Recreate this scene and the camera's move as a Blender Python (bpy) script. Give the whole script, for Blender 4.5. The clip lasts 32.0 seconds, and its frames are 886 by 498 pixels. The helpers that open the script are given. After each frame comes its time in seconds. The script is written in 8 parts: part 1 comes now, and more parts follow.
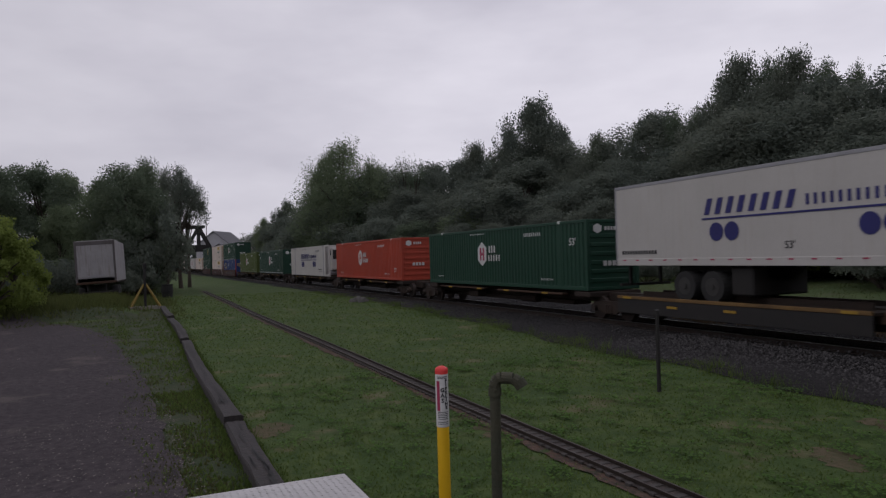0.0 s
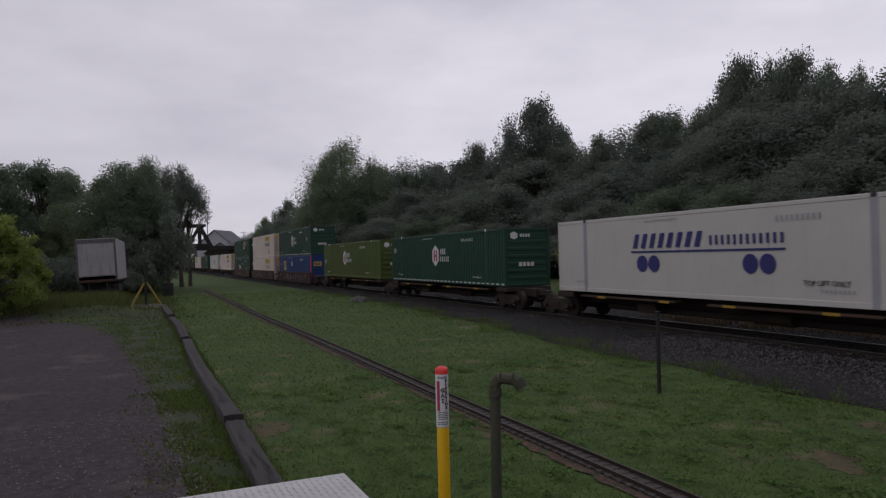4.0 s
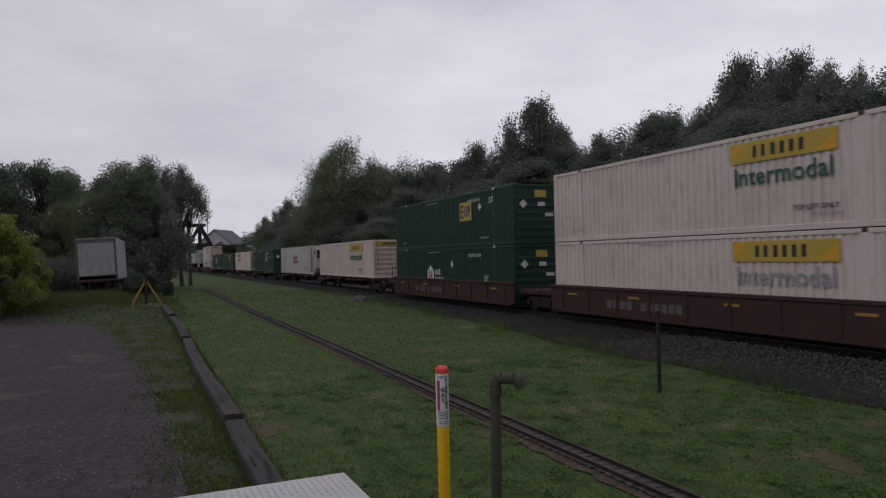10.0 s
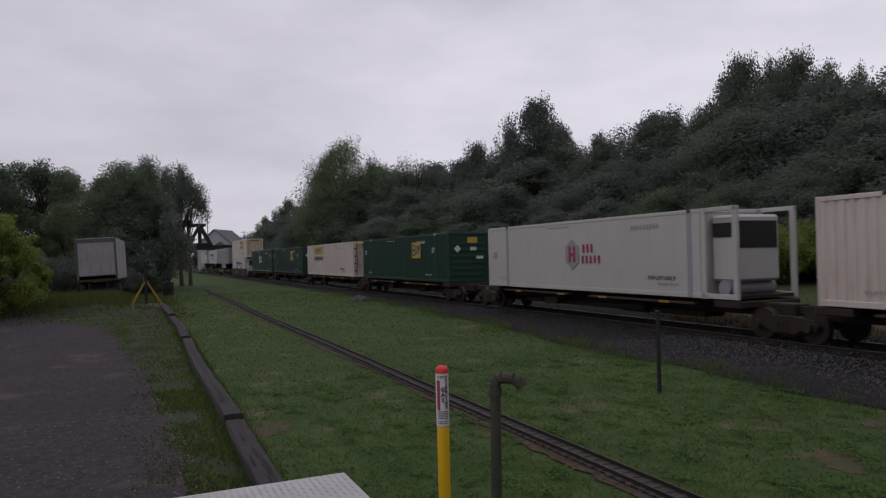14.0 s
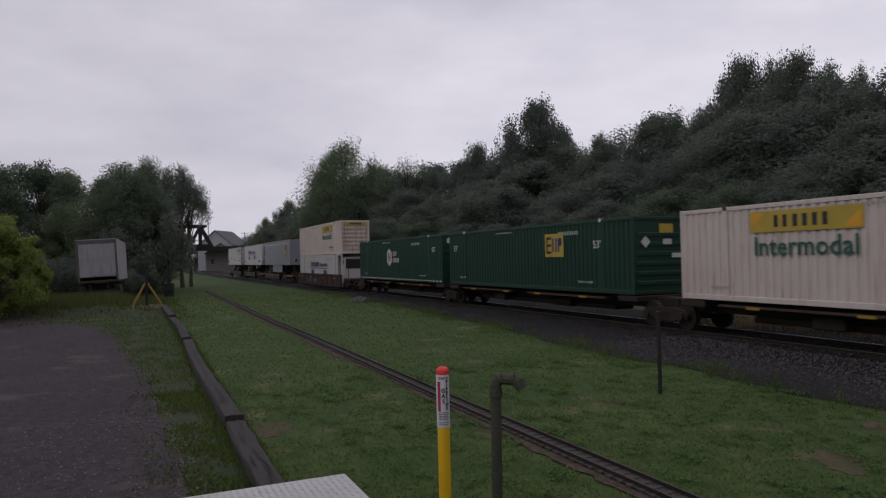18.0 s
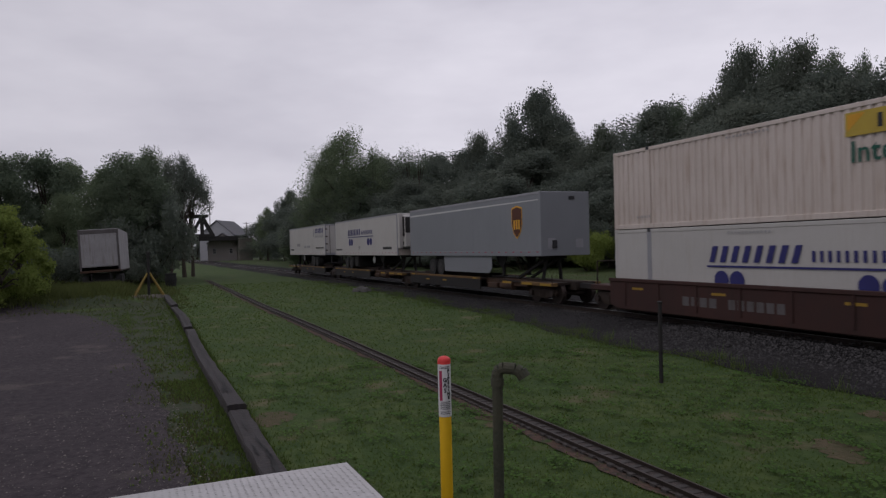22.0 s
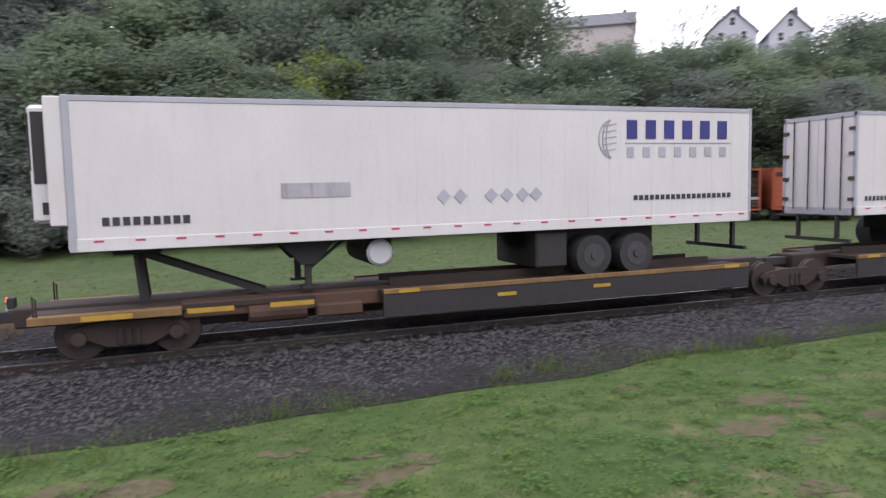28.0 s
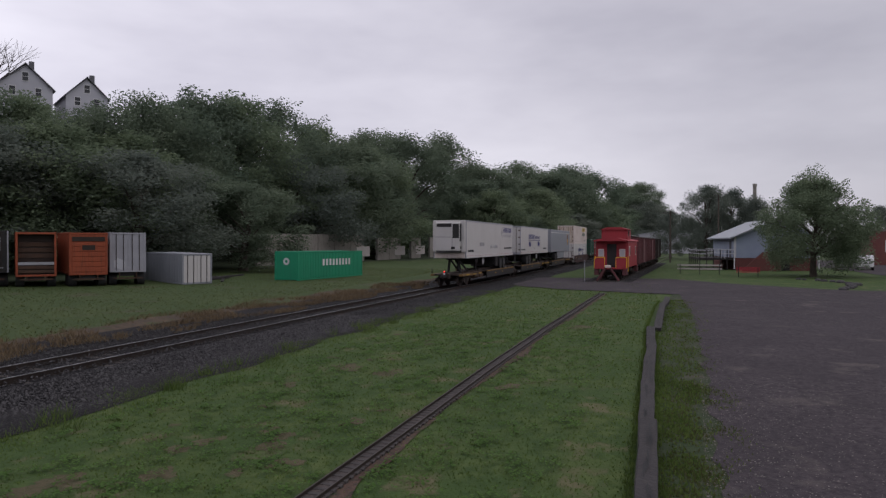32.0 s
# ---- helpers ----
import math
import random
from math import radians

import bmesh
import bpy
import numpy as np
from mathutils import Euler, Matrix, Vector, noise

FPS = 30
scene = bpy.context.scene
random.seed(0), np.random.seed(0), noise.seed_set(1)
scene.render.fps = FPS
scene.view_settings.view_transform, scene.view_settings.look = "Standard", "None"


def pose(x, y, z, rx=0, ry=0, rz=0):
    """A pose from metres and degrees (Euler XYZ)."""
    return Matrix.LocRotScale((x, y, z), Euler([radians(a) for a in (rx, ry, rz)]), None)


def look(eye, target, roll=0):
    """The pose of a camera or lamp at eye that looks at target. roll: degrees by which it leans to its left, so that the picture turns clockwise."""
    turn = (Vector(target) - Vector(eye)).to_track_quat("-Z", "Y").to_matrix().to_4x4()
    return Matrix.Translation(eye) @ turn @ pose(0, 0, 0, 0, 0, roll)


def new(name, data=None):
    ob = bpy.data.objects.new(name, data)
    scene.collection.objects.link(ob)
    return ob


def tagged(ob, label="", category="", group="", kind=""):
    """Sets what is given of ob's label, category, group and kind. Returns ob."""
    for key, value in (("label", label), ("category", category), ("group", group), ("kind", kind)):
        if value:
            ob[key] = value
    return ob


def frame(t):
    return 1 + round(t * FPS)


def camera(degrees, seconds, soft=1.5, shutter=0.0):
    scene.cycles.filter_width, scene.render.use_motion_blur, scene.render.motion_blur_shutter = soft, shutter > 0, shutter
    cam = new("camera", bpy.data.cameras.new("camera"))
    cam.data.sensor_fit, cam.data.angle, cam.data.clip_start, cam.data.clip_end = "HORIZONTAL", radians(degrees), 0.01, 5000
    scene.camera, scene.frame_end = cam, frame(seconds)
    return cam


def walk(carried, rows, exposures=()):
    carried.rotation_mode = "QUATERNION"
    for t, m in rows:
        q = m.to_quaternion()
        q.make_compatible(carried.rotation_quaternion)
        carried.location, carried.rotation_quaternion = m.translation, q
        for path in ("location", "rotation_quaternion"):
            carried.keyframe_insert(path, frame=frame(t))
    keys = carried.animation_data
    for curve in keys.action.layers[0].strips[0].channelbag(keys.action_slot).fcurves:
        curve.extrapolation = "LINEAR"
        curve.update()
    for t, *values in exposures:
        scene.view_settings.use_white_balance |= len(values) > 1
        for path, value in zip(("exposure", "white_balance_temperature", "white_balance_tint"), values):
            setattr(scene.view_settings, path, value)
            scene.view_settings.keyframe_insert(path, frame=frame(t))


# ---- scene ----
cam = camera(64.2, 32.0, soft=1.3, shutter=0.2)
PATH = [
    (0, 0, 0, 2.75, 90.59, 1.62, 65.92),
    (0.5, 0, 0, 2.75, 90.53, 0.98, 65.9),
    (1, 0, 0, 2.75, 90.4, 0.89, 65.98),
    (1.5, 0, 0, 2.75, 90.74, 0.07, 65.95),
    (2, 0, 0, 2.75, 90.7, 0.83, 65.96),
    (2.5, 0, 0, 2.75, 90.69, 1.1, 65.97),
    (3, 0, 0, 2.75, 90.6, 1.2, 66.02),
    (3.5, 0, 0, 2.75, 90.62, 1.29, 65.99),
    (5.5, 0, 0, 2.75, 90.56, 1.3, 66),
    (9, 0, 0, 2.75, 90.56, 1.3, 66),
    (14.5, 0, 0, 2.75, 90.55, 1.31, 66),
    (16.5, 0, 0, 2.75, 90.55, 1.31, 66),
    (17, 0, 0, 2.75, 90.54, 1.32, 65.96),
    (17.5, 0, 0, 2.75, 90.51, 1.32, 66),
    (18, 0, 0, 2.75, 90.64, 1.32, 66.04),
    (18.5, 0, 0, 2.75, 90.51, 1.29, 66),
    (19, 0, 0, 2.75, 90.62, 1.42, 66.02),
    (19.5, 0, 0, 2.75, 90.51, 1.34, 65.91),
    (20, 0, 0, 2.75, 90.62, 1.37, 66.04),
    (20.5, 0, 0, 2.75, 90.58, 1.35, 66.14),
    (21, 0, 0, 2.75, 90.72, 1.41, 66.12),
    (21.5, 0, 0, 2.75, 90.53, 1.41, 66.17),
    (22, 0, 0, 2.75, 89.81, 1.35, 66.17),
    (22.5, 0.01, 0.015, 2.76, 89.65, 0.6, 65.16),
    (23, 0.025, 0.035, 2.77, 91.43, 2.11, 64.44),
    (23.5, 0.04, 0.055, 2.785, 91.87, 2.77, 61.25),
    (24, 0.06, 0.085, 2.8, 92.18, 3.14, 56.15),
    (24.5, 0.09, 0.13, 2.82, 91.56, 2.99, 51.65),
    (26.5, 0.25, 1.15, 3.08, 88.58, 2.41, 24.34),
    (27, 0.33, 1.5, 3.17, 85.55, 3.47, 15.51),
    (27.2, 0.38, 1.53, 3.192, 88.26, 6.09, 7.61),
    (27.4, 0.43, 1.54, 3.214, 86, 2.2, -1.94),
    (27.6, 0.48, 1.54, 3.236, 85.56, 2.56, -9.39),
    (27.8, 0.54, 1.52, 3.259, 83.54, 1.81, -16.56),
    (28, 0.6, 1.5, 3.281, 85, 1.31, -23.28),
    (28.2, 0.65, 1.45, 3.298, 85.49, 0.92, -29.84),
    (28.5, 0.72, 1.37, 3.325, 85.44, -0.28, -39.29),
    (29, 0.84, 1.29, 3.369, 85.42, 1.61, -55.73),
    (29.5, 0.9, 1.267, 3.413, 87.93, 1.65, -63.26),
    (30, 0.9, 1.267, 3.413, 87.22, 1.11, -70.58),
    (30.5, 0.9, 1.267, 3.413, 88.22, 0.62, -74.95),
    (31, 0.9, 1.267, 3.413, 89.04, -0.25, -75.62),
    (31.5, 0.9, 1.267, 3.413, 89.88, -0.32, -75.91),
    (32, 0.9, 1.267, 3.413, 89.49, -0.03, -75.74),
]
walk(cam, [(t, pose(x, y, z, a, b, c)) for t, x, y, z, a, b, c in PATH],
     exposures=[(0.0, 0.02, 6400, 13), (22.0, 0.02, 6400, 13), (24.6, 0.02, 6350, 13), (26.5, 1.32, 5900, 13), (28.0, 2.1, 6250, 14), (28.8, 1.5, 6100, 13), (29.5, 1.0, 6250, 13), (30.5, 0.74, 6300, 12), (32.0, 0.52, 6350, 13)])

# ---- world: overcast sky with a weak, wide sun ----
SUN_AZ, SUN_EL = radians(168), radians(48)
world = bpy.data.worlds.new("overcast")
scene.world = world
world.use_nodes = True
wn, wl = world.node_tree.nodes, world.node_tree.links
wn.clear()
w_out = wn.new("ShaderNodeOutputWorld")
w_bg = wn.new("ShaderNodeBackground")
w_sky = wn.new("ShaderNodeTexSky")
w_sky.sky_type = "NISHITA"
w_sky.sun_disc = False
w_sky.sun_elevation, w_sky.sun_rotation = SUN_EL, SUN_AZ
w_tc = wn.new("ShaderNodeTexCoord")
w_map = wn.new("ShaderNodeMapping")
w_map.inputs["Scale"].default_value = (1.6, 1.6, 5.0)
w_noise = wn.new("ShaderNodeTexNoise")
w_noise.inputs["Scale"].default_value = 1.1
w_noise.inputs["Detail"].default_value = 5
w_noise.inputs["Roughness"].default_value = 0.55
w_ramp = wn.new("ShaderNodeValToRGB")
w_ramp.color_ramp.elements[0].position, w_ramp.color_ramp.elements[0].color = 0.34, (0.52, 0.505, 0.565, 1)
w_ramp.color_ramp.elements[1].position, w_ramp.color_ramp.elements[1].color = 0.68, (0.73, 0.71, 0.765, 1)
w_sep = wn.new("ShaderNodeSeparateXYZ")
w_zen = wn.new("ShaderNodeMapRange")
w_zen.inputs["From Min"].default_value, w_zen.inputs["From Max"].default_value = 0.42, 0.95
w_zen.inputs["To Min"].default_value, w_zen.inputs["To Max"].default_value = 1.0, 1.15
w_mul = wn.new("ShaderNodeMix")
w_mul.data_type, w_mul.blend_type = "RGBA", "MULTIPLY"
w_mul.inputs["Factor"].default_value = 1.0
w_mix = wn.new("ShaderNodeMix")
w_mix.data_type = "RGBA"
w_mix.inputs["Factor"].default_value = 0.95
w_scale = wn.new("ShaderNodeVectorMath")
w_scale.operation = "SCALE"
w_scale.inputs["Scale"].default_value = 0.07
wl.new(w_tc.outputs["Generated"], w_map.inputs["Vector"])
wl.new(w_map.outputs["Vector"], w_noise.inputs["Vector"])
wl.new(w_noise.outputs["Fac"], w_ramp.inputs["Fac"])
wl.new(w_tc.outputs["Generated"], w_sep.inputs["Vector"])
wl.new(w_sep.outputs["Z"], w_zen.inputs["Value"])
w_side = wn.new("ShaderNodeMapRange")
w_side.inputs["From Min"].default_value, w_side.inputs["From Max"].default_value = -0.75, 0.75
w_side.inputs["To Min"].default_value, w_side.inputs["To Max"].default_value = 0.52, 1.10
w_both = wn.new("ShaderNodeMath")
w_both.operation = "MULTIPLY"
w_dot = wn.new("ShaderNodeVectorMath")
w_dot.operation = "DOT_PRODUCT"
w_dot.inputs[1].default_value = (math.cos(radians(110)), math.sin(radians(110)), 0)
wl.new(w_tc.outputs["Generated"], w_dot.inputs[0])
wl.new(w_dot.outputs["Value"], w_side.inputs["Value"])
wl.new(w_side.outputs["Result"], w_both.inputs[0])
wl.new(w_zen.outputs["Result"], w_both.inputs[1])
wl.new(w_ramp.outputs["Color"], w_mul.inputs["A"])
wl.new(w_both.outputs[0], w_mul.inputs["B"])
wl.new(w_sky.outputs["Color"], w_scale.inputs[0])
wl.new(w_scale.outputs["Vector"], w_mix.inputs["A"])
wl.new(w_mul.outputs["Result"], w_mix.inputs["B"])
wl.new(w_mix.outputs["Result"], w_bg.inputs["Color"])
wl.new(w_bg.outputs["Background"], w_out.inputs["Surface"])
sun = new("sun", bpy.data.lights.new("sun", "SUN"))
sun.data.energy, sun.data.angle, sun.data.color = 0.5, radians(40), (1.0, 0.97, 0.93)
sun.matrix_world = look((0, 0, 60), (60 * math.sin(SUN_AZ) * -0.9, 60 * math.cos(SUN_AZ) * -0.9, 0))


# ---- materials ----
def mat(name, c1, c2=None, scale=1.2, fine=30.0, rough=0.7, metal=0.0, bump=0.15, streak=0.0, dirt=(0.05, 0.04, 0.03), island=0.0, objvar=0.0, spec=0.4, lump=0.0):
    """A surface of two mixed tones: large patches, fine grain, optional rain streaks, and a small relief."""
    m = bpy.data.materials.new(name)
    m.use_nodes = True
    nt = m.node_tree
    n, l = nt.nodes, nt.links
    b = n["Principled BSDF"]
    c2 = c2 or tuple(v * 0.72 for v in c1)
    tc = n.new("ShaderNodeTexCoord")
    big, small = n.new("ShaderNodeTexNoise"), n.new("ShaderNodeTexNoise")
    for q, s, d in ((big, scale, 4), (small, fine, 3)):
        q.inputs["Scale"].default_value, q.inputs["Detail"].default_value = s, d
        l.new(tc.outputs["Object"], q.inputs["Vector"])
    add = n.new("ShaderNodeMath")
    add.operation = "MULTIPLY_ADD"
    add.inputs[1].default_value = 0.45
    l.new(small.outputs["Fac"], add.inputs[0])
    sub = n.new("ShaderNodeMath")
    sub.operation = "MULTIPLY_ADD"
    sub.inputs[1].default_value, sub.inputs[2].default_value = 1.5, -0.47
    l.new(big.outputs["Fac"], sub.inputs[0])
    l.new(sub.outputs[0], add.inputs[2])
    fac = add.outputs[0]
    for amount, node, sock in ((island, "ShaderNodeNewGeometry", "Random Per Island"), (objvar, "ShaderNodeObjectInfo", "Random")):
        if amount:
            g = n.new(node)
            ma = n.new("ShaderNodeMath")
            ma.operation = "MULTIPLY_ADD"
            ma.inputs[1].default_value = amount
            l.new(g.outputs[sock], ma.inputs[0])
            l.new(fac, ma.inputs[2])
            off = n.new("ShaderNodeMath")
            off.operation = "SUBTRACT"
            off.inputs[1].default_value = amount * 0.5
            l.new(ma.outputs[0], off.inputs[0])
            fac = off.outputs[0]
    mix = n.new("ShaderNodeMix")
    mix.data_type = "RGBA"
    mix.clamp_factor = True
    mix.inputs["A"].default_value, mix.inputs["B"].default_value = (*c1, 1), (*c2, 1)
    l.new(fac, mix.inputs["Factor"])
    col = mix.outputs["Result"]
    if streak:
        mp, ns, rp = n.new("ShaderNodeMapping"), n.new("ShaderNodeTexNoise"), n.new("ShaderNodeValToRGB")
        mp.inputs["Scale"].default_value = (5.0, 5.0, 0.5)
        ns.inputs["Scale"].default_value, ns.inputs["Detail"].default_value = 1.6, 6
        rp.color_ramp.elements[0].position, rp.color_ramp.elements[1].position = 0.52, 0.78
        rp.color_ramp.elements[0].color, rp.color_ramp.elements[1].color = (0, 0, 0, 1), (streak, streak, streak, 1)
        l.new(tc.outputs["Object"], mp.inputs["Vector"])
        l.new(mp.outputs["Vector"], ns.inputs["Vector"])
        l.new(ns.outputs["Fac"], rp.inputs["Fac"])
        m2 = n.new("ShaderNodeMix")
        m2.data_type = "RGBA"
        m2.inputs["B"].default_value = (*dirt, 1)
        l.new(rp.outputs["Color"], m2.inputs["Factor"])
        l.new(col, m2.inputs["A"])
        col = m2.outputs["Result"]
    l.new(col, b.inputs["Base Color"])
    b.inputs["Roughness"].default_value, b.inputs["Metallic"].default_value = rough, metal
    b.inputs["Specular IOR Level"].default_value = spec
    if bump:
        bp = n.new("ShaderNodeBump")
        bp.inputs["Strength"].default_value, bp.inputs["Distance"].default_value = bump, 0.02 + lump
        l.new(small.outputs["Fac"], bp.inputs["Height"])
        l.new(bp.outputs["Normal"], b.inputs["Normal"])
    return m


def leafy(name, c1, c2, island=0.38, **k):
    """Leaves: a surface as above, part of whose light comes through."""
    m = mat(name, c1, c2, 0.35, 5, 0.75, bump=0, spec=0.15, island=island, objvar=0.4, **k)
    n, l = m.node_tree.nodes, m.node_tree.links
    b, out = n["Principled BSDF"], n["Material Output"]
    tr, mx = n.new("ShaderNodeBsdfTranslucent"), n.new("ShaderNodeMixShader")
    mx.inputs["Fac"].default_value = 0.5
    l.new(b.inputs["Base Color"].links[0].from_socket, tr.inputs["Color"])
    l.new(b.outputs["BSDF"], mx.inputs[1])
    l.new(tr.outputs["BSDF"], mx.inputs[2])
    l.new(mx.outputs["Shader"], out.inputs["Surface"])
    return m


def ground_mat(name, tones, scales, rough=0.95, bump=0.5, dist=0.05):
    """Three tones laid over one another by noises of three sizes."""
    m = bpy.data.materials.new(name)
    m.use_nodes = True
    n, l = m.node_tree.nodes, m.node_tree.links
    b = n["Principled BSDF"]
    tc = n.new("ShaderNodeTexCoord")
    col = None
    for i, (c, s) in enumerate(zip(tones, scales)):
        if i == 0:
            rgb = n.new("ShaderNodeRGB")
            rgb.outputs[0].default_value = (*c, 1)
            col = rgb.outputs[0]
            continue
        q, r, mx = n.new("ShaderNodeTexNoise"), n.new("ShaderNodeValToRGB"), n.new("ShaderNodeMix")
        q.inputs["Scale"].default_value, q.inputs["Detail"].default_value, q.inputs["Roughness"].default_value = s, 6, 0.65
        r.color_ramp.elements[0].position, r.color_ramp.elements[1].position = (0.42, 0.62) if i < 3 else (0.57, 0.66)
        mx.data_type = "RGBA"
        mx.inputs["B"].default_value = (*c, 1)
        l.new(tc.outputs["Object"], q.inputs["Vector"])
        l.new(q.outputs["Fac"], r.inputs["Fac"])
        l.new(r.outputs["Color"], mx.inputs["Factor"])
        l.new(col, mx.inputs["A"])
        col = mx.outputs["Result"]
    l.new(col, b.inputs["Base Color"])
    b.inputs["Roughness"].default_value = rough
    b.inputs["Specular IOR Level"].default_value = 0.2
    q, bp = n.new("ShaderNodeTexNoise"), n.new("ShaderNodeBump")
    q.inputs["Scale"].default_value, q.inputs["Detail"].default_value = 22, 6
    l.new(tc.outputs["Object"], q.inputs["Vector"])
    bp.inputs["Strength"].default_value, bp.inputs["Distance"].default_value = bump, dist
    l.new(q.outputs["Fac"], bp.inputs["Height"])
    l.new(bp.outputs["Normal"], b.inputs["Normal"])
    return m


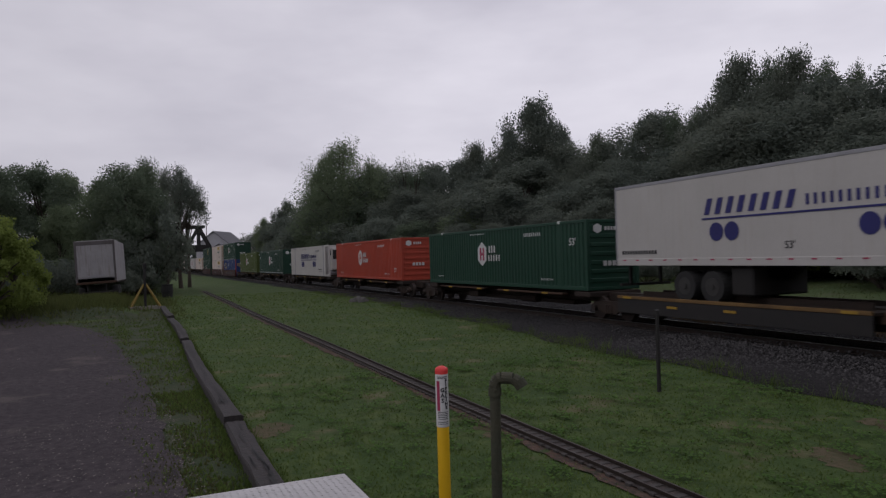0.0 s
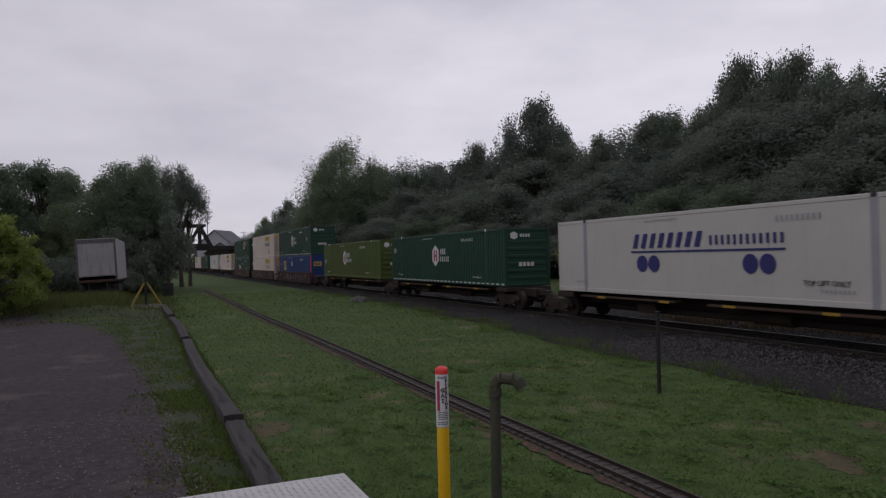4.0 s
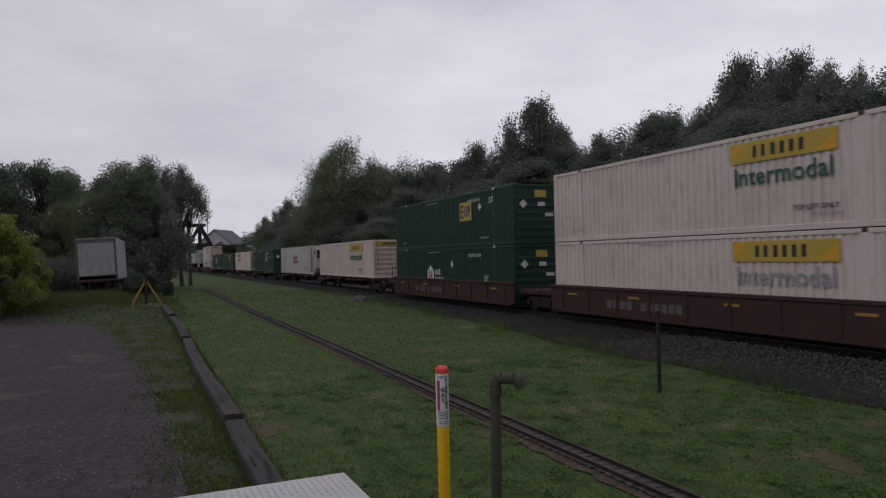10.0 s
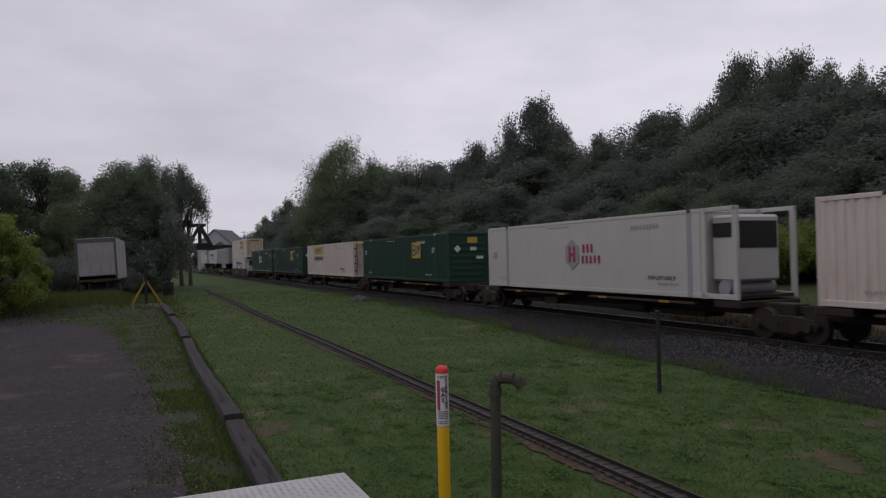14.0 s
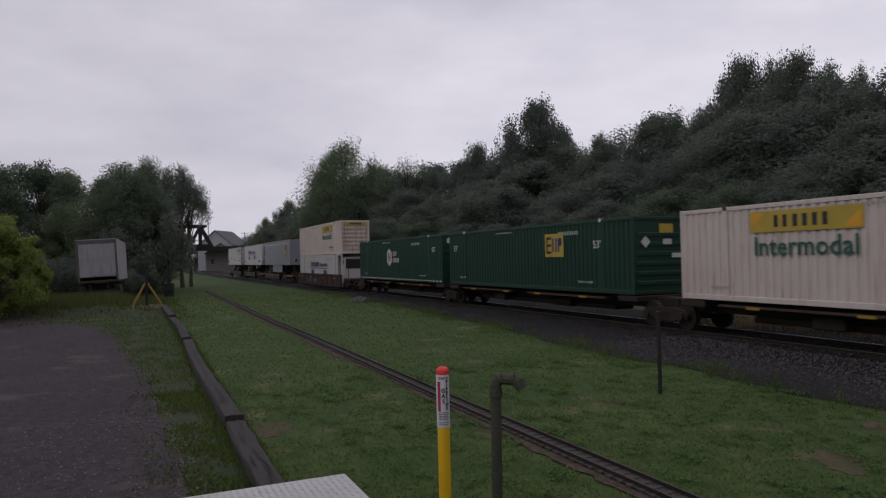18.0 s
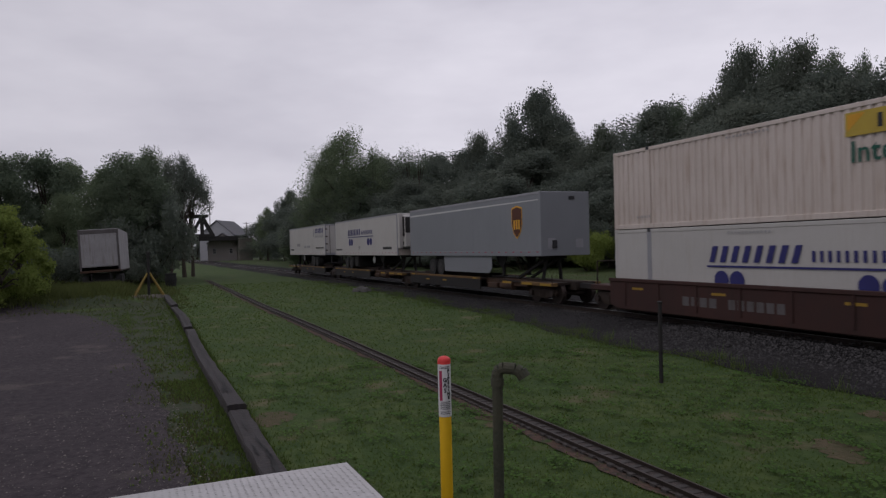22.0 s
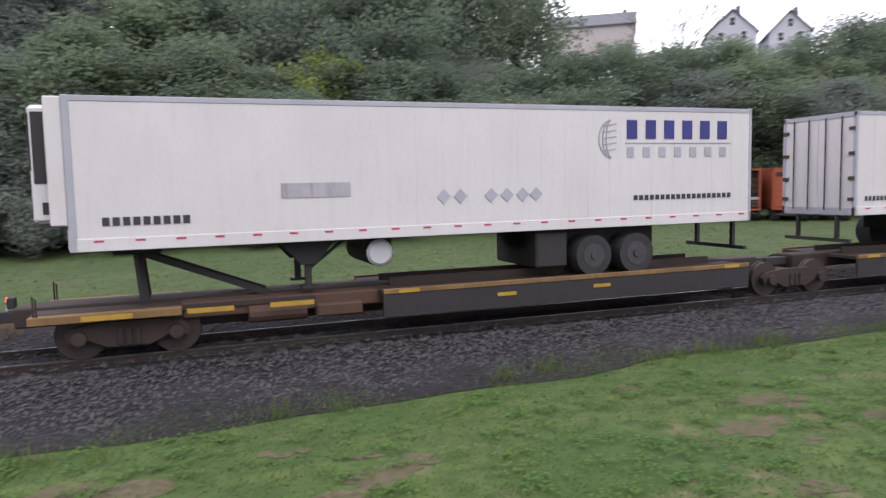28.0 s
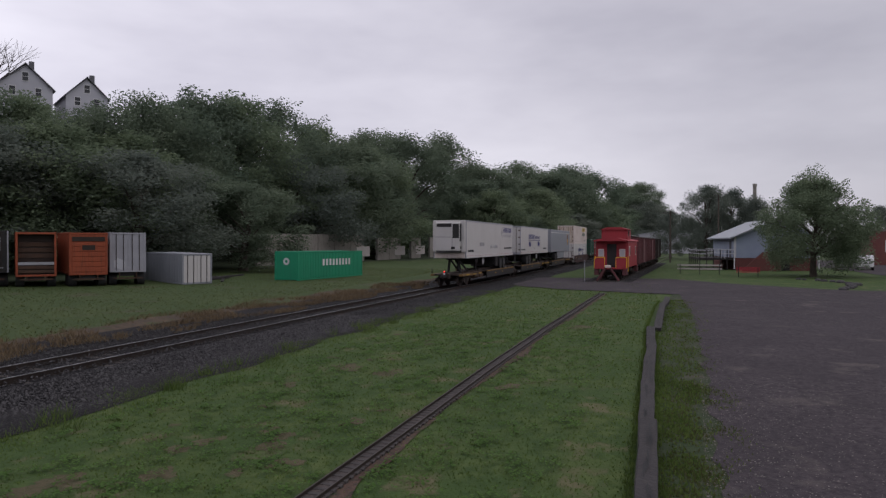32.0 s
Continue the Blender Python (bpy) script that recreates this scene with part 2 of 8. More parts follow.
M = dict(
    lawn=ground_mat("lawn", [(0.04007, 0.07057, 0.01744), (0.06612, 0.09133, 0.02615), (0.03005, 0.05605, 0.01453), (0.1002, 0.09548, 0.04843)], [0, 0.45, 3.2, 0.8]),
    soil=ground_mat("bare_soil", [(0.08, 0.0656, 0.0378), (0.1, 0.0784, 0.04872), (0.056, 0.0544, 0.02688), (0.052, 0.072, 0.0252)], [0, 1.5, 9, 4.0]),
    redsoil=ground_mat("red_brown_soil", [(0.084, 0.0496, 0.0378), (0.104, 0.068, 0.05208), (0.04, 0.0336, 0.02688), (0.04, 0.06, 0.021)], [0, 1.3, 8, 2.6]),
    drysoil=ground_mat("dry_weedy_soil", [(0.072, 0.0504, 0.0351), (0.108, 0.0756, 0.0468), (0.0396, 0.0324, 0.0273), (0.0432, 0.0612, 0.0234)], [0, 0.8, 6, 0.9]),
    bed_fine=ground_mat("fine_track_gravel", [(0.06277, 0.05265, 0.04992), (0.08606, 0.0702, 0.06336), (0.04556, 0.03803, 0.03648), (0.1114, 0.09262, 0.08064)], [0, 1.2, 12, 20], bump=0.9, dist=0.03),
    meadow=ground_mat("meadow", [(0.0437, 0.06868, 0.0217), (0.06292, 0.08376, 0.03005), (0.03495, 0.05528, 0.01837), (0.06554, 0.06281, 0.03757)], [0, 0.12, 1.6, 0.3]),
    forest_floor=ground_mat("forest_floor", [(0.03, 0.042, 0.022), (0.045, 0.055, 0.03), (0.022, 0.032, 0.016)], [0, 0.2, 1.5]),
    asphalt=ground_mat("asphalt", [(0.04692, 0.03871, 0.04299), (0.05866, 0.0481, 0.05283), (0.02933, 0.02464, 0.02826), (0.07507, 0.06334, 0.06143)], [0, 0.35, 7.0, 0.5], bump=0.8, dist=0.03),
    worn=ground_mat("worn_verge", [(0.03168, 0.048, 0.01848), (0.05069, 0.0528, 0.03142), (0.02394, 0.0368, 0.01663), (0.05984, 0.056, 0.04158)], [0, 0.8, 4.0, 1.1]),
    ballast=ground_mat("ballast", [(0.0204, 0.01904, 0.0204), (0.02992, 0.0272, 0.02856), (0.01224, 0.01156, 0.01224), (0.051, 0.0476, 0.0476)], [0, 0.4, 6.0, 9.0], bump=1.0, dist=0.12),
    stone=mat("ballast_stone", (0.0156, 0.01482, 0.01638), (0.0663, 0.0624, 0.06396), 6, 40, 0.9, island=1.1),
    dry=mat("dry_weed", (0.0936, 0.07, 0.0385), (0.144, 0.098, 0.0525), 2, 20, 0.95, island=0.6),
    grassblade=leafy("grass_blade", (0.058, 0.094, 0.024), (0.128, 0.178, 0.048), island=0.9),
    meadowblade=leafy("meadow_blade", (0.07316, 0.092, 0.0308), (0.1121, 0.1288, 0.044), island=0.8),
    clover=leafy("clover_leaf", (0.07569, 0.1444, 0.03578), (0.1177, 0.1957, 0.05112)),
    yellowblade=leafy("yellowed_grass", (0.0615, 0.07762, 0.02508), (0.0984, 0.09783, 0.04311)),
    gravel=mat("pale_gravel", (0.07, 0.063, 0.06), (0.19, 0.17, 0.155), 6, 40, 0.9, island=0.9),
    rail=mat("rail_steel", (0.055, 0.042, 0.036), (0.035, 0.027, 0.023), 3, 30, 0.55, 0.6),
    railtop=mat("rail_head", (0.55, 0.55, 0.57), (0.4, 0.4, 0.42), 3, 30, 0.28, 1.0),
    smalltie=mat("small_tie_wood", (0.03624, 0.03162, 0.0303), (0.05929, 0.0527, 0.05006), 2, 25, 0.9, bump=0.4, objvar=0.6),
    tie=mat("tie_wood", (0.030, 0.024, 0.021), (0.055, 0.046, 0.040), 2, 25, 0.9, bump=0.4, objvar=0.6),
    timber=mat("old_timber", (0.01803, 0.01515, 0.01584), (0.03415, 0.02984, 0.03075), 1.5, 14, 0.85, bump=0.6, streak=0.5, objvar=0.4),
    bark=mat("bark", (0.045, 0.035, 0.028), (0.075, 0.062, 0.05), 4, 20, 0.95, bump=0.6),
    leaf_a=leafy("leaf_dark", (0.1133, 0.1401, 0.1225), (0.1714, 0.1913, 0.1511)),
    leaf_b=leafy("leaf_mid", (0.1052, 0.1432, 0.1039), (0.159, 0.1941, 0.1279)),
    # paler leaves; for poplars and lot-end maples the colour also stands in for haze
    leaf_d=leafy("leaf_shade_tree", (0.1274, 0.1698, 0.1074), (0.188, 0.2305, 0.1379)),
    leaf_c=leafy("leaf_light", (0.1568, 0.2072, 0.055), (0.2352, 0.2912, 0.075)),
    black=mat("black_iron", (0.0143, 0.01375, 0.0143), (0.0231, 0.02035, 0.0198), 3, 30, 0.7),
    rustblack=mat("grimy_steel", (0.01755, 0.01313, 0.01149), (0.0351, 0.02079, 0.01423), 1.5, 20, 0.8),
    rust=mat("rusty_sill", (0.075, 0.037, 0.021), (0.038, 0.024, 0.018), 1.5, 18, 0.85, streak=0.4),
    wellred=mat("well_car_red", (0.0546, 0.0208, 0.0168), (0.03432, 0.016, 0.0144), 0.8, 14, 0.8, streak=0.55, dirt=(0.0234, 0.0176, 0.016)),
    yellow=mat("safety_yellow", (0.341, 0.2046, 0.0186), (0.2604, 0.1612, 0.0248), 2, 20, 0.6, streak=0.3),
    wheel=mat("wheel_steel", (0.035, 0.02925, 0.0273), (0.056, 0.039, 0.0325), 3, 20, 0.6, 0.5),
    tyre=mat("tyre", (0.016, 0.016, 0.017), (0.03, 0.03, 0.03), 3, 20, 0.9),
    hub=mat("grimy_hub", (0.045, 0.043, 0.042), (0.025, 0.024, 0.024), 4, 20, 0.7),
    deckedge=mat("worn_yellow_edge", (0.20, 0.115, 0.035), (0.085, 0.05, 0.025), 1.2, 9, 0.8, streak=0.5, dirt=(0.05, 0.03, 0.02)),
    rim=mat("wheel_rim", (0.45, 0.45, 0.46), (0.35, 0.35, 0.35), 3, 20, 0.5, 0.2),
    white=mat("white_paint", (0.498, 0.48, 0.4689), (0.4281, 0.4108, 0.3978), 0.6, 12, 0.55, streak=0.25, dirt=(0.3669, 0.32, 0.2763)),
    oldwhite=mat("peeling_white", (0.36, 0.35, 0.365), (0.25, 0.24, 0.25), 1.3, 9, 0.7, streak=0.6, dirt=(0.12, 0.085, 0.07)),
    cream=mat("cream_paint", (0.6441, 0.5668, 0.5335), (0.5311, 0.4578, 0.418), 0.6, 12, 0.6, streak=0.5, dirt=(0.2938, 0.1853, 0.121)),
    creamrust=mat("rusting_cream_paint", (0.56, 0.49, 0.43), (0.40, 0.31, 0.24), 1.2, 10, 0.7, streak=0.95, dirt=(0.19, 0.085, 0.04)),
    green=mat("green_paint", (0.010, 0.050, 0.030), (0.008, 0.040, 0.024), 0.6, 12, 0.55, streak=0.2, dirt=(0.02, 0.05, 0.035)),
    dgreen=mat("dark_green_paint", (0.009, 0.044, 0.027), (0.007, 0.035, 0.021), 0.6, 12, 0.55, streak=0.2, dirt=(0.02, 0.045, 0.03)),
    olive=mat("olive_paint", (0.070, 0.100, 0.02), (0.057, 0.08, 0.018), 0.6, 12, 0.6, streak=0.2, dirt=(0.06, 0.08, 0.02)),
    orange=mat("orange_red_paint", (0.40, 0.055, 0.028), (0.32, 0.045, 0.024), 0.6, 12, 0.55, streak=0.3, dirt=(0.16, 0.03, 0.02)),
    blue=mat("blue_paint", (0.010, 0.040, 0.165), (0.009, 0.032, 0.13), 0.6, 12, 0.5, streak=0.2, dirt=(0.02, 0.04, 0.1)),
    deepblue=mat("deep_blue_paint", (0.008, 0.024, 0.15), (0.007, 0.02, 0.12), 0.8, 12, 0.6),
    grey=mat("grey_trailer", (0.23, 0.24, 0.265), (0.20, 0.21, 0.23), 0.5, 12, 0.5, streak=0.15, dirt=(0.2, 0.2, 0.2)),
    navy=mat("navy_mark", (0.03, 0.03, 0.16), rough=0.6),
    redmark=mat("red_mark", (0.3696, 0.03, 0.09), rough=0.6),
    whitemark=mat("white_mark", (0.62, 0.62, 0.63), (0.5, 0.5, 0.5), 1.5, 20, 0.6, streak=0.3, dirt=(0.3, 0.28, 0.26)),
    darkmark=mat("dark_mark", (0.03, 0.03, 0.035), rough=0.6),
    greenmark=mat("dark_green_mark", (0.02, 0.11, 0.08), rough=0.6),
    greymark=mat("grey_mark", (0.33, 0.33, 0.36), rough=0.6),
    dullyellow=mat("faded_yellow", (0.252, 0.175, 0.035), (0.154, 0.112, 0.035), 3, 20, 0.8, streak=0.4),
    graffiti=mat("faded_paint", (0.13, 0.12, 0.125), (0.08, 0.07, 0.07), 2, 16, 0.8, streak=0.5),
    signyellow=mat("sign_yellow", (0.50, 0.36, 0.05), (0.40, 0.29, 0.05), 2, 20, 0.55, streak=0.2, dirt=(0.4, 0.28, 0.08)),
    brown=mat("shield_brown", (0.10, 0.03, 0.015), rough=0.5),
    gold=mat("shield_gold", (0.75, 0.38, 0.03), rough=0.5),
    glass=mat("dark_glass", (0.02, 0.022, 0.025), rough=0.1, bump=0, spec=0.6),
    caboose=mat("caboose_red", (0.306, 0.022, 0.0312), (0.2295, 0.02, 0.0273), 0.8, 14, 0.6, streak=0.3, dirt=(0.102, 0.03, 0.039)),
    wine=mat("wine_red", (0.12, 0.035, 0.04), (0.085, 0.03, 0.032), 0.8, 14, 0.7, streak=0.3),
    evergreen=mat("sea_green_paint", (0.010, 0.24, 0.12), (0.012, 0.19, 0.10), 0.6, 12, 0.55, streak=0.3, dirt=(0.03, 0.12, 0.08)),
    palestone=mat("pale_stone", (0.13, 0.125, 0.12), (0.075, 0.072, 0.07), 5, 30, 0.9, bump=0.4, objvar=0.5),
    concrete=mat("old_concrete", (0.2496, 0.231, 0.2052), (0.1716, 0.154, 0.1368), 0.5, 8, 0.9, bump=0.4, streak=0.7, dirt=(0.0546, 0.05005, 0.0418)),
    roof=mat("roof_shingle", (0.13, 0.13, 0.14), (0.09, 0.09, 0.10), 1.5, 20, 0.9, bump=0.4),
    roofpale=mat("pale_roof", (0.315, 0.33, 0.3496), (0.255, 0.27, 0.2888), 1, 20, 0.6),
    bluegrey=mat("blue_grey_boards", (0.30, 0.34, 0.42), (0.25, 0.29, 0.37), 1, 14, 0.7),
    rustorange=mat("rusty_orange", (0.288, 0.0612, 0.021), (0.1944, 0.0432, 0.01875), 0.8, 10, 0.7, streak=0.6, dirt=(0.0648, 0.0252, 0.015)),
    brick=mat("brick", (0.15, 0.055, 0.046), (0.11, 0.042, 0.038), 2, 12, 0.9),
    housewhite=mat("house_siding", (0.432, 0.432, 0.468), (0.36, 0.36, 0.396), 0.6, 10, 0.7),
    housebeige=mat("beige_siding", (0.38, 0.35, 0.33), (0.33, 0.30, 0.28), 0.6, 10, 0.8),
    plate=mat("diamond_plate", (0.52, 0.51, 0.51), (0.38, 0.37, 0.37), 2.5, 25, 0.45, 0.5, streak=0.2),
    postyellow=mat("post_yellow", (0.78, 0.46, 0.01), (0.68, 0.40, 0.01), 3, 30, 0.5),
    capred=mat("cap_red", (0.70, 0.05, 0.05), (0.6, 0.04, 0.04), 3, 30, 0.5),
    pipe=mat("pipe_green", (0.035, 0.042, 0.028), (0.06, 0.055, 0.035), 5, 40, 0.8, bump=0.5),
    carwhite=mat("car_white", (0.7, 0.7, 0.7), (0.62, 0.62, 0.62), 1, 20, 0.35),
)

M["redglow"] = mat("lit_red_lens", (0.7, 0.03, 0.03), rough=0.3)
M["redglow"].node_tree.nodes["Principled BSDF"].inputs["Emission Color"].default_value = (1.0, 0.06, 0.04, 1)
M["redglow"].node_tree.nodes["Principled BSDF"].inputs["Emission Strength"].default_value = 1.5


# ---- building helpers ----
class Shape:
    """Collects boxes, tubes and extrusions into one mesh."""

    def __init__(self):
        self.v, self.f = [], []

    def add(self, verts, faces):
        k = len(self.v)
        self.v += [tuple(p) for p in verts]
        self.f += [tuple(i + k for i in q) for q in faces]
        return self

    def box(self, x0, x1, y0, y1, z0, z1, ch=0.0):
        if ch <= 0:
            return self.add([(x, y, z) for x in (x0, x1) for y in (y0, y1) for z in (z0, z1)],
                            [(0, 1, 3, 2), (4, 6, 7, 5), (0, 4, 5, 1), (2, 3, 7, 6), (0, 2, 6, 4), (1, 5, 7, 3)])
        c = (Vector((x0 + x1, y0 + y1, z0 + z1))) / 2
        h = Vector((x1 - x0, y1 - y0, z1 - z0)) / 2
        ch = min(ch, min(h) * 0.9)
        vs, idx = [], {}
        for sx in (-1, 1):
            for sy in (-1, 1):
                for sz in (-1, 1):
                    s = (sx, sy, sz)
                    for a in range(3):
                        p = [s[i] * (h[i] - (0 if i == a else ch)) for i in range(3)]
                        idx[s, a] = len(vs)
                        vs.append((c[0] + p[0], c[1] + p[1], c[2] + p[2]))
        fs = []
        for a in range(3):
            b, d = (a + 1) % 3, (a + 2) % 3
            for s in (-1, 1):
                q = []
                for u, w in ((-1, -1), (1, -1), (1, 1), (-1, 1)):
                    k = [0, 0, 0]
                    k[a], k[b], k[d] = s, u, w
                    q.append(idx[tuple(k), a])
                fs.append(q if s > 0 else q[::-1])
        for a in range(3):
            b, d = (a + 1) % 3, (a + 2) % 3
            for u in (-1, 1):
                for w in (-1, 1):
                    k0, k1 = [0, 0, 0], [0, 0, 0]
                    k0[a], k0[b], k0[d] = -1, u, w
                    k1[a], k1[b], k1[d] = 1, u, w
                    q = [idx[tuple(k0), b], idx[tuple(k1), b], idx[tuple(k1), d], idx[tuple(k0), d]]
                    fs.append(q if u * w > 0 else q[::-1])
        for sx in (-1, 1):
            for sy in (-1, 1):
                for sz in (-1, 1):
                    q = [idx[(sx, sy, sz), a] for a in range(3)]
                    fs.append(q if sx * sy * sz > 0 else q[::-1])
        return self.add(vs, fs)

    def tube(self, p0, p1, r0, r1=None, n=8, caps=True):
        r1 = r0 if r1 is None else r1
        p0, p1 = Vector(p0), Vector(p1)
        d = (p1 - p0).normalized()
        u = d.orthogonal().normalized()
        w = d.cross(u)
        vs = []
        for p, r in ((p0, r0), (p1, r1)):
            vs += [p + (u * math.cos(2 * math.pi * i / n) + w * math.sin(2 * math.pi * i / n)) * r for i in range(n)]
        fs = [(i, (i + 1) % n, n + (i + 1) % n, n + i) for i in range(n)]
        if caps:
            fs += [tuple(range(n))[::-1], tuple(range(n, 2 * n))]
        return self.add(vs, fs)

    def beam(self, p0, p1, w, h, up=(0, 0, 1)):
        """A bar of section w x h from p0 to p1."""
        p0, p1 = Vector(p0), Vector(p1)
        d = (p1 - p0).normalized()
        s = d.cross(Vector(up))
        s = s.normalized() if s.length > 1e-4 else Vector((1, 0, 0))
        t = s.cross(d)
        vs = [p + s * a * w / 2 + t * b * h / 2 for p in (p0, p1) for a, b in ((-1, -1), (1, -1), (1, 1), (-1, 1))]
        return self.add(vs, [(0, 3, 2, 1), (4, 5, 6, 7), (0, 1, 5, 4), (1, 2, 6, 5), (2, 3, 7, 6), (3, 0, 4, 7)])

    def prism(self, poly, axis, a, b):
        """A polygon of the two other axes (in x, y, z order), drawn out along the axis from a to b."""
        def at(p, k):
            q = list(p)
            q.insert(axis, k)
            return q
        n = len(poly)
        vs = [at(p, a) for p in poly] + [at(p, b) for p in poly]
        return self.add(vs, [tuple(range(n))[::-1], tuple(range(n, 2 * n))] + [(i, (i + 1) % n, n + (i + 1) % n, n + i) for i in range(n)])

    def mesh(self, name):
        me = bpy.data.meshes.new(name)
        me.from_pydata(self.v, [], self.f)
        bm = bmesh.new()
        bm.from_mesh(me)
        bmesh.ops.recalc_face_normals(bm, faces=bm.faces)
        bm.to_mesh(me)
        bm.free()
        return me


def part(name, shape, material, parent, label="", kind=""):
    me = shape if isinstance(shape, bpy.types.Mesh) else shape.mesh(name)
    if not me.materials:
        me.materials.append(material)
    ob = new(name, me)
    ob.parent = parent
    return tagged(ob, label, kind=kind or ("stuff" if name in STUFF else ""))


STUFF = ("lettering_block", "number_block", "reflector_strip", "reflector", "end_bars", "end_mark", "sign_mark", "shield_bar", "graffiti_patch", "spring")


def thing(name, label, category, group="", m=None):
    ob = new(name)
    ob.empty_display_size = 0.3
    if m is not None:
        ob.matrix_basis = m
    return tagged(ob, label, category, group)


def solo(name, shape, material, label, category="", kind="", group=""):
    me = shape if isinstance(shape, bpy.types.Mesh) else shape.mesh(name)
    me.materials.append(material)
    return tagged(new(name, me), label, category, group, kind)


def text_mesh(words, size, bold=0.0):
    """Upright lettering in the xz plane, facing -y, centred on its origin."""
    cu = bpy.data.curves.new("lettering", "FONT")
    cu.body, cu.size, cu.align_x, cu.align_y, cu.extrude, cu.offset = words, size, "CENTER", "CENTER", 0.002, bold
    cu.resolution_u = 2
    ob = bpy.data.objects.new("lettering", cu)
    scene.collection.objects.link(ob)
    bpy.context.view_layer.update()
    me = bpy.data.meshes.new_from_object(ob.evaluated_get(bpy.context.evaluated_depsgraph_get()))
    bpy.data.objects.remove(ob)
    me.transform(Matrix.Rotation(radians(90), 4, "X"))
    return me


# ---- line of the main track ----
def track_y(x):
    """The middle of the main line; it bends gently towards the lawn on the far side."""
    u = min(max(x + 25, 0), 45)
    return 18.1 - 0.0708 * u * u / 90 - 0.0708 * max(0, x - 20) - 0.12 * math.exp(-((x - 17) / 9) ** 2)


def track_turn(x):
    return math.degrees(math.atan(-0.0708 * min(max((x + 25) / 45, 0), 1)))


RAIL_Z = 0.075


def bed_edge(x):
    """How far the ballast reaches from the middle of the line towards the lawn."""
    return float(np.interp(x, [-60, -46, -26, -18, -8, 0, 10, 20, 31, 60], [3.3, 3.5, 5.0, 6.0, 6.3, 6.0, 5.3, 5.0, 4.7, 4.5]))



def smooth(a, b, x):
    t = min(max((x - a) / (b - a), 0), 1)
    return t * t * (3 - 2 * t)


def land(x, y):
    """The height of the ground."""
    h = 0.0
    if y > 24:
        far = max(0.0, (x - 60) / 200)
        y0 = 44 - 14 * min(1, far)
        h += 0.4 * smooth(26, 50, y)
        h += 16 * smooth(y0 + 8, y0 + 75, y)
        h += 26 * smooth(y0 + 60, y0 + 200, y)
        h *= 1 - 0.75 * smooth(-90, -210, x) if x < -90 else 1
    if x > 425:
        h += 13 * smooth(425, 500, x) * smooth(-60, -30, y)
    if x < -39 and y < 0.5:
        h += 0.42 * smooth(-39, -43, x) * smooth(0.3, -1.0, y)
    if y < -30 and x < 20:
        h += 6 * smooth(-40, -140, y)
    o = track_y(x) - y
    if -6.2 < o < 6.6:
        e = bed_edge(x)
        h -= 0.14 * (1 - smooth(4.0, 6.2, -o) if o < 0 else 1 - smooth(e - 2.2, e, o))
    h += 0.05 * noise.noise((x * 0.12, y * 0.12, 0)) * smooth(0, 3, abs(o) - 5.5)
    return h


# ---- ground ----
def lines(*spans):
    out = []
    for a, b, s in spans:
        k = max(1, round((b - a) / s))
        out += [a + (b - a) * i / k for i in range(k)]
    return out + [spans[-1][1]]


def sheet(xs, ys, height, tone):
    nx, ny = len(xs), len(ys)
    vs = [(x, y, height(x, y)) for x in xs for y in ys]
    fs = [(i * ny + j, (i + 1) * ny + j, (i + 1) * ny + j + 1, i * ny + j + 1) for i in range(nx - 1) for j in range(ny - 1)]
    me = bpy.data.meshes.new("ground")
    me.from_pydata(vs, [], fs)
    me.polygons.foreach_set("material_index", [tone((xs[i] + xs[i + 1]) / 2, (ys[j] + ys[j + 1]) / 2) for i in range(nx - 1) for j in range(ny - 1)])
    me.polygons.foreach_set("use_smooth", [True] * len(fs))
    return me


def ground_tone(x, y):
    edge = 44 + 3 * noise.noise((x * 0.08, 3, 0)) - 14 * min(1, max(0.0, (x - 60) / 200))
    if y > edge:
        return 2
    if x > 420 and y > -70:
        return 2
    return 1 if y > 20 or x < -150 or x > 95 else 0


ground_me = sheet(lines((-2500, -400, 150), (-400, -80, 12), (-80, 80, 1.6), (80, 640, 10), (640, 2500, 150)),
                  lines((-1500, -200, 100), (-200, -12, 10), (-12, 34, 0.9), (34, 140, 4), (140, 400, 20), (400, 1800, 140)), land, ground_tone)
for k in ("lawn", "meadow", "forest_floor"):
    ground_me.materials.append(M[k])
tagged(new("ground", ground_me), "mown green lawn and meadow with bare patches", kind="structure")


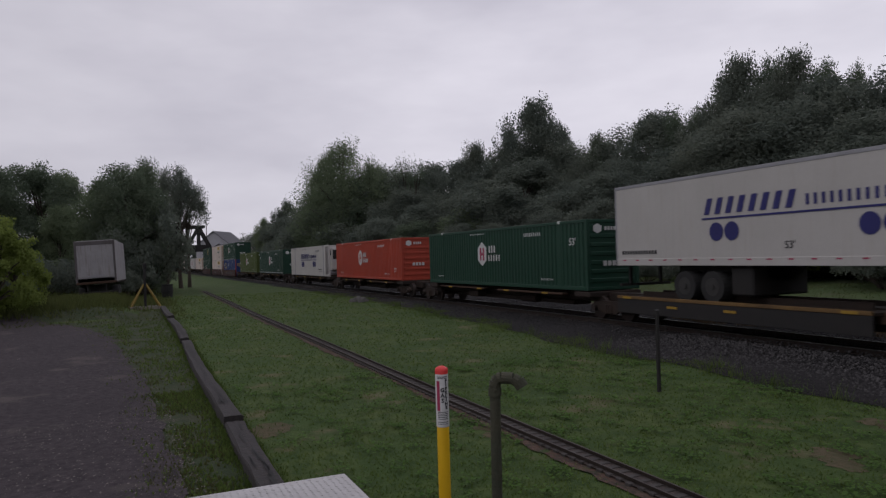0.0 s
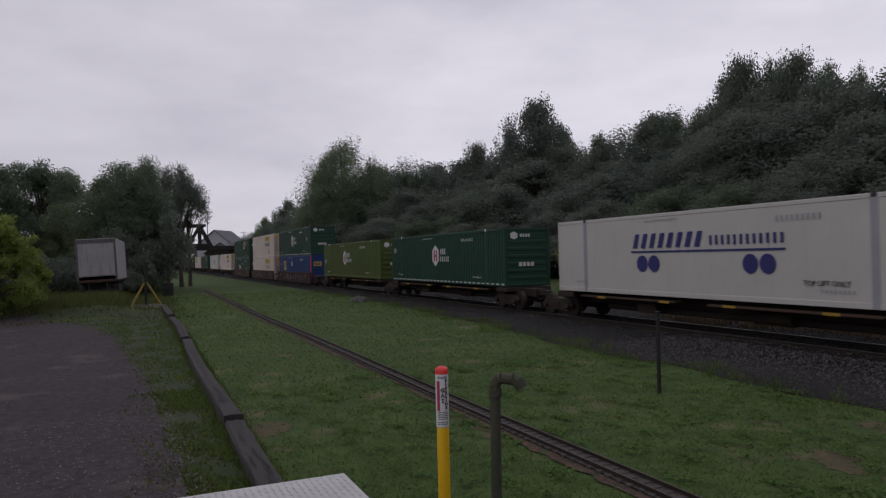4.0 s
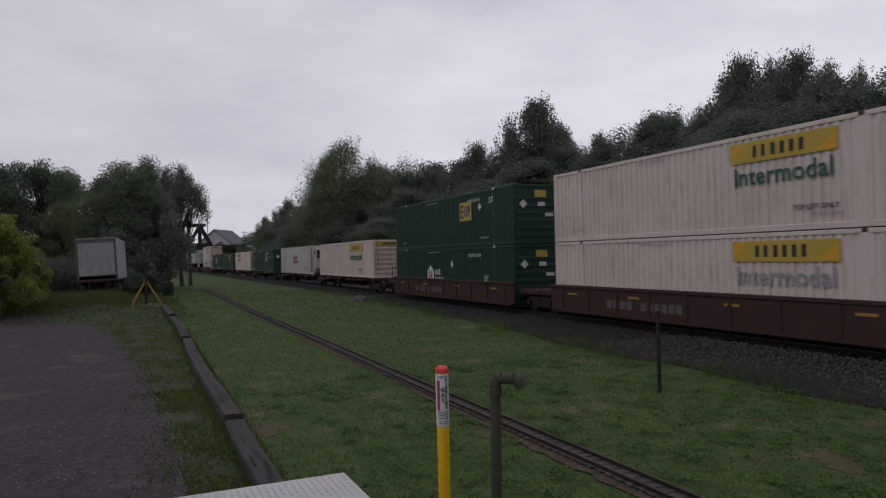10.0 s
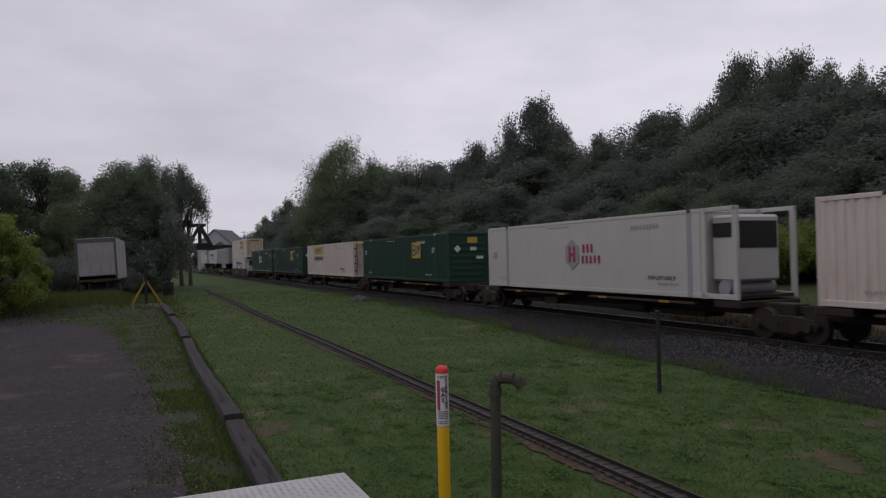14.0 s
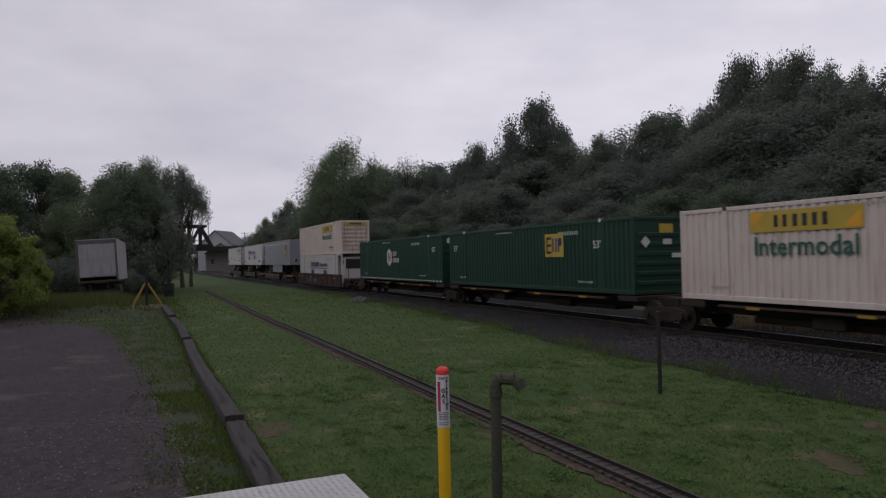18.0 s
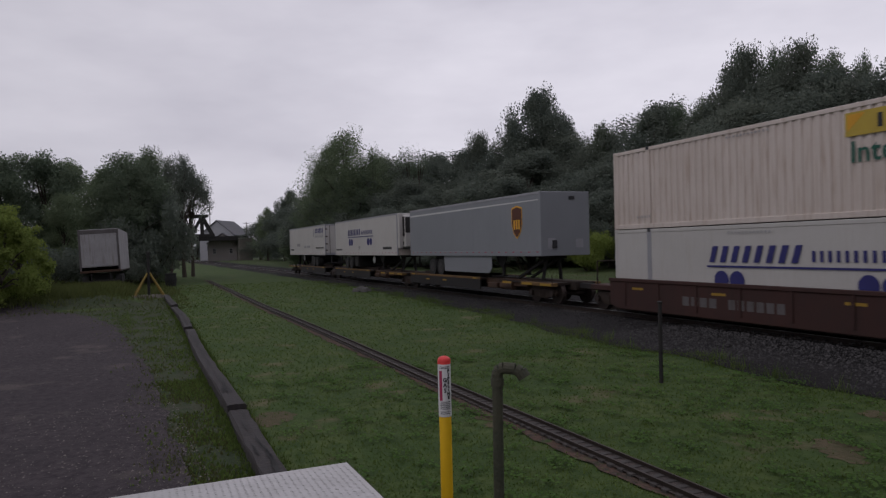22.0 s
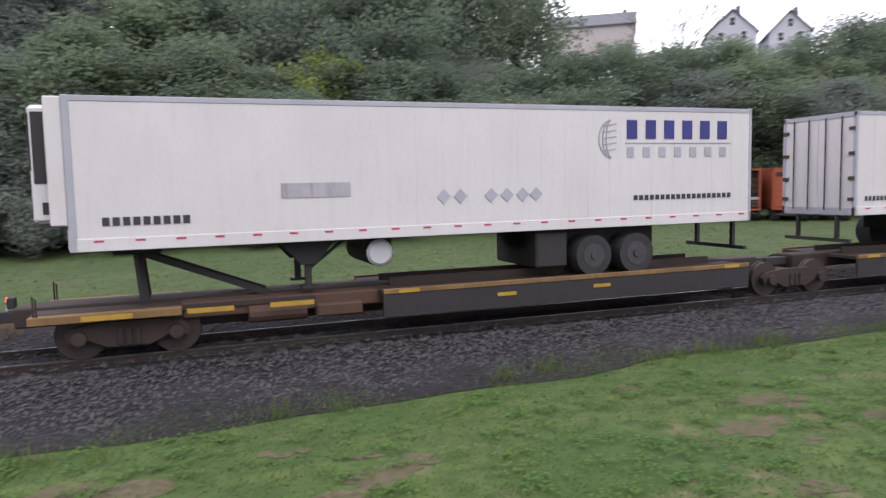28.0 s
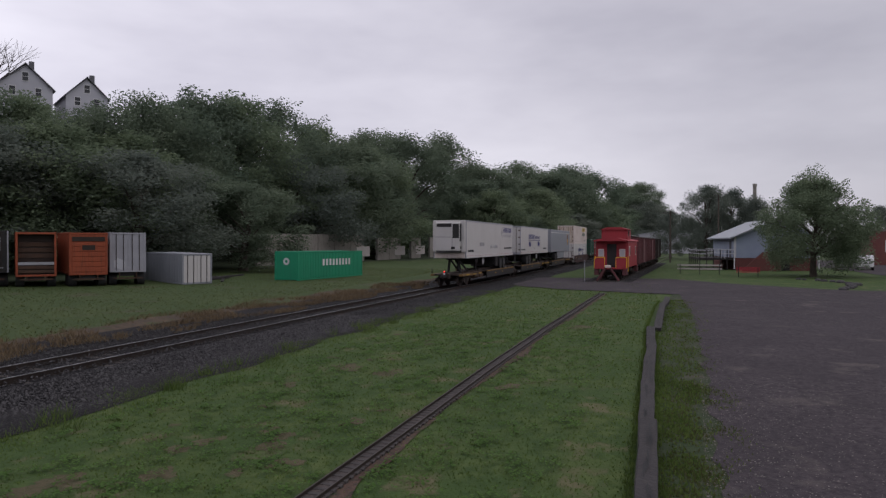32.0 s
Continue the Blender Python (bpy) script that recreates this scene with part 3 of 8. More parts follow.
def ribbon(pts_a, pts_b, z, step=1.0, rough=0.0, seed=0):
    """A strip between two edge lines, each a list of (x, y) with rising x, laid on the ground."""
    def at(p, x):
        for (x0, y0), (x1, y1) in zip(p, p[1:]):
            if x <= x1:
                return y0 + (y1 - y0) * max(0, (x - x0)) / (x1 - x0)
        return p[-1][1]
    a, b = max(pts_a[0][0], pts_b[0][0]), min(pts_a[-1][0], pts_b[-1][0])
    n = max(2, int((b - a) / step))
    nc = max(4, int(abs(at(pts_b, b) - at(pts_a, b)) / 1.5), int(abs(at(pts_b, a) - at(pts_a, a)) / 1.5))
    s = Shape()
    vs, fs = [], []
    for i in range(n + 1):
        x = a + (b - a) * i / n
        ya = at(pts_a, x) + rough * noise.noise((x * 0.9, seed, 0)) + 0.5 * rough * noise.noise((x * 3.1, seed, 4))
        yb = at(pts_b, x) + rough * noise.noise((x * 0.9, seed + 7, 0)) + 0.5 * rough * noise.noise((x * 3.1, seed + 7, 4))
        for k in range(nc + 1):
            y = ya + (yb - ya) * k / nc
            vs.append((x, y, land(x, y) + z))
        if i:
            r0, r1 = (i - 1) * (nc + 1), i * (nc + 1)
            fs += [(r0 + k, r1 + k, r1 + k + 1, r0 + k + 1) for k in range(nc)]
    return s.add(vs, fs)


LOT_EDGE = [(-45, -6.4), (-37, -2.4), (-33, -1.3), (-30, -0.7), (-24.6, -0.2), (-20, 0.2), (-14, 0.45), (-9, 0.6), (0, 0.45), (11, -0.05), (18, -0.7), (36, -2.0), (50.8, -2.4)]
solo("pavement", ribbon([(x, -70) for x in (-45, 50.8)], LOT_EDGE, 0.034, 0.5, 0.3, 1), M["asphalt"], "worn grey asphalt parking lot with gravelly edges", kind="structure")
solo("pavement", ribbon([(50, -70), (57, -14.5), (63, -8), (70, -3)], [(50, -0.6), (52, 5), (56, 9.2), (60, 10.5), (70, 11.5)], 0.040, 0.7, 0.4, 5), M["asphalt"], "cracked asphalt crossing before the caboose", kind="structure")
solo("road", ribbon([(58, -70), (150, -62)], [(58, -24), (80, -25), (150, -27)], 0.042, 2, 0.2, 9), M["asphalt"], "narrow grey asphalt side road", kind="structure")
solo("verge", ribbon([(x, y - 0.35) for x, y in LOT_EDGE], [(-45, 1.95), (-37, 1.9), (-26, 1.7), (-12, 1.4), (0, 1.2), (11, 0.85), (24, 0.2), (36, -0.5), (50, -1.9)], 0.018, 0.5, 0.3, 3), M["worn"], "worn grassy verge of thin grass and gravel", kind="structure")

# ---- main line: bed, ties, rails ----
bed = Shape()
vs, fs = [], []
bx = lines((-420, -60, 6), (-60, 70, 0.8), (70, 420, 6))
prof = [(-6.4, -0.10), (-5.0, -0.055), (-3.6, -0.075), (-2.2, -0.10), (-1.4, -0.145), (1.4, -0.145), (2.2, -0.12), (3.2, -0.12), (4.4, -0.12)]
for i, x in enumerate(bx):
    for k, (o, z) in enumerate(prof):
        edge = 0.55 * noise.noise((x * 0.35, k, 2)) if k in (0, 8) else 0
        o = o if o > -2 else -1.4 - (-1.4 - o) * (bed_edge(x) - 1.3) / 5.0
        vs.append((x, track_y(x) + o + edge, z + 0.05 + (0.035 * noise.noise((x * 2.3, o * 3, 1)) if k not in (0, 8) else 0.06)))
    if i:
        n = len(prof)
        fs += [((i - 1) * n + k, i * n + k, i * n + k + 1, (i - 1) * n + k + 1) for k in range(n - 1)]
solo("ballast_bed", bed.add(vs, fs), M["ballast"], "dark grey crushed stone ballast bed of the railway", kind="structure")


def along(x, off, z):
    a = radians(track_turn(x))
    return (x - math.sin(a) * off, track_y(x) + math.cos(a) * off, z)


track = thing("railway_track", "steel rails on dark wooden ties in crushed stone", "railway track")
track["kind"] = "structure"
for off in (-0.76, 0.76):
    foot, head = Shape(), Shape()
    rx = lines((-420, -40, 20), (-40, 40, 4), (40, 420, 20))
    for a, b in zip(rx, rx[1:]):
        foot.beam(along(a, off, RAIL_Z - 0.165), along(b, off, RAIL_Z - 0.165), 0.14, 0.02)
        foot.beam(along(a, off, RAIL_Z - 0.10), along(b, off, RAIL_Z - 0.10), 0.03, 0.12)
        foot.beam(along(a, off, RAIL_Z - 0.028), along(b, off, RAIL_Z - 0.028), 0.072, 0.036)
        head.beam(along(a, off, RAIL_Z - 0.004), along(b, off, RAIL_Z - 0.004), 0.055, 0.008)
    rail_ob = part("rail", foot, M["rail"], track)
    part("rail_head", head, M["railtop"], rail_ob, "shiny worn running surface")

# ---- garden railway ----
MINI = [(-75, 6.75), (-68, 6.58), (-40, 6.0), (-24, 5.74), (-15, 5.56), (-8, 5.46), (0, 5.40), (9, 5.30), (16.5, 4.88), (25.5, 4.36), (36, 3.6), (47, 2.72), (53, 2.25)]


def mini_y(x):
    for k in range(len(MINI) - 1):
        (x0, y0), (x1, y1) = MINI[k], MINI[k + 1]
        if x <= x1:
            break
    t = min(max((x - x0) / (x1 - x0), 0), 1)
    slope = [(MINI[min(j + 1, len(MINI) - 1)][1] - MINI[max(j - 1, 0)][1]) / (MINI[min(j + 1, len(MINI) - 1)][0] - MINI[max(j - 1, 0)][0]) * (x1 - x0) for j in (k, k + 1)]
    return y0 * (1 - t) ** 2 * (1 + 2 * t) + y1 * t * t * (3 - 2 * t) + slope[0] * t * (1 - t) ** 2 - slope[1] * t * t * (1 - t)


mini = thing("garden_railway_track", "narrow miniature railway track set in the lawn", "railway track")
mini["kind"] = "structure"
for off in (-0.128, 0.128):
    s = Shape()
    mx = lines((-70, 48.8, 1.5))
    for a, b in zip(mx, mx[1:]):
        za, zb = land(a, mini_y(a)) + 0.075, land(b, mini_y(b)) + 0.075
        s.beam((a, mini_y(a) + off, za), (b, mini_y(b) + off, zb), 0.024, 0.045)
    part("rail", s, M["rail"], mini)
fine_mini = [(x, mini_y(x)) for x in lines((-72, 49, 1.0))]
solo("track_bed", ribbon([(x, y - 0.19) for x, y in fine_mini], [(x, y + 0.19) for x, y in fine_mini], 0.041, 0.25, 0.04, 11), M["bed_fine"], "strip of fine dark gravel under the miniature track", kind="structure")
solo("bare_strip", ribbon([(x, y - 0.33 + 0.2 * noise.noise((x * 0.16, 2, 5))) for x, y in fine_mini], [(x, y + 0.20) for x, y in fine_mini], 0.018, 0.25, 0.16, 17), M["redsoil"], "reddish bare earth beside the miniature track", kind="structure")
solo("weedy_strip", ribbon([(x, track_y(x) + 2.3) for x in lines((-40, 90, 2.0))], [(x, track_y(x) + 5.6 + 1.5 * noise.noise((x * 0.12, 8, 1))) for x in lines((-40, 90, 2.0))], 0.03, 0.6, 0.5, 21), M["drysoil"], "dry weedy earth beyond the rails", kind="structure")

# ---- timbers along the edge of the lot ----
TIMBER = [(-47, 1.95), (-36.5, 1.88), (-25.4, 1.75), (-11.9, 1.51), (-3, 1.4), (5, 1.2), (14.1, 0.86), (24.2, 0.38), (28.9, 0.22), (39.6, -0.56), (44.6, -1.1)]
random.seed(4)
for (x0, y0), (x1, y1) in zip(TIMBER, TIMBER[1:]):
    d = math.atan2(y1 - y0, x1 - x0)
    half = math.hypot(x1 - x0, y1 - y0) / 2 - 0.04
    bow = random.uniform(-0.09, 0.09)
    s, n = Shape(), 16
    rows_ = []
    for i in range(n + 1):
        x = -half + 2 * half * i / n
        wob = [random.uniform(-0.014, 0.014) for _ in range(8)]
        sag = bow * math.sin(math.pi * i / n)
        sec = [(-0.13, 0.0), (0.13, 0.0), (0.135, 0.17), (0.115, 0.20), (0.03, 0.205), (-0.03, 0.195), (-0.115, 0.20), (-0.135, 0.17)]
        rows_.append([(x, a * 1.12 + w + sag, b + w * 0.7) for (a, b), w in zip(sec, wob)])
    vs = [p for r in rows_ for p in r]
    fs = [(8 * i + k, 8 * i + (k + 1) % 8, 8 * i + 8 + (k + 1) % 8, 8 * i + 8 + k) for i in range(n) for k in range(8)]
    fs += [tuple(range(8))[::-1], tuple(range(8 * n, 8 * n + 8))]
    ob = solo("edge_timber", s.add(vs, fs), M["timber"], "weathered dark timber lying along the lot's edge", "timber", group="edge timbers")
    ob.matrix_basis = pose((x0 + x1) / 2, (y0 + y1) / 2 + random.uniform(-0.04, 0.04) + (-0.22 if x0 > 28 else 0), land(x0, y0) + 0.005, random.uniform(-3, 3), -math.degrees(0.045 / half), math.degrees(d) + random.uniform(-0.1, 0.1))
    # splits that run with the grain
    cr = Shape()
    for _ in range(int(half * 5.0)):
        cx, ln = random.uniform(-half + 0.1, half - 0.9), random.uniform(0.5, 0.9)
        cy = random.uniform(-0.08, 0.08) + bow * math.sin(math.pi * (cx + half) / (2 * half))
        pts = [(cx + ln * q / 6, cy + random.uniform(-0.014, 0.014)) for q in range(7)]
        for q, ((xa, ya), (xb, yb)) in enumerate(zip(pts, pts[1:])):
            wa, wb = 0.014 * math.sin(math.pi * q / 6), 0.014 * math.sin(math.pi * (q + 1) / 6)
            cr.add([(xa, ya - wa, 0.213), (xb, yb - wb, 0.213), (xb, yb + wb + 0.001, 0.213), (xa, ya + wa + 0.001, 0.213)], [(0, 1, 2, 3)])
    part("split", cr, M["tyre"], ob, kind="stuff")

# ---- the train ----
LC, WC, HC = 16.15, 2.59, 2.90
MOVERS = []
_letters = {}


def letters(words, size, material, parent, x, z, y=-WC / 2 - 0.02, name="lettering"):
    key = (words, size, material)
    if key not in _letters:
        _letters[key] = text_mesh(words, size, 0.012 * size)
        _letters[key].materials.append(M[material])
    ob = new(name, _letters[key])
    ob.parent = parent
    ob.location = (x, y, z)
    return ob


def corrugated(x0, x1, z0, z1, y, out, period=0.29, depth=0.044):
    s, pts = Shape(), []
    n = max(1, round((x1 - x0) / period))
    p = (x1 - x0) / n
    for i in range(n):
        a = x0 + i * p
        pts += [(a, 0), (a + 0.42 * p, 0), (a + 0.51 * p, depth), (a + 0.91 * p, depth)]
    pts.append((x1, 0))
    vs = [(x, y - out * d, z) for x, d in pts for z in (z0, z1)]
    k = len(pts)
    back = [(x, y - out * (depth + 0.02), z) for x in (x0, x1) for z in (z0, z1)]
    fs = [(2 * i, 2 * i + 2, 2 * i + 3, 2 * i + 1) for i in range(k - 1)]
    b = 2 * k
    fs += [(b, b + 1, b + 3, b + 2), (0, 1, b + 1, b), (2 * k - 2, b + 2, b + 3, 2 * k - 1)]
    return s.add(vs + back, fs)


def bars(xs, z0, z1, y=-WC / 2 - 0.016):
    """A run of small upright plates that stand for unreadable lettering."""
    s = Shape()
    for a, b in xs:
        s.box(a, b, y - 0.004, y + 0.004, z0, z1)
    return s


def run(x, count, w, gap):
    return [(x + i * (w + gap), x + i * (w + gap) + w) for i in range(count)]


def hexagon(cx, cz, w, h, y):
    return Shape().prism([(cx, cz + h / 2), (cx - w / 2, cz + h / 4), (cx - w / 2, cz - h / 4), (cx, cz - h / 2), (cx + w / 2, cz - h / 4), (cx + w / 2, cz + h / 4)], 1, y - 0.004, y + 0.004)


def logo_hub(box, x, z, w=0.95, h=1.25, back="whitemark", mark="redmark", text="whitemark", base=False, rows=True):
    y = -WC / 2 - 0.014
    if base:
        hx = Shape().prism([(x, z + h / 2), (x - w / 2, z + h / 4), (x - w / 2, z - h / 2), (x + w / 2, z - h / 2), (x + w / 2, z + h / 4)], 1, y - 0.004, y + 0.004)
    else:
        hx = hexagon(x, z, w, h, y)
    lg = part("emblem", hx, M[back], box, "white six-sided emblem")
    part("emblem_mark", Shape().box(x - 0.24, x - 0.08, y - 0.010, y, z - 0.33, z + 0.33).box(x + 0.08, x + 0.24, y - 0.010, y, z - 0.33, z + 0.33).box(x - 0.24, x + 0.24, y - 0.0105, y, z - 0.07, z + 0.05), M[mark], lg)
    if rows:
        b = bars(run(x + 0.75, 3, 0.12, 0.15), z + 0.06, z + 0.40)
        for q in run(x + 0.68, 5, 0.12, 0.15):
            b.box(*q, y - 0.006, y + 0.002, z - 0.36, z - 0.06)
        part("lettering_block", b, M[text], box)


def logo_emp(box, x, z, w=1.45, h=1.0):
    y = -WC / 2 - 0.014
    lg = part("sign_panel", Shape().box(x - w / 2, x + w / 2, y - 0.004, y + 0.004, z - h / 2, z + h / 2), M["signyellow"], box, "square yellow sign panel")
    s = Shape().box(x - 0.6, x - 0.5, y - 0.01, y, z - 0.36, z + 0.36)
    for dz in (-0.31, 0.0, 0.31):
        s.box(x - 0.5, x - 0.22, y - 0.01, y, z + dz - 0.055, z + dz + 0.055)
    part("sign_mark", s, M["darkmark"], lg)
    s = Shape()
    for dx in (-0.14, 0.1, 0.3):
        s.box(x + dx, x + dx + 0.11, y - 0.01, y, z - 0.28, z + 0.30)
    s.box(x + 0.41, x + 0.58, y - 0.01, y, z - 0.02, z + 0.30)
    part("sign_mark", s, M["navy"], lg)


def logo_jb(box, x, z=2.36, w=3.6, h=0.6, dim=False):
    y = -WC / 2 - 0.014
    lg = part("sign_panel", Shape().box(x - w / 2, x + w / 2, y - 0.004, y + 0.004, z - h / 2, z + h / 2), M["signyellow"], box, "long yellow sign panel")
    s = Shape()
    for q in run(x - 0.93, 2, 0.13, 0.17) + run(x - 0.3, 4, 0.15, 0.16):
        s.box(*q, y - 0.01, y, z - 0.17, z + 0.17)
    part("sign_mark", s, M["darkmark"], lg)
    part("corner_mark", Shape().prism([(x - w / 2 + 0.06, z + h / 2 - 0.05), (x - w / 2 + 0.06, z - h / 2 + 0.12), (x - w / 2 + 0.55, z + h / 2 - 0.05)], 1, y - 0.009, y), M["gold"], lg)
    part("corner_mark", Shape().prism([(x + w / 2 - 0.06, z - h / 2 + 0.05), (x + w / 2 - 0.06, z + h / 2 - 0.12), (x + w / 2 - 0.6, z - h / 2 + 0.05)], 1, y - 0.009, y), M["gold"], lg)
    letters("Intermodal", 0.76, "greenmark" if not dim else "greymark", box, x, z - 0.73)


def logo_alliance(box, x0, z, w=6.6, y=-WC / 2 - 0.014):
    s = Shape()
    for a, b in run(x0, 8, 0.22, 0.22):
        s.prism([(a, z), (b, z), (b + 0.16, z + 0.5), (a + 0.16, z + 0.5)], 1, y - 0.004, y + 0.004)
    for a, b in run(x0 + 3.75, 12, 0.10, 0.145):
        s.box(a, b, y - 0.004, y + 0.004, z + 0.04, z + 0.34)
    s.box(x0 - 0.1, x0 + w, y - 0.004, y + 0.004, z - 0.16, z - 0.10)
    part("lettering_block", s, M["navy"], box)
    for dx in (0.5, 1.12, w - 1.25, w - 0.62):
        part("disc_mark", Shape().tube((x0 + dx, y - 0.004, z - 0.55), (x0 + dx, y + 0.004, z - 0.55), 0.29, n=20), M["navy"], box)


def container(paint, label, marks, ends=("ribs", "doors"), dash=False, smooth_side=False, reefer=False):
    """A 53-foot box standing on its origin; its length runs along x. ends: the look of the +x and the -x end."""
    P = M[paint]
    c = thing("shipping_container", label, "container", "containers on the train")
    h, w = LC / 2, WC / 2
    right = h - (1.35 if reefer else 0.0)
    for out in (-1, 1):
        if smooth_side:
            n = 12
            a, b = -h + 0.14, right - 0.14
            for i in range(n):
                part("side_panel", Shape().box(a + (b - a) * i / n + 0.003, a + (b - a) * (i + 1) / n - 0.003, *sorted((out * (w - 0.012), out * (w - 0.03))), 0.17, HC - 0.14), P, c)
            part("panel_backing", Shape().box(a, b, *sorted((out * (w - 0.016), out * (w - 0.05))), 0.16, HC - 0.13), P, c)
        else:
            part("side_panel", corrugated(-h + 0.14, right - 0.14, 0.17, HC - 0.13, out * (w - 0.012), out), P, c)
        part("top_rail", Shape().box(-h + 0.1, right - 0.1, *sorted((out * w, out * (w - 0.09))), HC - 0.135, HC - 0.01, 0.012), P, c)
        bot = part("bottom_rail", Shape().box(-h + 0.1, h - 0.1, *sorted((out * w, out * (w - 0.10))), 0.01, 0.175, 0.012), P, c)
        if dash and out < 0:
            s = Shape()
            for i in range(30):
                s.box(-h + 0.4 + i * 0.53, -h + 0.68 + i * 0.53, -w - 0.006, -w + 0.01, 0.09, 0.15)
            part("reflector_strip", s, M["whitemark"], bot, "row of pale reflector strips")
        for x in (-6.1, 6.1):
            if x < right:
                post = part("lift_post", Shape().box(x - 0.11, x + 0.11, *sorted((out * (w + 0.004), out * (w - 0.08))), 0.02, HC, 0.01), M["greymark"] if reefer else P, c)
                part("corner_casting", Shape().box(x - 0.09, x + 0.09, *sorted((out * (w + 0.012), out * (w - 0.1))), HC - 0.12, HC + 0.012, 0.015), M["whitemark" if paint in ("green", "dgreen", "olive", "orange") else "darkmark"], post)
    for x in (-h, h):
        for out in (-1, 1):
            part("corner_post", Shape().box(*sorted((x, x - math.copysign(0.16, x))), *sorted((out * w, out * (w - 0.14))), 0.0, HC, 0.015), P, c)
    part("roof", Shape().box(-h + 0.02, right - 0.02, -w + 0.05, w - 0.05, HC - 0.05, HC - 0.012), P, c)
    part("floor", Shape().box(-h + 0.05, h - 0.05, -w + 0.05, w - 0.05, 0.04, 0.14), M["rustblack"], c)
    for sx, kind in ((1, ends[0]), (-1, ends[1])):
        x = sx * (h - 0.04) if not (reefer and sx > 0) else right - 0.04
        s = Shape().box(*sorted((x, x - sx * 0.05)), -w + 0.13, w - 0.13, 0.1, HC - 0.1)
        E = M["creamrust"] if paint == "cream" else P
        e = part("end_wall" if kind != "doors" else "door_wall", s, E, c)
        for z in (0.05, HC - 0.1):
            part("end_beam", Shape().box(*sorted((x + sx * 0.035, x - sx * 0.05)), -w + 0.14, w - 0.14, z - 0.04, z + 0.09, 0.01), P, e)
        if kind == "ribs":
            for z in (0.42, 0.78, 1.14, 1.50, 1.86, 2.22):
                part("rib", Shape().box(*sorted((x + sx * 0.03, x - sx * 0.02)), -w + 0.2, w - 0.2, z - 0.085, z + 0.085, 0.025), E, e)
        elif kind == "doors":
            for yy in (-0.95, -0.38, 0.38, 0.95):
                part("lock_rod", Shape().tube((x + sx * 0.045, yy, 0.12), (x + sx * 0.045, yy, HC - 0.14), 0.022, n=6), M["rustblack"], e)
            part("door_gap", Shape().box(*sorted((x, x + sx * 0.006)), -0.012, 0.012, 0.12, HC - 0.15), M["black"], e)
            for zz in (0.5, 1.1, 1.7, 2.3):
                for ya, yb in ((-w + 0.12, -w + 0.3), (w - 0.3, w - 0.12)):
                    part("hinge", Shape().box(*sorted((x, x + sx * 0.04)), ya, yb, zz - 0.05, zz + 0.05), M["rust"], e)
    if reefer:
        unit = part("cooling_unit", Shape().box(right, right + 1.0, -0.95, 0.95, 0.55, HC - 0.25, 0.08), M["white"], c, "white cooling unit in an open end frame")
        part("grille", Shape().box(right + 0.1, right + 0.85, -0.975, -0.94, HC - 0.95, HC - 0.5), M["black"], unit)
        part("grille", Shape().box(right + 0.99, right + 1.02, -0.8, 0.8, 1.6, HC - 0.45), M["black"], unit)
        part("fuel_tank", Shape().tube((right + 0.55, -1.0, 0.35), (right + 0.55, 1.0, 0.35), 0.24, n=14), M["greymark"], unit)
        for out in (-1, 1):
            part("frame_bar", Shape().box(right, h, *sorted((out * w, out * (w - 0.1))), HC - 0.14, HC, 0.01).box(right - 0.1, right + 0.08, *sorted((out * w, out * (w - 0.1))), 0, HC), M["white"], c)
    for f in marks:
        f(c)
    return c


def plain_bars(box, paint):
    """Small unreadable numbers near the upper corner and the foot of the near side."""
    w = Shape()
    y = -WC / 2 - 0.014
    for x0, z0, n, a, hh in ((3.2, 2.35, 9, 0.13, 0.16), (-2.4, 2.62, 12, 0.1, 0.07), (-6.7, 0.38, 6, 0.09, 0.09), (4.6, 0.38, 8, 0.09, 0.09)):
        for q in run(x0, n, a * 0.5, 0.04 + a * 0.5):
            w.box(*q, y - 0.003, y + 0.003, z0, z0 + hh)
    part("number_block", w, M[paint], box)
    if paint == "greymark":
        letters("TOP LIFT ONLY", 0.2, "hub", box, 4.75, 0.62)


def fifty(x, z=2.0, paint="whitemark"):
    return lambda b: letters("53'", 0.42, paint, b, x, z)


def hub(dx=-1.05, z=1.62, **k):
    return lambda b: logo_hub(b, dx, z, **k)


def small(paint):
    return lambda b: plain_bars(b, paint)


def end_emp(b):
    for y in (-0.6, 0.55):
        part("end_sign", Shape().box(LC / 2 + 0.0, LC / 2 + 0.012, y - 0.4, y + 0.4, 1.75, 2.2), M["signyellow"], b)
        s = Shape()
        for q in run(y - 0.3, 3, 0.14, 0.08):
            s.box(LC / 2 + 0.008, LC / 2 + 0.018, *q, 1.84, 2.1)
        part("end_mark", s, M["navy"], b)


def orange_posts(b):
    for sx in (-1, 1):
        part("corner_post", Shape().box(*sorted((sx * (LC / 2 + 0.006), sx * (LC / 2 - 0.14))), -WC / 2 - 0.022, -WC / 2 + 0.1, 0.02, HC - 0.02, 0.01), M["orange"], b, "orange corner post")


def repaint(b):
    part("repainted_panel", Shape().box(-3.3, 1.2, -WC / 2 - 0.013, -WC / 2 - 0.006, 0.3, 1.05), M["deepblue"], b, "flat darker blue repainted panel")
    part("notice", Shape().box(-1.05, -0.6, -WC / 2 - 0.018, -WC / 2 - 0.008, 1.75, 2.25), M["whitemark"], b, "small white notice plate")


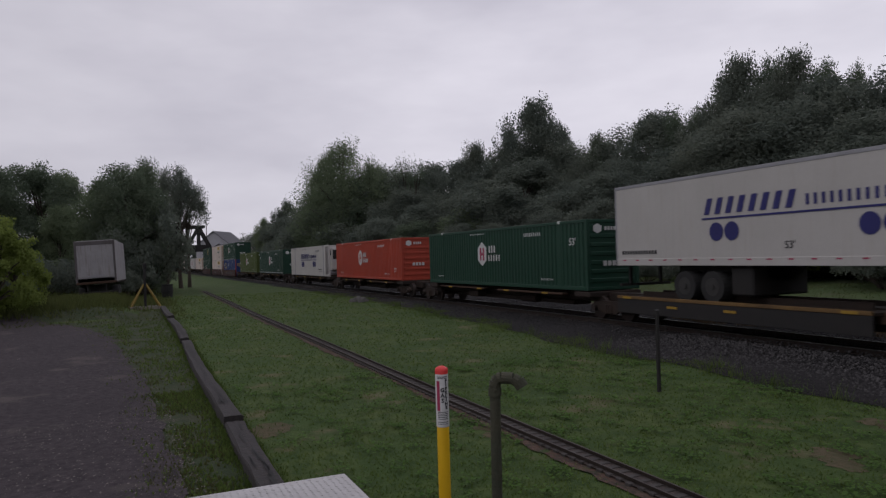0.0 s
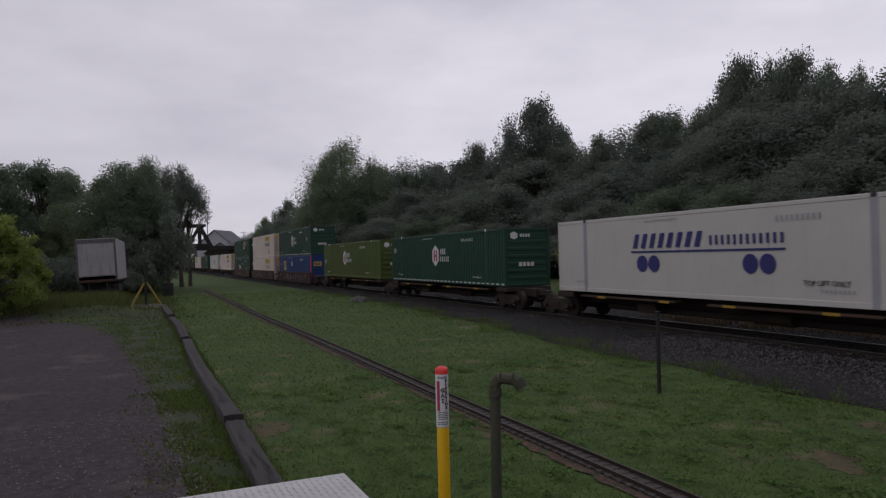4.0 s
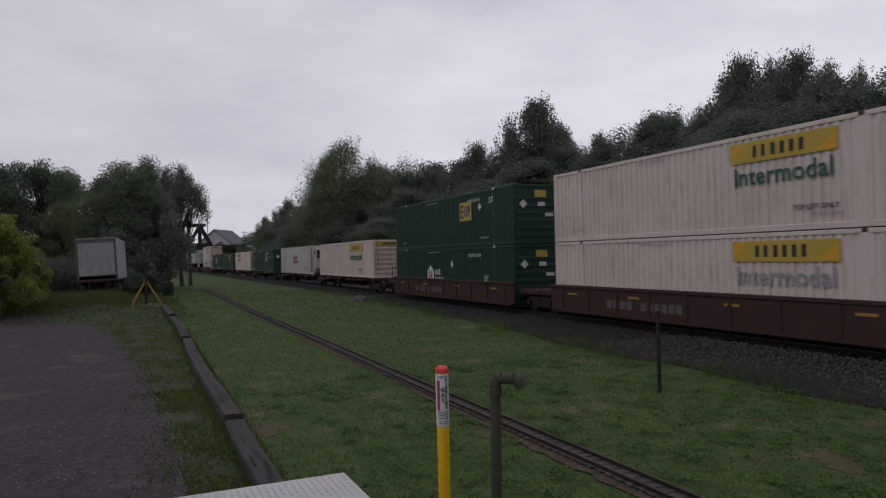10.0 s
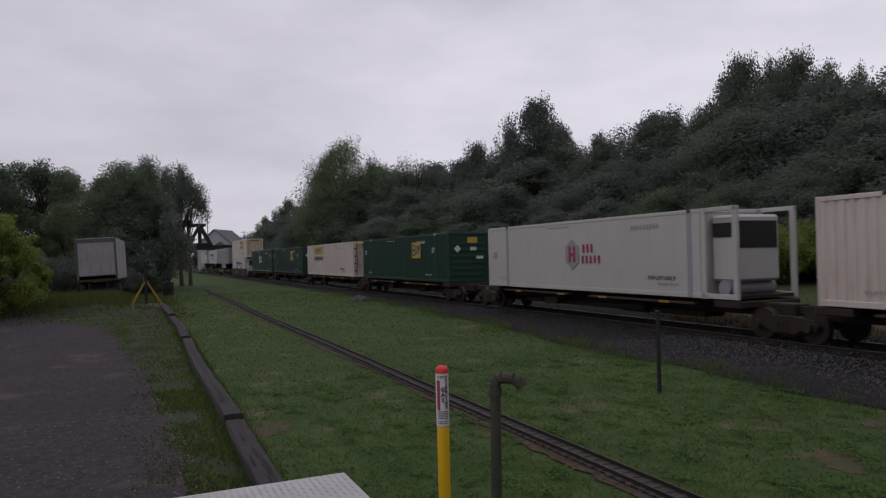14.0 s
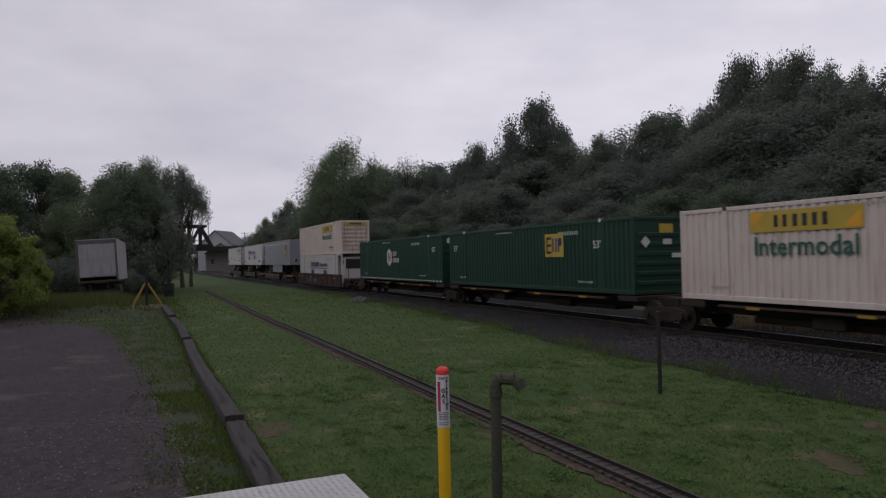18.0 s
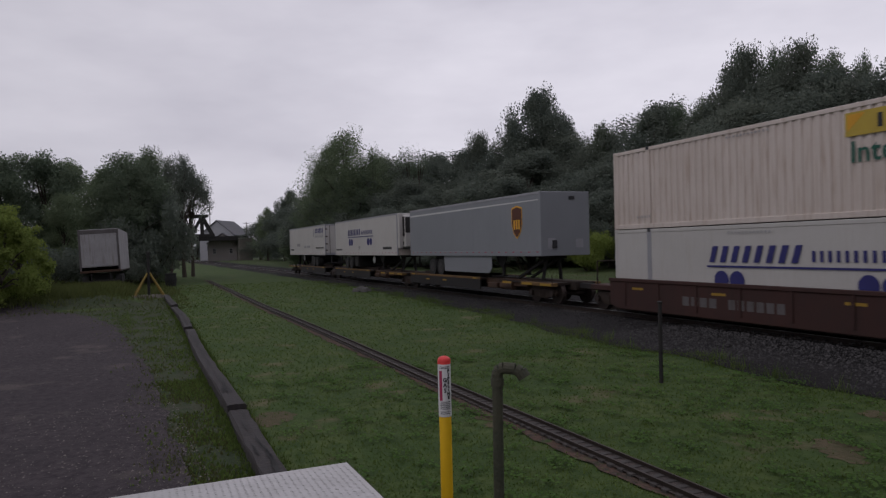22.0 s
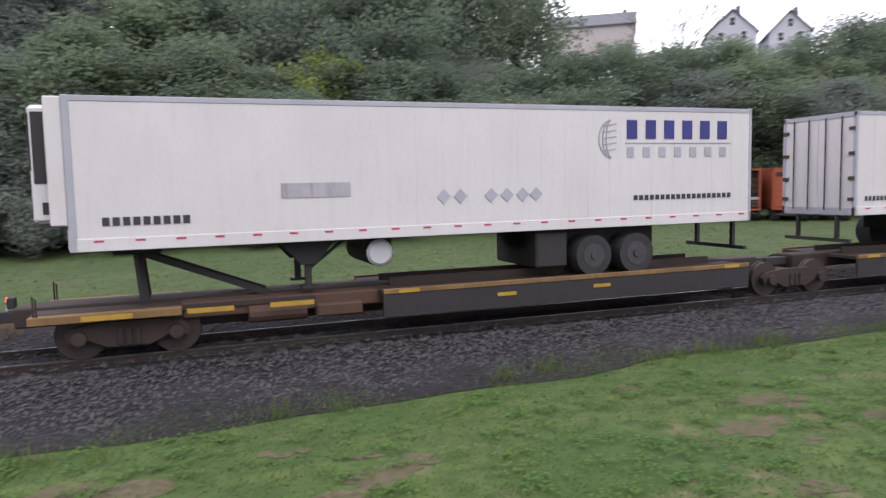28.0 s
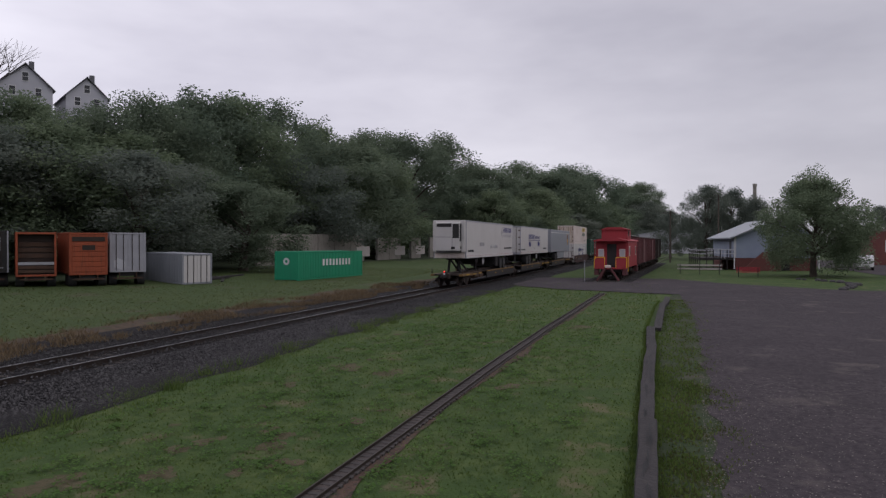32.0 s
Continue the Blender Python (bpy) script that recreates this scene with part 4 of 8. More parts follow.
def end_hex(b):
    x = LC / 2 - 0.01
    part("end_emblem", Shape().prism([(-0.75, 2.72), (-0.95, 2.62), (-0.95, 2.42), (-0.75, 2.32), (-0.55, 2.42), (-0.55, 2.62)], 0, x, x + 0.01), M["whitemark"], b)
    s = Shape()
    for q in run(-0.4, 4, 0.1, 0.05):
        s.box(x, x + 0.01, *q, 2.45, 2.6)
    for q in run(-0.5, 4, 0.17, 0.06):
        s.box(x, x + 0.01, *q, 1.0, 1.2)
    part("end_bars", s, M["whitemark"], b)


def end_jb(b):
    x = LC / 2 - 0.01
    part("end_sign", Shape().box(x, x + 0.012, -0.95, 0.95, 2.48, 2.76), M["signyellow"], b, "yellow sign panel on the end")
    s = Shape()
    for q in run(-0.5, 6, 0.13, 0.05):
        s.box(x + 0.01, x + 0.018, *q, 2.55, 2.7)
    part("end_mark", s, M["darkmark"], b)


def end_placard(b):
    x = LC / 2 - 0.01
    for y, z in ((-0.72, 1.95), (0.25, 2.45)):
        if z > 2.3:
            part("end_sign", Shape().box(x, x + 0.012, y - 0.32, y + 0.32, z - 0.17, z + 0.17), M["signyellow"], b)
        else:
            part("placard", Shape().prism([(y, z + 0.22), (y - 0.22, z), (y, z - 0.22), (y + 0.22, z)], 0, x, x + 0.012), M["whitemark"], b)
    part("end_bars", Shape().box(x, x + 0.01, 0.5, 0.95, 1.35, 1.52).box(x, x + 0.01, 0.1, 0.5, 1.85, 2.05), M["whitemark"], b)


def placard(dx, z):
    return lambda b: part("placard", Shape().prism([(dx, z + 0.2), (dx - 0.2, z), (dx, z - 0.2), (dx + 0.2, z)], 1, -WC / 2 - 0.018, -WC / 2 - 0.008), M["whitemark"], b)


def truck(x, parent):
    """A freight truck: two side frames, a bolster and two wheelsets, standing on the rails."""
    t = part("truck", Shape().box(x - 0.25, x + 0.25, -0.95, 0.95, 0.42, 0.68, 0.04), M["rustblack"], parent)
    for out in (-1, 1):
        y = out * 0.98
        s = Shape()
        s.prism([(x - 1.15, 0.52), (x - 1.0, 0.66), (x - 0.45, 0.74), (x + 0.45, 0.74), (x + 1.0, 0.66), (x + 1.15, 0.52), (x + 1.1, 0.36), (x + 0.72, 0.40), (x + 0.38, 0.24), (x - 0.38, 0.24), (x - 0.72, 0.40), (x - 1.1, 0.36)], 1, y - 0.06, y + 0.06)
        part("side_frame", s, M["rustblack"], t)
        s = Shape()
        for k in (-0.16, 0, 0.16):
            s.tube((x + k, y + out * 0.05, 0.28), (x + k, y + out * 0.05, 0.60), 0.065, n=8)
        part("spring", s, M["rustblack"], t)
    for k in (-0.88, 0.88):
        s = Shape().tube((x + k, -1.12, 0.46), (x + k, 1.12, 0.46), 0.09, n=10)
        for out in (-1, 1):
            s.tube((x + k, out * 0.69, 0.46), (x + k, out * 0.83, 0.46), 0.46, n=24)
            s.tube((x + k, out * 0.66, 0.46), (x + k, out * 0.70, 0.46), 0.49, n=24)
            s.tube((x + k, out * 1.02, 0.46), (x + k, out * 1.16, 0.46), 0.14, n=10)
        part("wheelset", s, M["wheel"], t)


def spine_car(trucks, trailer=False, nose=1):
    """A spine car unit under a box of 53 feet; its origin lies on the rail head below the box's middle."""
    c = thing("spine_car", "rusty black spine car with yellow-edged deck pads", "rail car", "cars of the train")
    h = LC / 2
    part("centre_sill", Shape().box(-h - 1.2, h + 1.2, -0.33, 0.33, 0.62, 1.02, 0.03), M["rustblack"], c)
    part("sill_flange", Shape().box(-h + 2.2, h - 2.2, -0.45, 0.45, 0.42, 0.62, 0.03), M["rustblack"], c)
    if trailer:
        a, b = (-h + 6.0, h - 0.1) if nose < 0 else (-h + 0.1, h - 6.0)
        for out in (-1, 1):
            part("wheel_deck", Shape().box(a, b, *sorted((out * 0.36, out * 1.32)), 0.90, 0.98), M["rustblack"], c)
            part("deck_edge", Shape().box(a, b, *sorted((out * 1.32, out * 1.40)), 0.92, 1.03, 0.01), M["deckedge"], c, "worn rusty yellow deck edge")
            part("deck_side", Shape().box(a, b, *sorted((out * 1.30, out * 1.385)), 0.40, 0.918, 0.01), M["black"], c)
            part("guide_rail", Shape().box(a + 0.4, b - 0.6, *sorted((out * 0.42, out * 0.50)), 0.98, 1.16), M["rustblack"], c)
            s = Shape()
            for k, zz in ((0.03, 0.95), (0.28, 0.7), (0.55, 0.72), (0.97, 0.95)):
                x = a + 0.3 + k * (b - a - 0.6)
                s.box(x - 0.24, x + 0.24, *sorted((out * 1.38, out * 1.406)), zz - 0.02, zz + 0.06)
            part("reflector", s, M["yellow"], c)
        hx = nose * (h - 1.1)
        s = Shape()
        for out in (-1, 1):
            s.beam((hx - nose * 0.1, out * 0.5, 1.0), (hx, out * 0.35, 2.05), 0.12, 0.16)
            s.beam((hx - nose * 2.6, out * 0.4, 1.0), (hx - nose * 0.1, out * 0.3, 1.98), 0.1, 0.12)
        s.box(hx - 0.45, hx + 0.45, -0.5, 0.5, 2.0, 2.12, 0.02)
        part("hitch_stand", s, M["black"], c)
        a, b = sorted((nose * (h - 4.6), nose * (h + 0.8)))
        part("end_platform", Shape().box(a, b, -1.0, 1.0, 0.86, 0.96), M["rustblack"], c)
        tip = sorted((nose * (h - 1.9), nose * (h + 0.8)))
        for out in (-1, 1):
            part("platform_edge", Shape().box(*tip, *sorted((out * 1.0, out * 1.30)), 0.80, 0.95, 0.01), M["deckedge"], c, "worn yellow platform edge")
            part("mid_sill", Shape().box(*sorted((nose * (h - 6.2), nose * (h - 1.9))), *sorted((out * 0.34, out * 0.95)), 0.66, 0.98, 0.03), M["rust"], c, "rust-brown middle sill")
            part("grab_iron", Shape().tube((nose * (h + 0.65), out * 1.2, 0.9), (nose * (h + 0.65), out * 1.2, 1.3), 0.018, n=6), M["rustblack"], c)
        s = Shape()
        for k in (0.25, 0.6, 0.9):
            x = a + (b - a) * k
            s.box(x - 0.45, x + 0.45, -1.31, -1.298, 0.82, 0.92)
        part("reflector", s, M["yellow"], c)
        part("brake_cylinder", Shape().tube((nose * (h - 4.4), -0.9, 0.66), (nose * (h - 3.2), -0.9, 0.66), 0.2, n=12), M["rust"], c)
        part("brake_box", Shape().box(*sorted((nose * (h - 5.6), nose * (h - 4.6))), -1.15, -0.5, 0.5, 0.78, 0.04), M["rust"], c)
    else:
        for x0, x1 in ((-h - 0.1, -h + 1.0), (h - 1.0, h + 0.1)):
            part("end_saddle", Shape().box(x0, x1, -1.28, 1.28, 0.86, 1.08, 0.03), M["rustblack"], c)
        part("side_walk", Shape().box(-h + 1.6, -1.0, -1.30, -0.95, 0.92, 0.99, 0.01), M["rust"], c, "rusty side walkway")
        part("side_walk", Shape().box(1.0, h - 1.6, 0.95, 1.30, 0.92, 0.99, 0.01), M["rust"], c)
        part("side_walk", Shape().box(0.5, h - 1.8, -1.32, -1.0, 0.90, 0.97, 0.01), M["rust"], c)
        s = Shape()
        for x in (-h + 3.0, -1.5, 1.4, h - 3.2):
            s.box(x - 0.25, x + 0.25, -1.325, -1.31, 0.90, 0.98)
        part("reflector", s, M["yellow"], c)
        part("brake_cylinder", Shape().tube((1.8, -0.6, 0.6), (3.2, -0.6, 0.6), 0.2, n=12), M["rustblack"], c)
        part("brake_box", Shape().box(-3.4, -2.4, -0.95, -0.45, 0.45, 0.8, 0.04), M["rustblack"], c)
    for x in trucks:
        truck(x, c)
    for sx in (-1, 1):
        part("coupler", Shape().box(*sorted((sx * (h + 1.15), sx * (h + 2.0))), -0.12, 0.12, 0.72, 0.95, 0.02), M["black"], c)
    return c


def well_car(trucks, marks=()):
    c = thing("well_car", "rusty red-brown well car with faded patches", "rail car", "cars of the train")
    h = LC / 2 + 0.15
    for out in (-1, 1):
        y = out * (WC / 2 + 0.10)
        s = Shape().prism([(-h, 1.30), (-h, 0.36), (-h + 0.5, 0.22), (h - 0.5, 0.22), (h, 0.36), (h, 1.30)], 1, y - 0.05, y + 0.05)
        side = part("well_side", s, M["wellred"], c)
        part("top_chord", Shape().box(-h - 0.05, h + 0.05, *sorted((y - out * 0.08, y + out * 0.09)), 1.22, 1.34, 0.015), M["wellred"], side)
        for i in range(9):
            x = -h + 0.9 + i * (2 * h - 1.8) / 8
            part("stiffener", Shape().box(x - 0.05, x + 0.05, *sorted((y + out * 0.05, y + out * 0.09)), 0.36, 1.22), M["wellred"], side)
        if out < 0:
            s = Shape()
            for x in (-6.6, -2.7, 1.9, 6.2):
                s.box(x - 0.3, x + 0.3, y - 0.058, y - 0.05, 0.95, 1.03)
            part("reflector", s, M["yellow"], side)
            s = Shape()
            for q in run(-4.3, 4, 0.3, 0.1) + run(-2.3, 6, 0.26, 0.1):
                s.box(*q, y - 0.057, y - 0.05, 0.55, 0.85)
            part("number_block", s, M["graffiti"], side)
    part("well_floor", Shape().box(-h, h, -1.2, 1.2, 0.14, 0.22), M["rustblack"], c)
    for sx in (-1, 1):
        part("end_deck", Shape().box(*sorted((sx * h, sx * (h + 1.75))), -1.15, 1.15, 0.80, 1.02, 0.03), M["wellred"], c)
        s = Shape()
        for y in (-1.1, 1.1):
            s.tube((sx * (h + 1.3), y, 1.0), (sx * (h + 1.3), y, 1.95), 0.025, n=6)
        s.tube((sx * (h + 1.3), -1.1, 1.95), (sx * (h + 1.3), 1.1, 1.95), 0.025, n=6)
        part("end_railing", s, M["rustblack"], c)
    for f in marks:
        f(c)
    for x in trucks:
        truck(x, c)
    return c


def graffiti(c):
    """Painted scrawl along one well side: rounded patches in grey-blue and orange."""
    random.seed(21)
    y = -WC / 2 - 0.155
    for k in range(14):
        x = -2.2 + k * 0.62 + random.uniform(-0.1, 0.1)
        r = random.uniform(0.22, 0.38)
        z = 0.72 + random.uniform(-0.12, 0.12)
        n = 12
        poly = [(x + r * (1 + 0.35 * math.sin(3 * a + k)) * math.cos(a), z + 0.9 * r * math.sin(a)) for a in (2 * math.pi * i / n for i in range(n))]
        part("graffiti_patch", Shape().prism(poly, 1, y - 0.004 - 0.0015 * (k % 3), y), M[("graffiti", "rust", "graffiti", "rustblack")[k % 4]], c)


def trailer(paint, label, nose, marks, reefer=False, doors=True, skirt=False):
    """A 53-foot road trailer; its origin lies on the rail head below its middle, nose: the end with the landing gear."""
    P = M[paint]
    c = thing("semi_trailer", label, "trailer", "road trailers on the train")
    h, w, z0, z1 = LC / 2, 1.30, 2.14, 5.06
    n = 26
    for out in (-1, 1):
        side = part("side_wall", Shape().box(-h + 0.06, h - 0.06, *sorted((out * (w - 0.004), out * (w - 0.04))), z0 + 0.23, z1 - 0.09), P, c)
        for i in range(n):
            a, b = -h + 0.06 + (2 * h - 0.12) * i / n, -h + 0.06 + (2 * h - 0.12) * (i + 1) / n
            part("panel", Shape().box(a + 0.003, b - 0.003, *sorted((out * w, out * (w - 0.03))), z0 + 0.24, z1 - 0.10), P, side)
        part("top_rail", Shape().box(-h, h, *sorted((out * (w + 0.012), out * (w - 0.06))), z1 - 0.11, z1, 0.01), M["greymark"], c)
        rail_ = part("bottom_rail", Shape().box(-h, h, *sorted((out * (w + 0.012), out * (w - 0.06))), z0, z0 + 0.25, 0.01), P, c)
        s = Shape()
        for i in range(22):
            x = -h + 0.5 + i * 0.73
            s.box(x - 0.09, x + 0.09, *sorted((out * (w + 0.012), out * (w + 0.017))), z0 + 0.17, z0 + 0.21)
        part("reflector_strip", s, M["redmark"], rail_)
    part("roof", Shape().box(-h + 0.02, h - 0.02, -w + 0.02, w - 0.02, z1 - 0.04, z1 - 0.012), M["greymark"], c)
    part("floor", Shape().box(-h + 0.03, h - 0.03, -w + 0.03, w - 0.03, z0 + 0.02, z0 + 0.12), M["rustblack"], c)
    xn, xr = nose * h, -nose * h
    nw = part("nose_wall", Shape().box(*sorted((xn, xn - nose * 0.05)), -w, w, z0, z1, 0.02), P, c)
    for out in (-1, 1):
        part("corner_post", Shape().box(*sorted((xn + nose * 0.004, xn - nose * 0.14)), *sorted((out * (w + 0.014), out * (w - 0.08))), z0, z1 + 0.01, 0.015), M["greymark"] if reefer else P, c)
    part("rear_frame", Shape().box(*sorted((xr, xr + nose * 0.09)), -w - 0.012, -w + 0.1, z0, z1 + 0.01, 0.01).box(*sorted((xr, xr + nose * 0.09)), w - 0.1, w + 0.012, z0, z1 + 0.01, 0.01).box(*sorted((xr, xr + nose * 0.09)), -w, w, z1 - 0.14, z1, 0.01).box(*sorted((xr, xr + nose * 0.09)), -w, w, z0, z0 + 0.22, 0.01), M["greymark"], c)
    dr = part("rear_door", Shape().box(*sorted((xr + nose * 0.02, xr + nose * 0.07)), -w + 0.08, -0.008, z0 + 0.2, z1 - 0.12).box(*sorted((xr + nose * 0.02, xr + nose * 0.07)), 0.008, w - 0.08, z0 + 0.2, z1 - 0.12), P, c)
    if doors:
        for y in (-0.85, -0.3, 0.3, 0.85):
            part("lock_rod", Shape().tube((xr - nose * 0.03, y, z0 + 0.15), (xr - nose * 0.03, y, z1 - 0.1), 0.022, n=6), M["rust"], dr)
        for y in (-1.18, 1.18):
            for z in (2.6, 3.2, 3.9, 4.6):
                part("hinge", Shape().box(*sorted((xr - nose * 0.025, xr + nose * 0.02)), y - 0.1, y + 0.1, z - 0.05, z + 0.05), M["rust"], dr)
    part("bumper", Shape().box(*sorted((xr - nose * 0.02, xr + nose * 0.08)), -1.15, 1.15, 1.36, 1.46).box(*sorted((xr, xr + nose * 0.1)), -0.75, -0.65, 1.4, 2.15).box(*sorted((xr, xr + nose * 0.1)), 0.65, 0.75, 1.4, 2.15), M["black"], c)
    bg = part("bogie", Shape().box(*sorted((xr + nose * 2.6, xr + nose * 6.3)), -0.62, 0.62, 1.62, 2.12, 0.03).box(*sorted((xr + nose * 5.45, xr + nose * 6.3)), -1.15, 1.15, 1.22, 2.10, 0.05), M["black"], c)
    for k in (3.55, 4.78):
        x = xr + nose * k
        for out in (-1, 1):
            wh = part("tyre", Shape().tube((x, out * 0.72, 1.47), (x, out * 1.26, 1.47), 0.49, n=24), M["tyre"], bg)
            part("rim", Shape().tube((x, out * 1.255, 1.47), (x, out * 1.268, 1.47), 0.29, n=18).tube((x, out * 1.26, 1.47), (x, out * 1.30, 1.47), 0.1, n=10), M["hub"], wh)
    s = Shape()
    lx = xn - nose * 4.5
    for out in (-1, 1):
        s.box(lx - 0.07, lx + 0.07, out * 0.75 - 0.07, out * 0.75 + 0.07, 1.15, 2.15, 0.01)
        s.beam((lx, out * 0.75, 1.5), (lx - nose * 0.9, out * 0.6, 2.15), 0.06, 0.06)
        s.box(lx - 0.16, lx + 0.16, out * 0.75 - 0.14, out * 0.75 + 0.14, 1.10, 1.16)
        s.prism([(lx - 0.62, 2.14), (lx + 0.62, 2.14), (lx + 0.16, 1.62), (lx - 0.16, 1.62)], 1, *sorted((out * 0.84, out * 0.88)))
    s.beam((lx, -0.75, 1.7), (lx, 0.75, 1.7), 0.06, 0.06)
    part("landing_gear", s, M["black"], c)
    if reefer:
        tx = xn - nose * 6.05
        tank = part("fuel_tank", Shape().tube((tx, -1.0, 1.80), (tx, 1.0, 1.80), 0.31, n=20).box(tx - 0.34, tx + 0.34, -0.75, 0.75, 1.95, 2.13), M["black"], c, "black cylindrical fuel tank")
        for sy in (-1, 1):
            part("tank_cap", Shape().tube((tx, sy * 1.0, 1.80), (tx, sy * 1.05, 1.80), 0.30, 0.24, 20), M["rim"], tank, "pale round tank end")
        u = part("cooling_unit", Shape().box(*sorted((xn, xn + nose * 0.62)), -0.98, 0.98, z0 + 0.55, z1 - 0.15, 0.07), M["white"], nw, "white cooling unit on the nose")
        part("grille", Shape().box(*sorted((xn + nose * 0.08, xn + nose * 0.56)), -0.992, -0.96, z0 + 1.3, z1 - 0.28), M["black"], u)
        part("top_grille", Shape().box(*sorted((xn + nose * 0.6, xn + nose * 0.632)), -0.34, 0.85, z1 - 0.52, z1 - 0.26), M["black"], u)
        part("side_grille", Shape().box(*sorted((xn + nose * 0.6, xn + nose * 0.636)), -0.93, -0.42, z0 + 1.55, z1 - 0.3), M["black"], u)
        part("seam", Shape().box(*sorted((xn + nose * 0.6, xn + nose * 0.626)), -0.36, 0.93, z0 + 1.62, z0 + 1.645), M["darkmark"], u)
        part("seam", Shape().box(*sorted((xn + nose * 0.6, xn + nose * 0.626)), -0.40, -0.37, z0 + 0.6, z0 + 1.6), M["darkmark"], u)
        part("nose_sill", Shape().box(*sorted((xn + nose * 0.005, xn + nose * 0.03)), -1.2, 1.2, z0 + 0.03, z0 + 0.42, 0.01), M["cream"], nw, "dirty metal sill under the unit")
        for sy in (-1, 1):
            part("side_frame", Shape().box(*sorted((xn, xn + nose * 0.3)), *sorted((sy * 1.0, sy * 1.28)), z0 + 0.5, z1 - 0.02, 0.02), M["white"], u)
        part("vent", Shape().box(*sorted((xn + nose * 0.2, xn + nose * 0.45)), -0.992, -0.96, z0 + 0.72, z0 + 0.95).box(*sorted((xn + nose * 0.6, xn + nose * 0.632)), -0.6, -0.3, z0 + 0.7, z0 + 0.9), M["black"], u)
        part("lower_guard", Shape().box(*sorted((xn, xn + nose * 0.55)), -0.9, 0.9, z0 + 0.47, z0 + 0.53), M["darkmark"], u)
    if skirt:
        a, b = sorted((xr + nose * 5.2, xr + nose * 11.2))
        part("side_skirt", Shape().prism([(a, 1.25), (b - 0.3, 1.25), (b, 1.5), (b, 2.15), (a, 2.15)], 1, -1.22, -1.19), M["grey"], c)
    for f in marks:
        f(c)
    return c


def wheels_marks(c):
    y = -1.30 - 0.012
    s = Shape()
    for q in run(4.2, 6, 0.30, 0.25):
        s.box(*q, y - 0.004, y + 0.004, 4.28, 4.74)
    part("lettering_block", s, M["navy"], c)
    s = Shape()
    for q in run(4.2, 7, 0.2, 0.27):
        s.box(*q, y - 0.004, y + 0.004, 3.84, 4.08)
    s.box(4.15, 7.4, y - 0.004, y + 0.004, 4.17, 4.19)
    for i in range(3):
        pts = [(3.75 + (0.14 + 0.1 * i) * math.cos(a), 4.28 + 0.45 * math.sin(a)) for a in [math.pi * (0.5 + k / 8) for k in range(9)]]
        for p, q in zip(pts, pts[1:]):
            s.beam((p[0], y, p[1]), (q[0], y, q[1]), 0.03, 0.008, (0, 1, 0))
    for z in (3.98, 4.13, 4.28, 4.43, 4.58):
        s.beam((3.5, y, z), (3.9, y, z + 0.06), 0.025, 0.008, (0, 1, 0))
    part("lettering_block", s, M["greymark"], c)
    s = Shape()
    for q in run(4.4, 19, 0.11, 0.05):
        s.box(*q, y - 0.004, y + 0.004, 2.78, 2.9)
    for q in run(-7.5, 9, 0.13, 0.05):
        s.box(*q, y - 0.004, y + 0.004, 2.62, 2.78)
    part("number_block", s, M["darkmark"], c)
    part("side_hatch", Shape().box(-4.15, -2.7, y - 0.004, y + 0.004, 3.06, 3.36), M["oldwhite"], c)
    for x in (-0.6, -0.2, 0.55, 0.95, 1.35, 1.7):
        part("placard", Shape().prism([(x, 3.17), (x - 0.17, 3.0), (x, 2.83), (x + 0.17, 3.0)], 1, y - 0.004, y + 0.004), M["greymark"], c)


def alliance_marks(x0, z):
    def f(c):
        logo_alliance(c, x0, z, 6.8, -1.30 - 0.012)
        letters("53'", 0.3, "darkmark", c, x0 + 3.2, 2.72, -1.312)
        s = Shape()
        for q in run(-7.7, 13, 0.1, 0.05):
            s.box(*q, -1.316, -1.308, 2.55, 2.68)
        for q in run(5.0, 10, 0.14, 0.05):
            s.box(*q, -1.316, -1.308, 2.58, 2.76)
        part("number_block", s, M["darkmark"], c)
    return f


def shield(c):
    y, x, z = -1.312, 5.95, 3.76
    def out(k):
        return [(x + k * a, z + k * b) for a, b in ((-0.45, 0.62), (0, 0.72), (0.45, 0.62), (0.46, -0.1), (0.3, -0.5), (0, -0.75), (-0.3, -0.5), (-0.46, -0.1))]
    e = part("shield_emblem", Shape().prism(out(1.08), 1, y - 0.004, y + 0.004), M["gold"], c, "brown and gold shield emblem")
    part("shield_field", Shape().prism(out(0.98), 1, y - 0.008, y), M["brown"], e)
    s = Shape()
    for q in run(x - 0.3, 3, 0.15, 0.07):
        s.box(*q, y - 0.012, y - 0.006, z - 0.35, z + 0.1)
    part("shield_bar", s, M["gold"], e)
    xn = LC / 2
    part("nose_plate", Shape().box(xn, xn + 0.01, -0.95, -0.55, 2.45, 2.95), M["greymark"], c)
    part("nose_plate", Shape().box(xn, xn + 0.01, 0.55, 0.95, 2.5, 2.9), M["greymark"], c)
    part("nose_box", Shape().box(xn, xn + 0.06, -0.72, -0.5, 2.5, 2.85).box(xn, xn + 0.03, 0.2, 0.5, 4.7, 4.85), M["darkmark"], c)
    part("paint_band", Shape().prism([(-LC / 2 + 0.1, 4.72), (LC / 2 - 0.2, 4.72), (LC / 2 - 0.2, 4.67), (-LC / 2 + 0.1, 4.62)], 1, y + 0.002, y + 0.008), M["whitemark"], c)


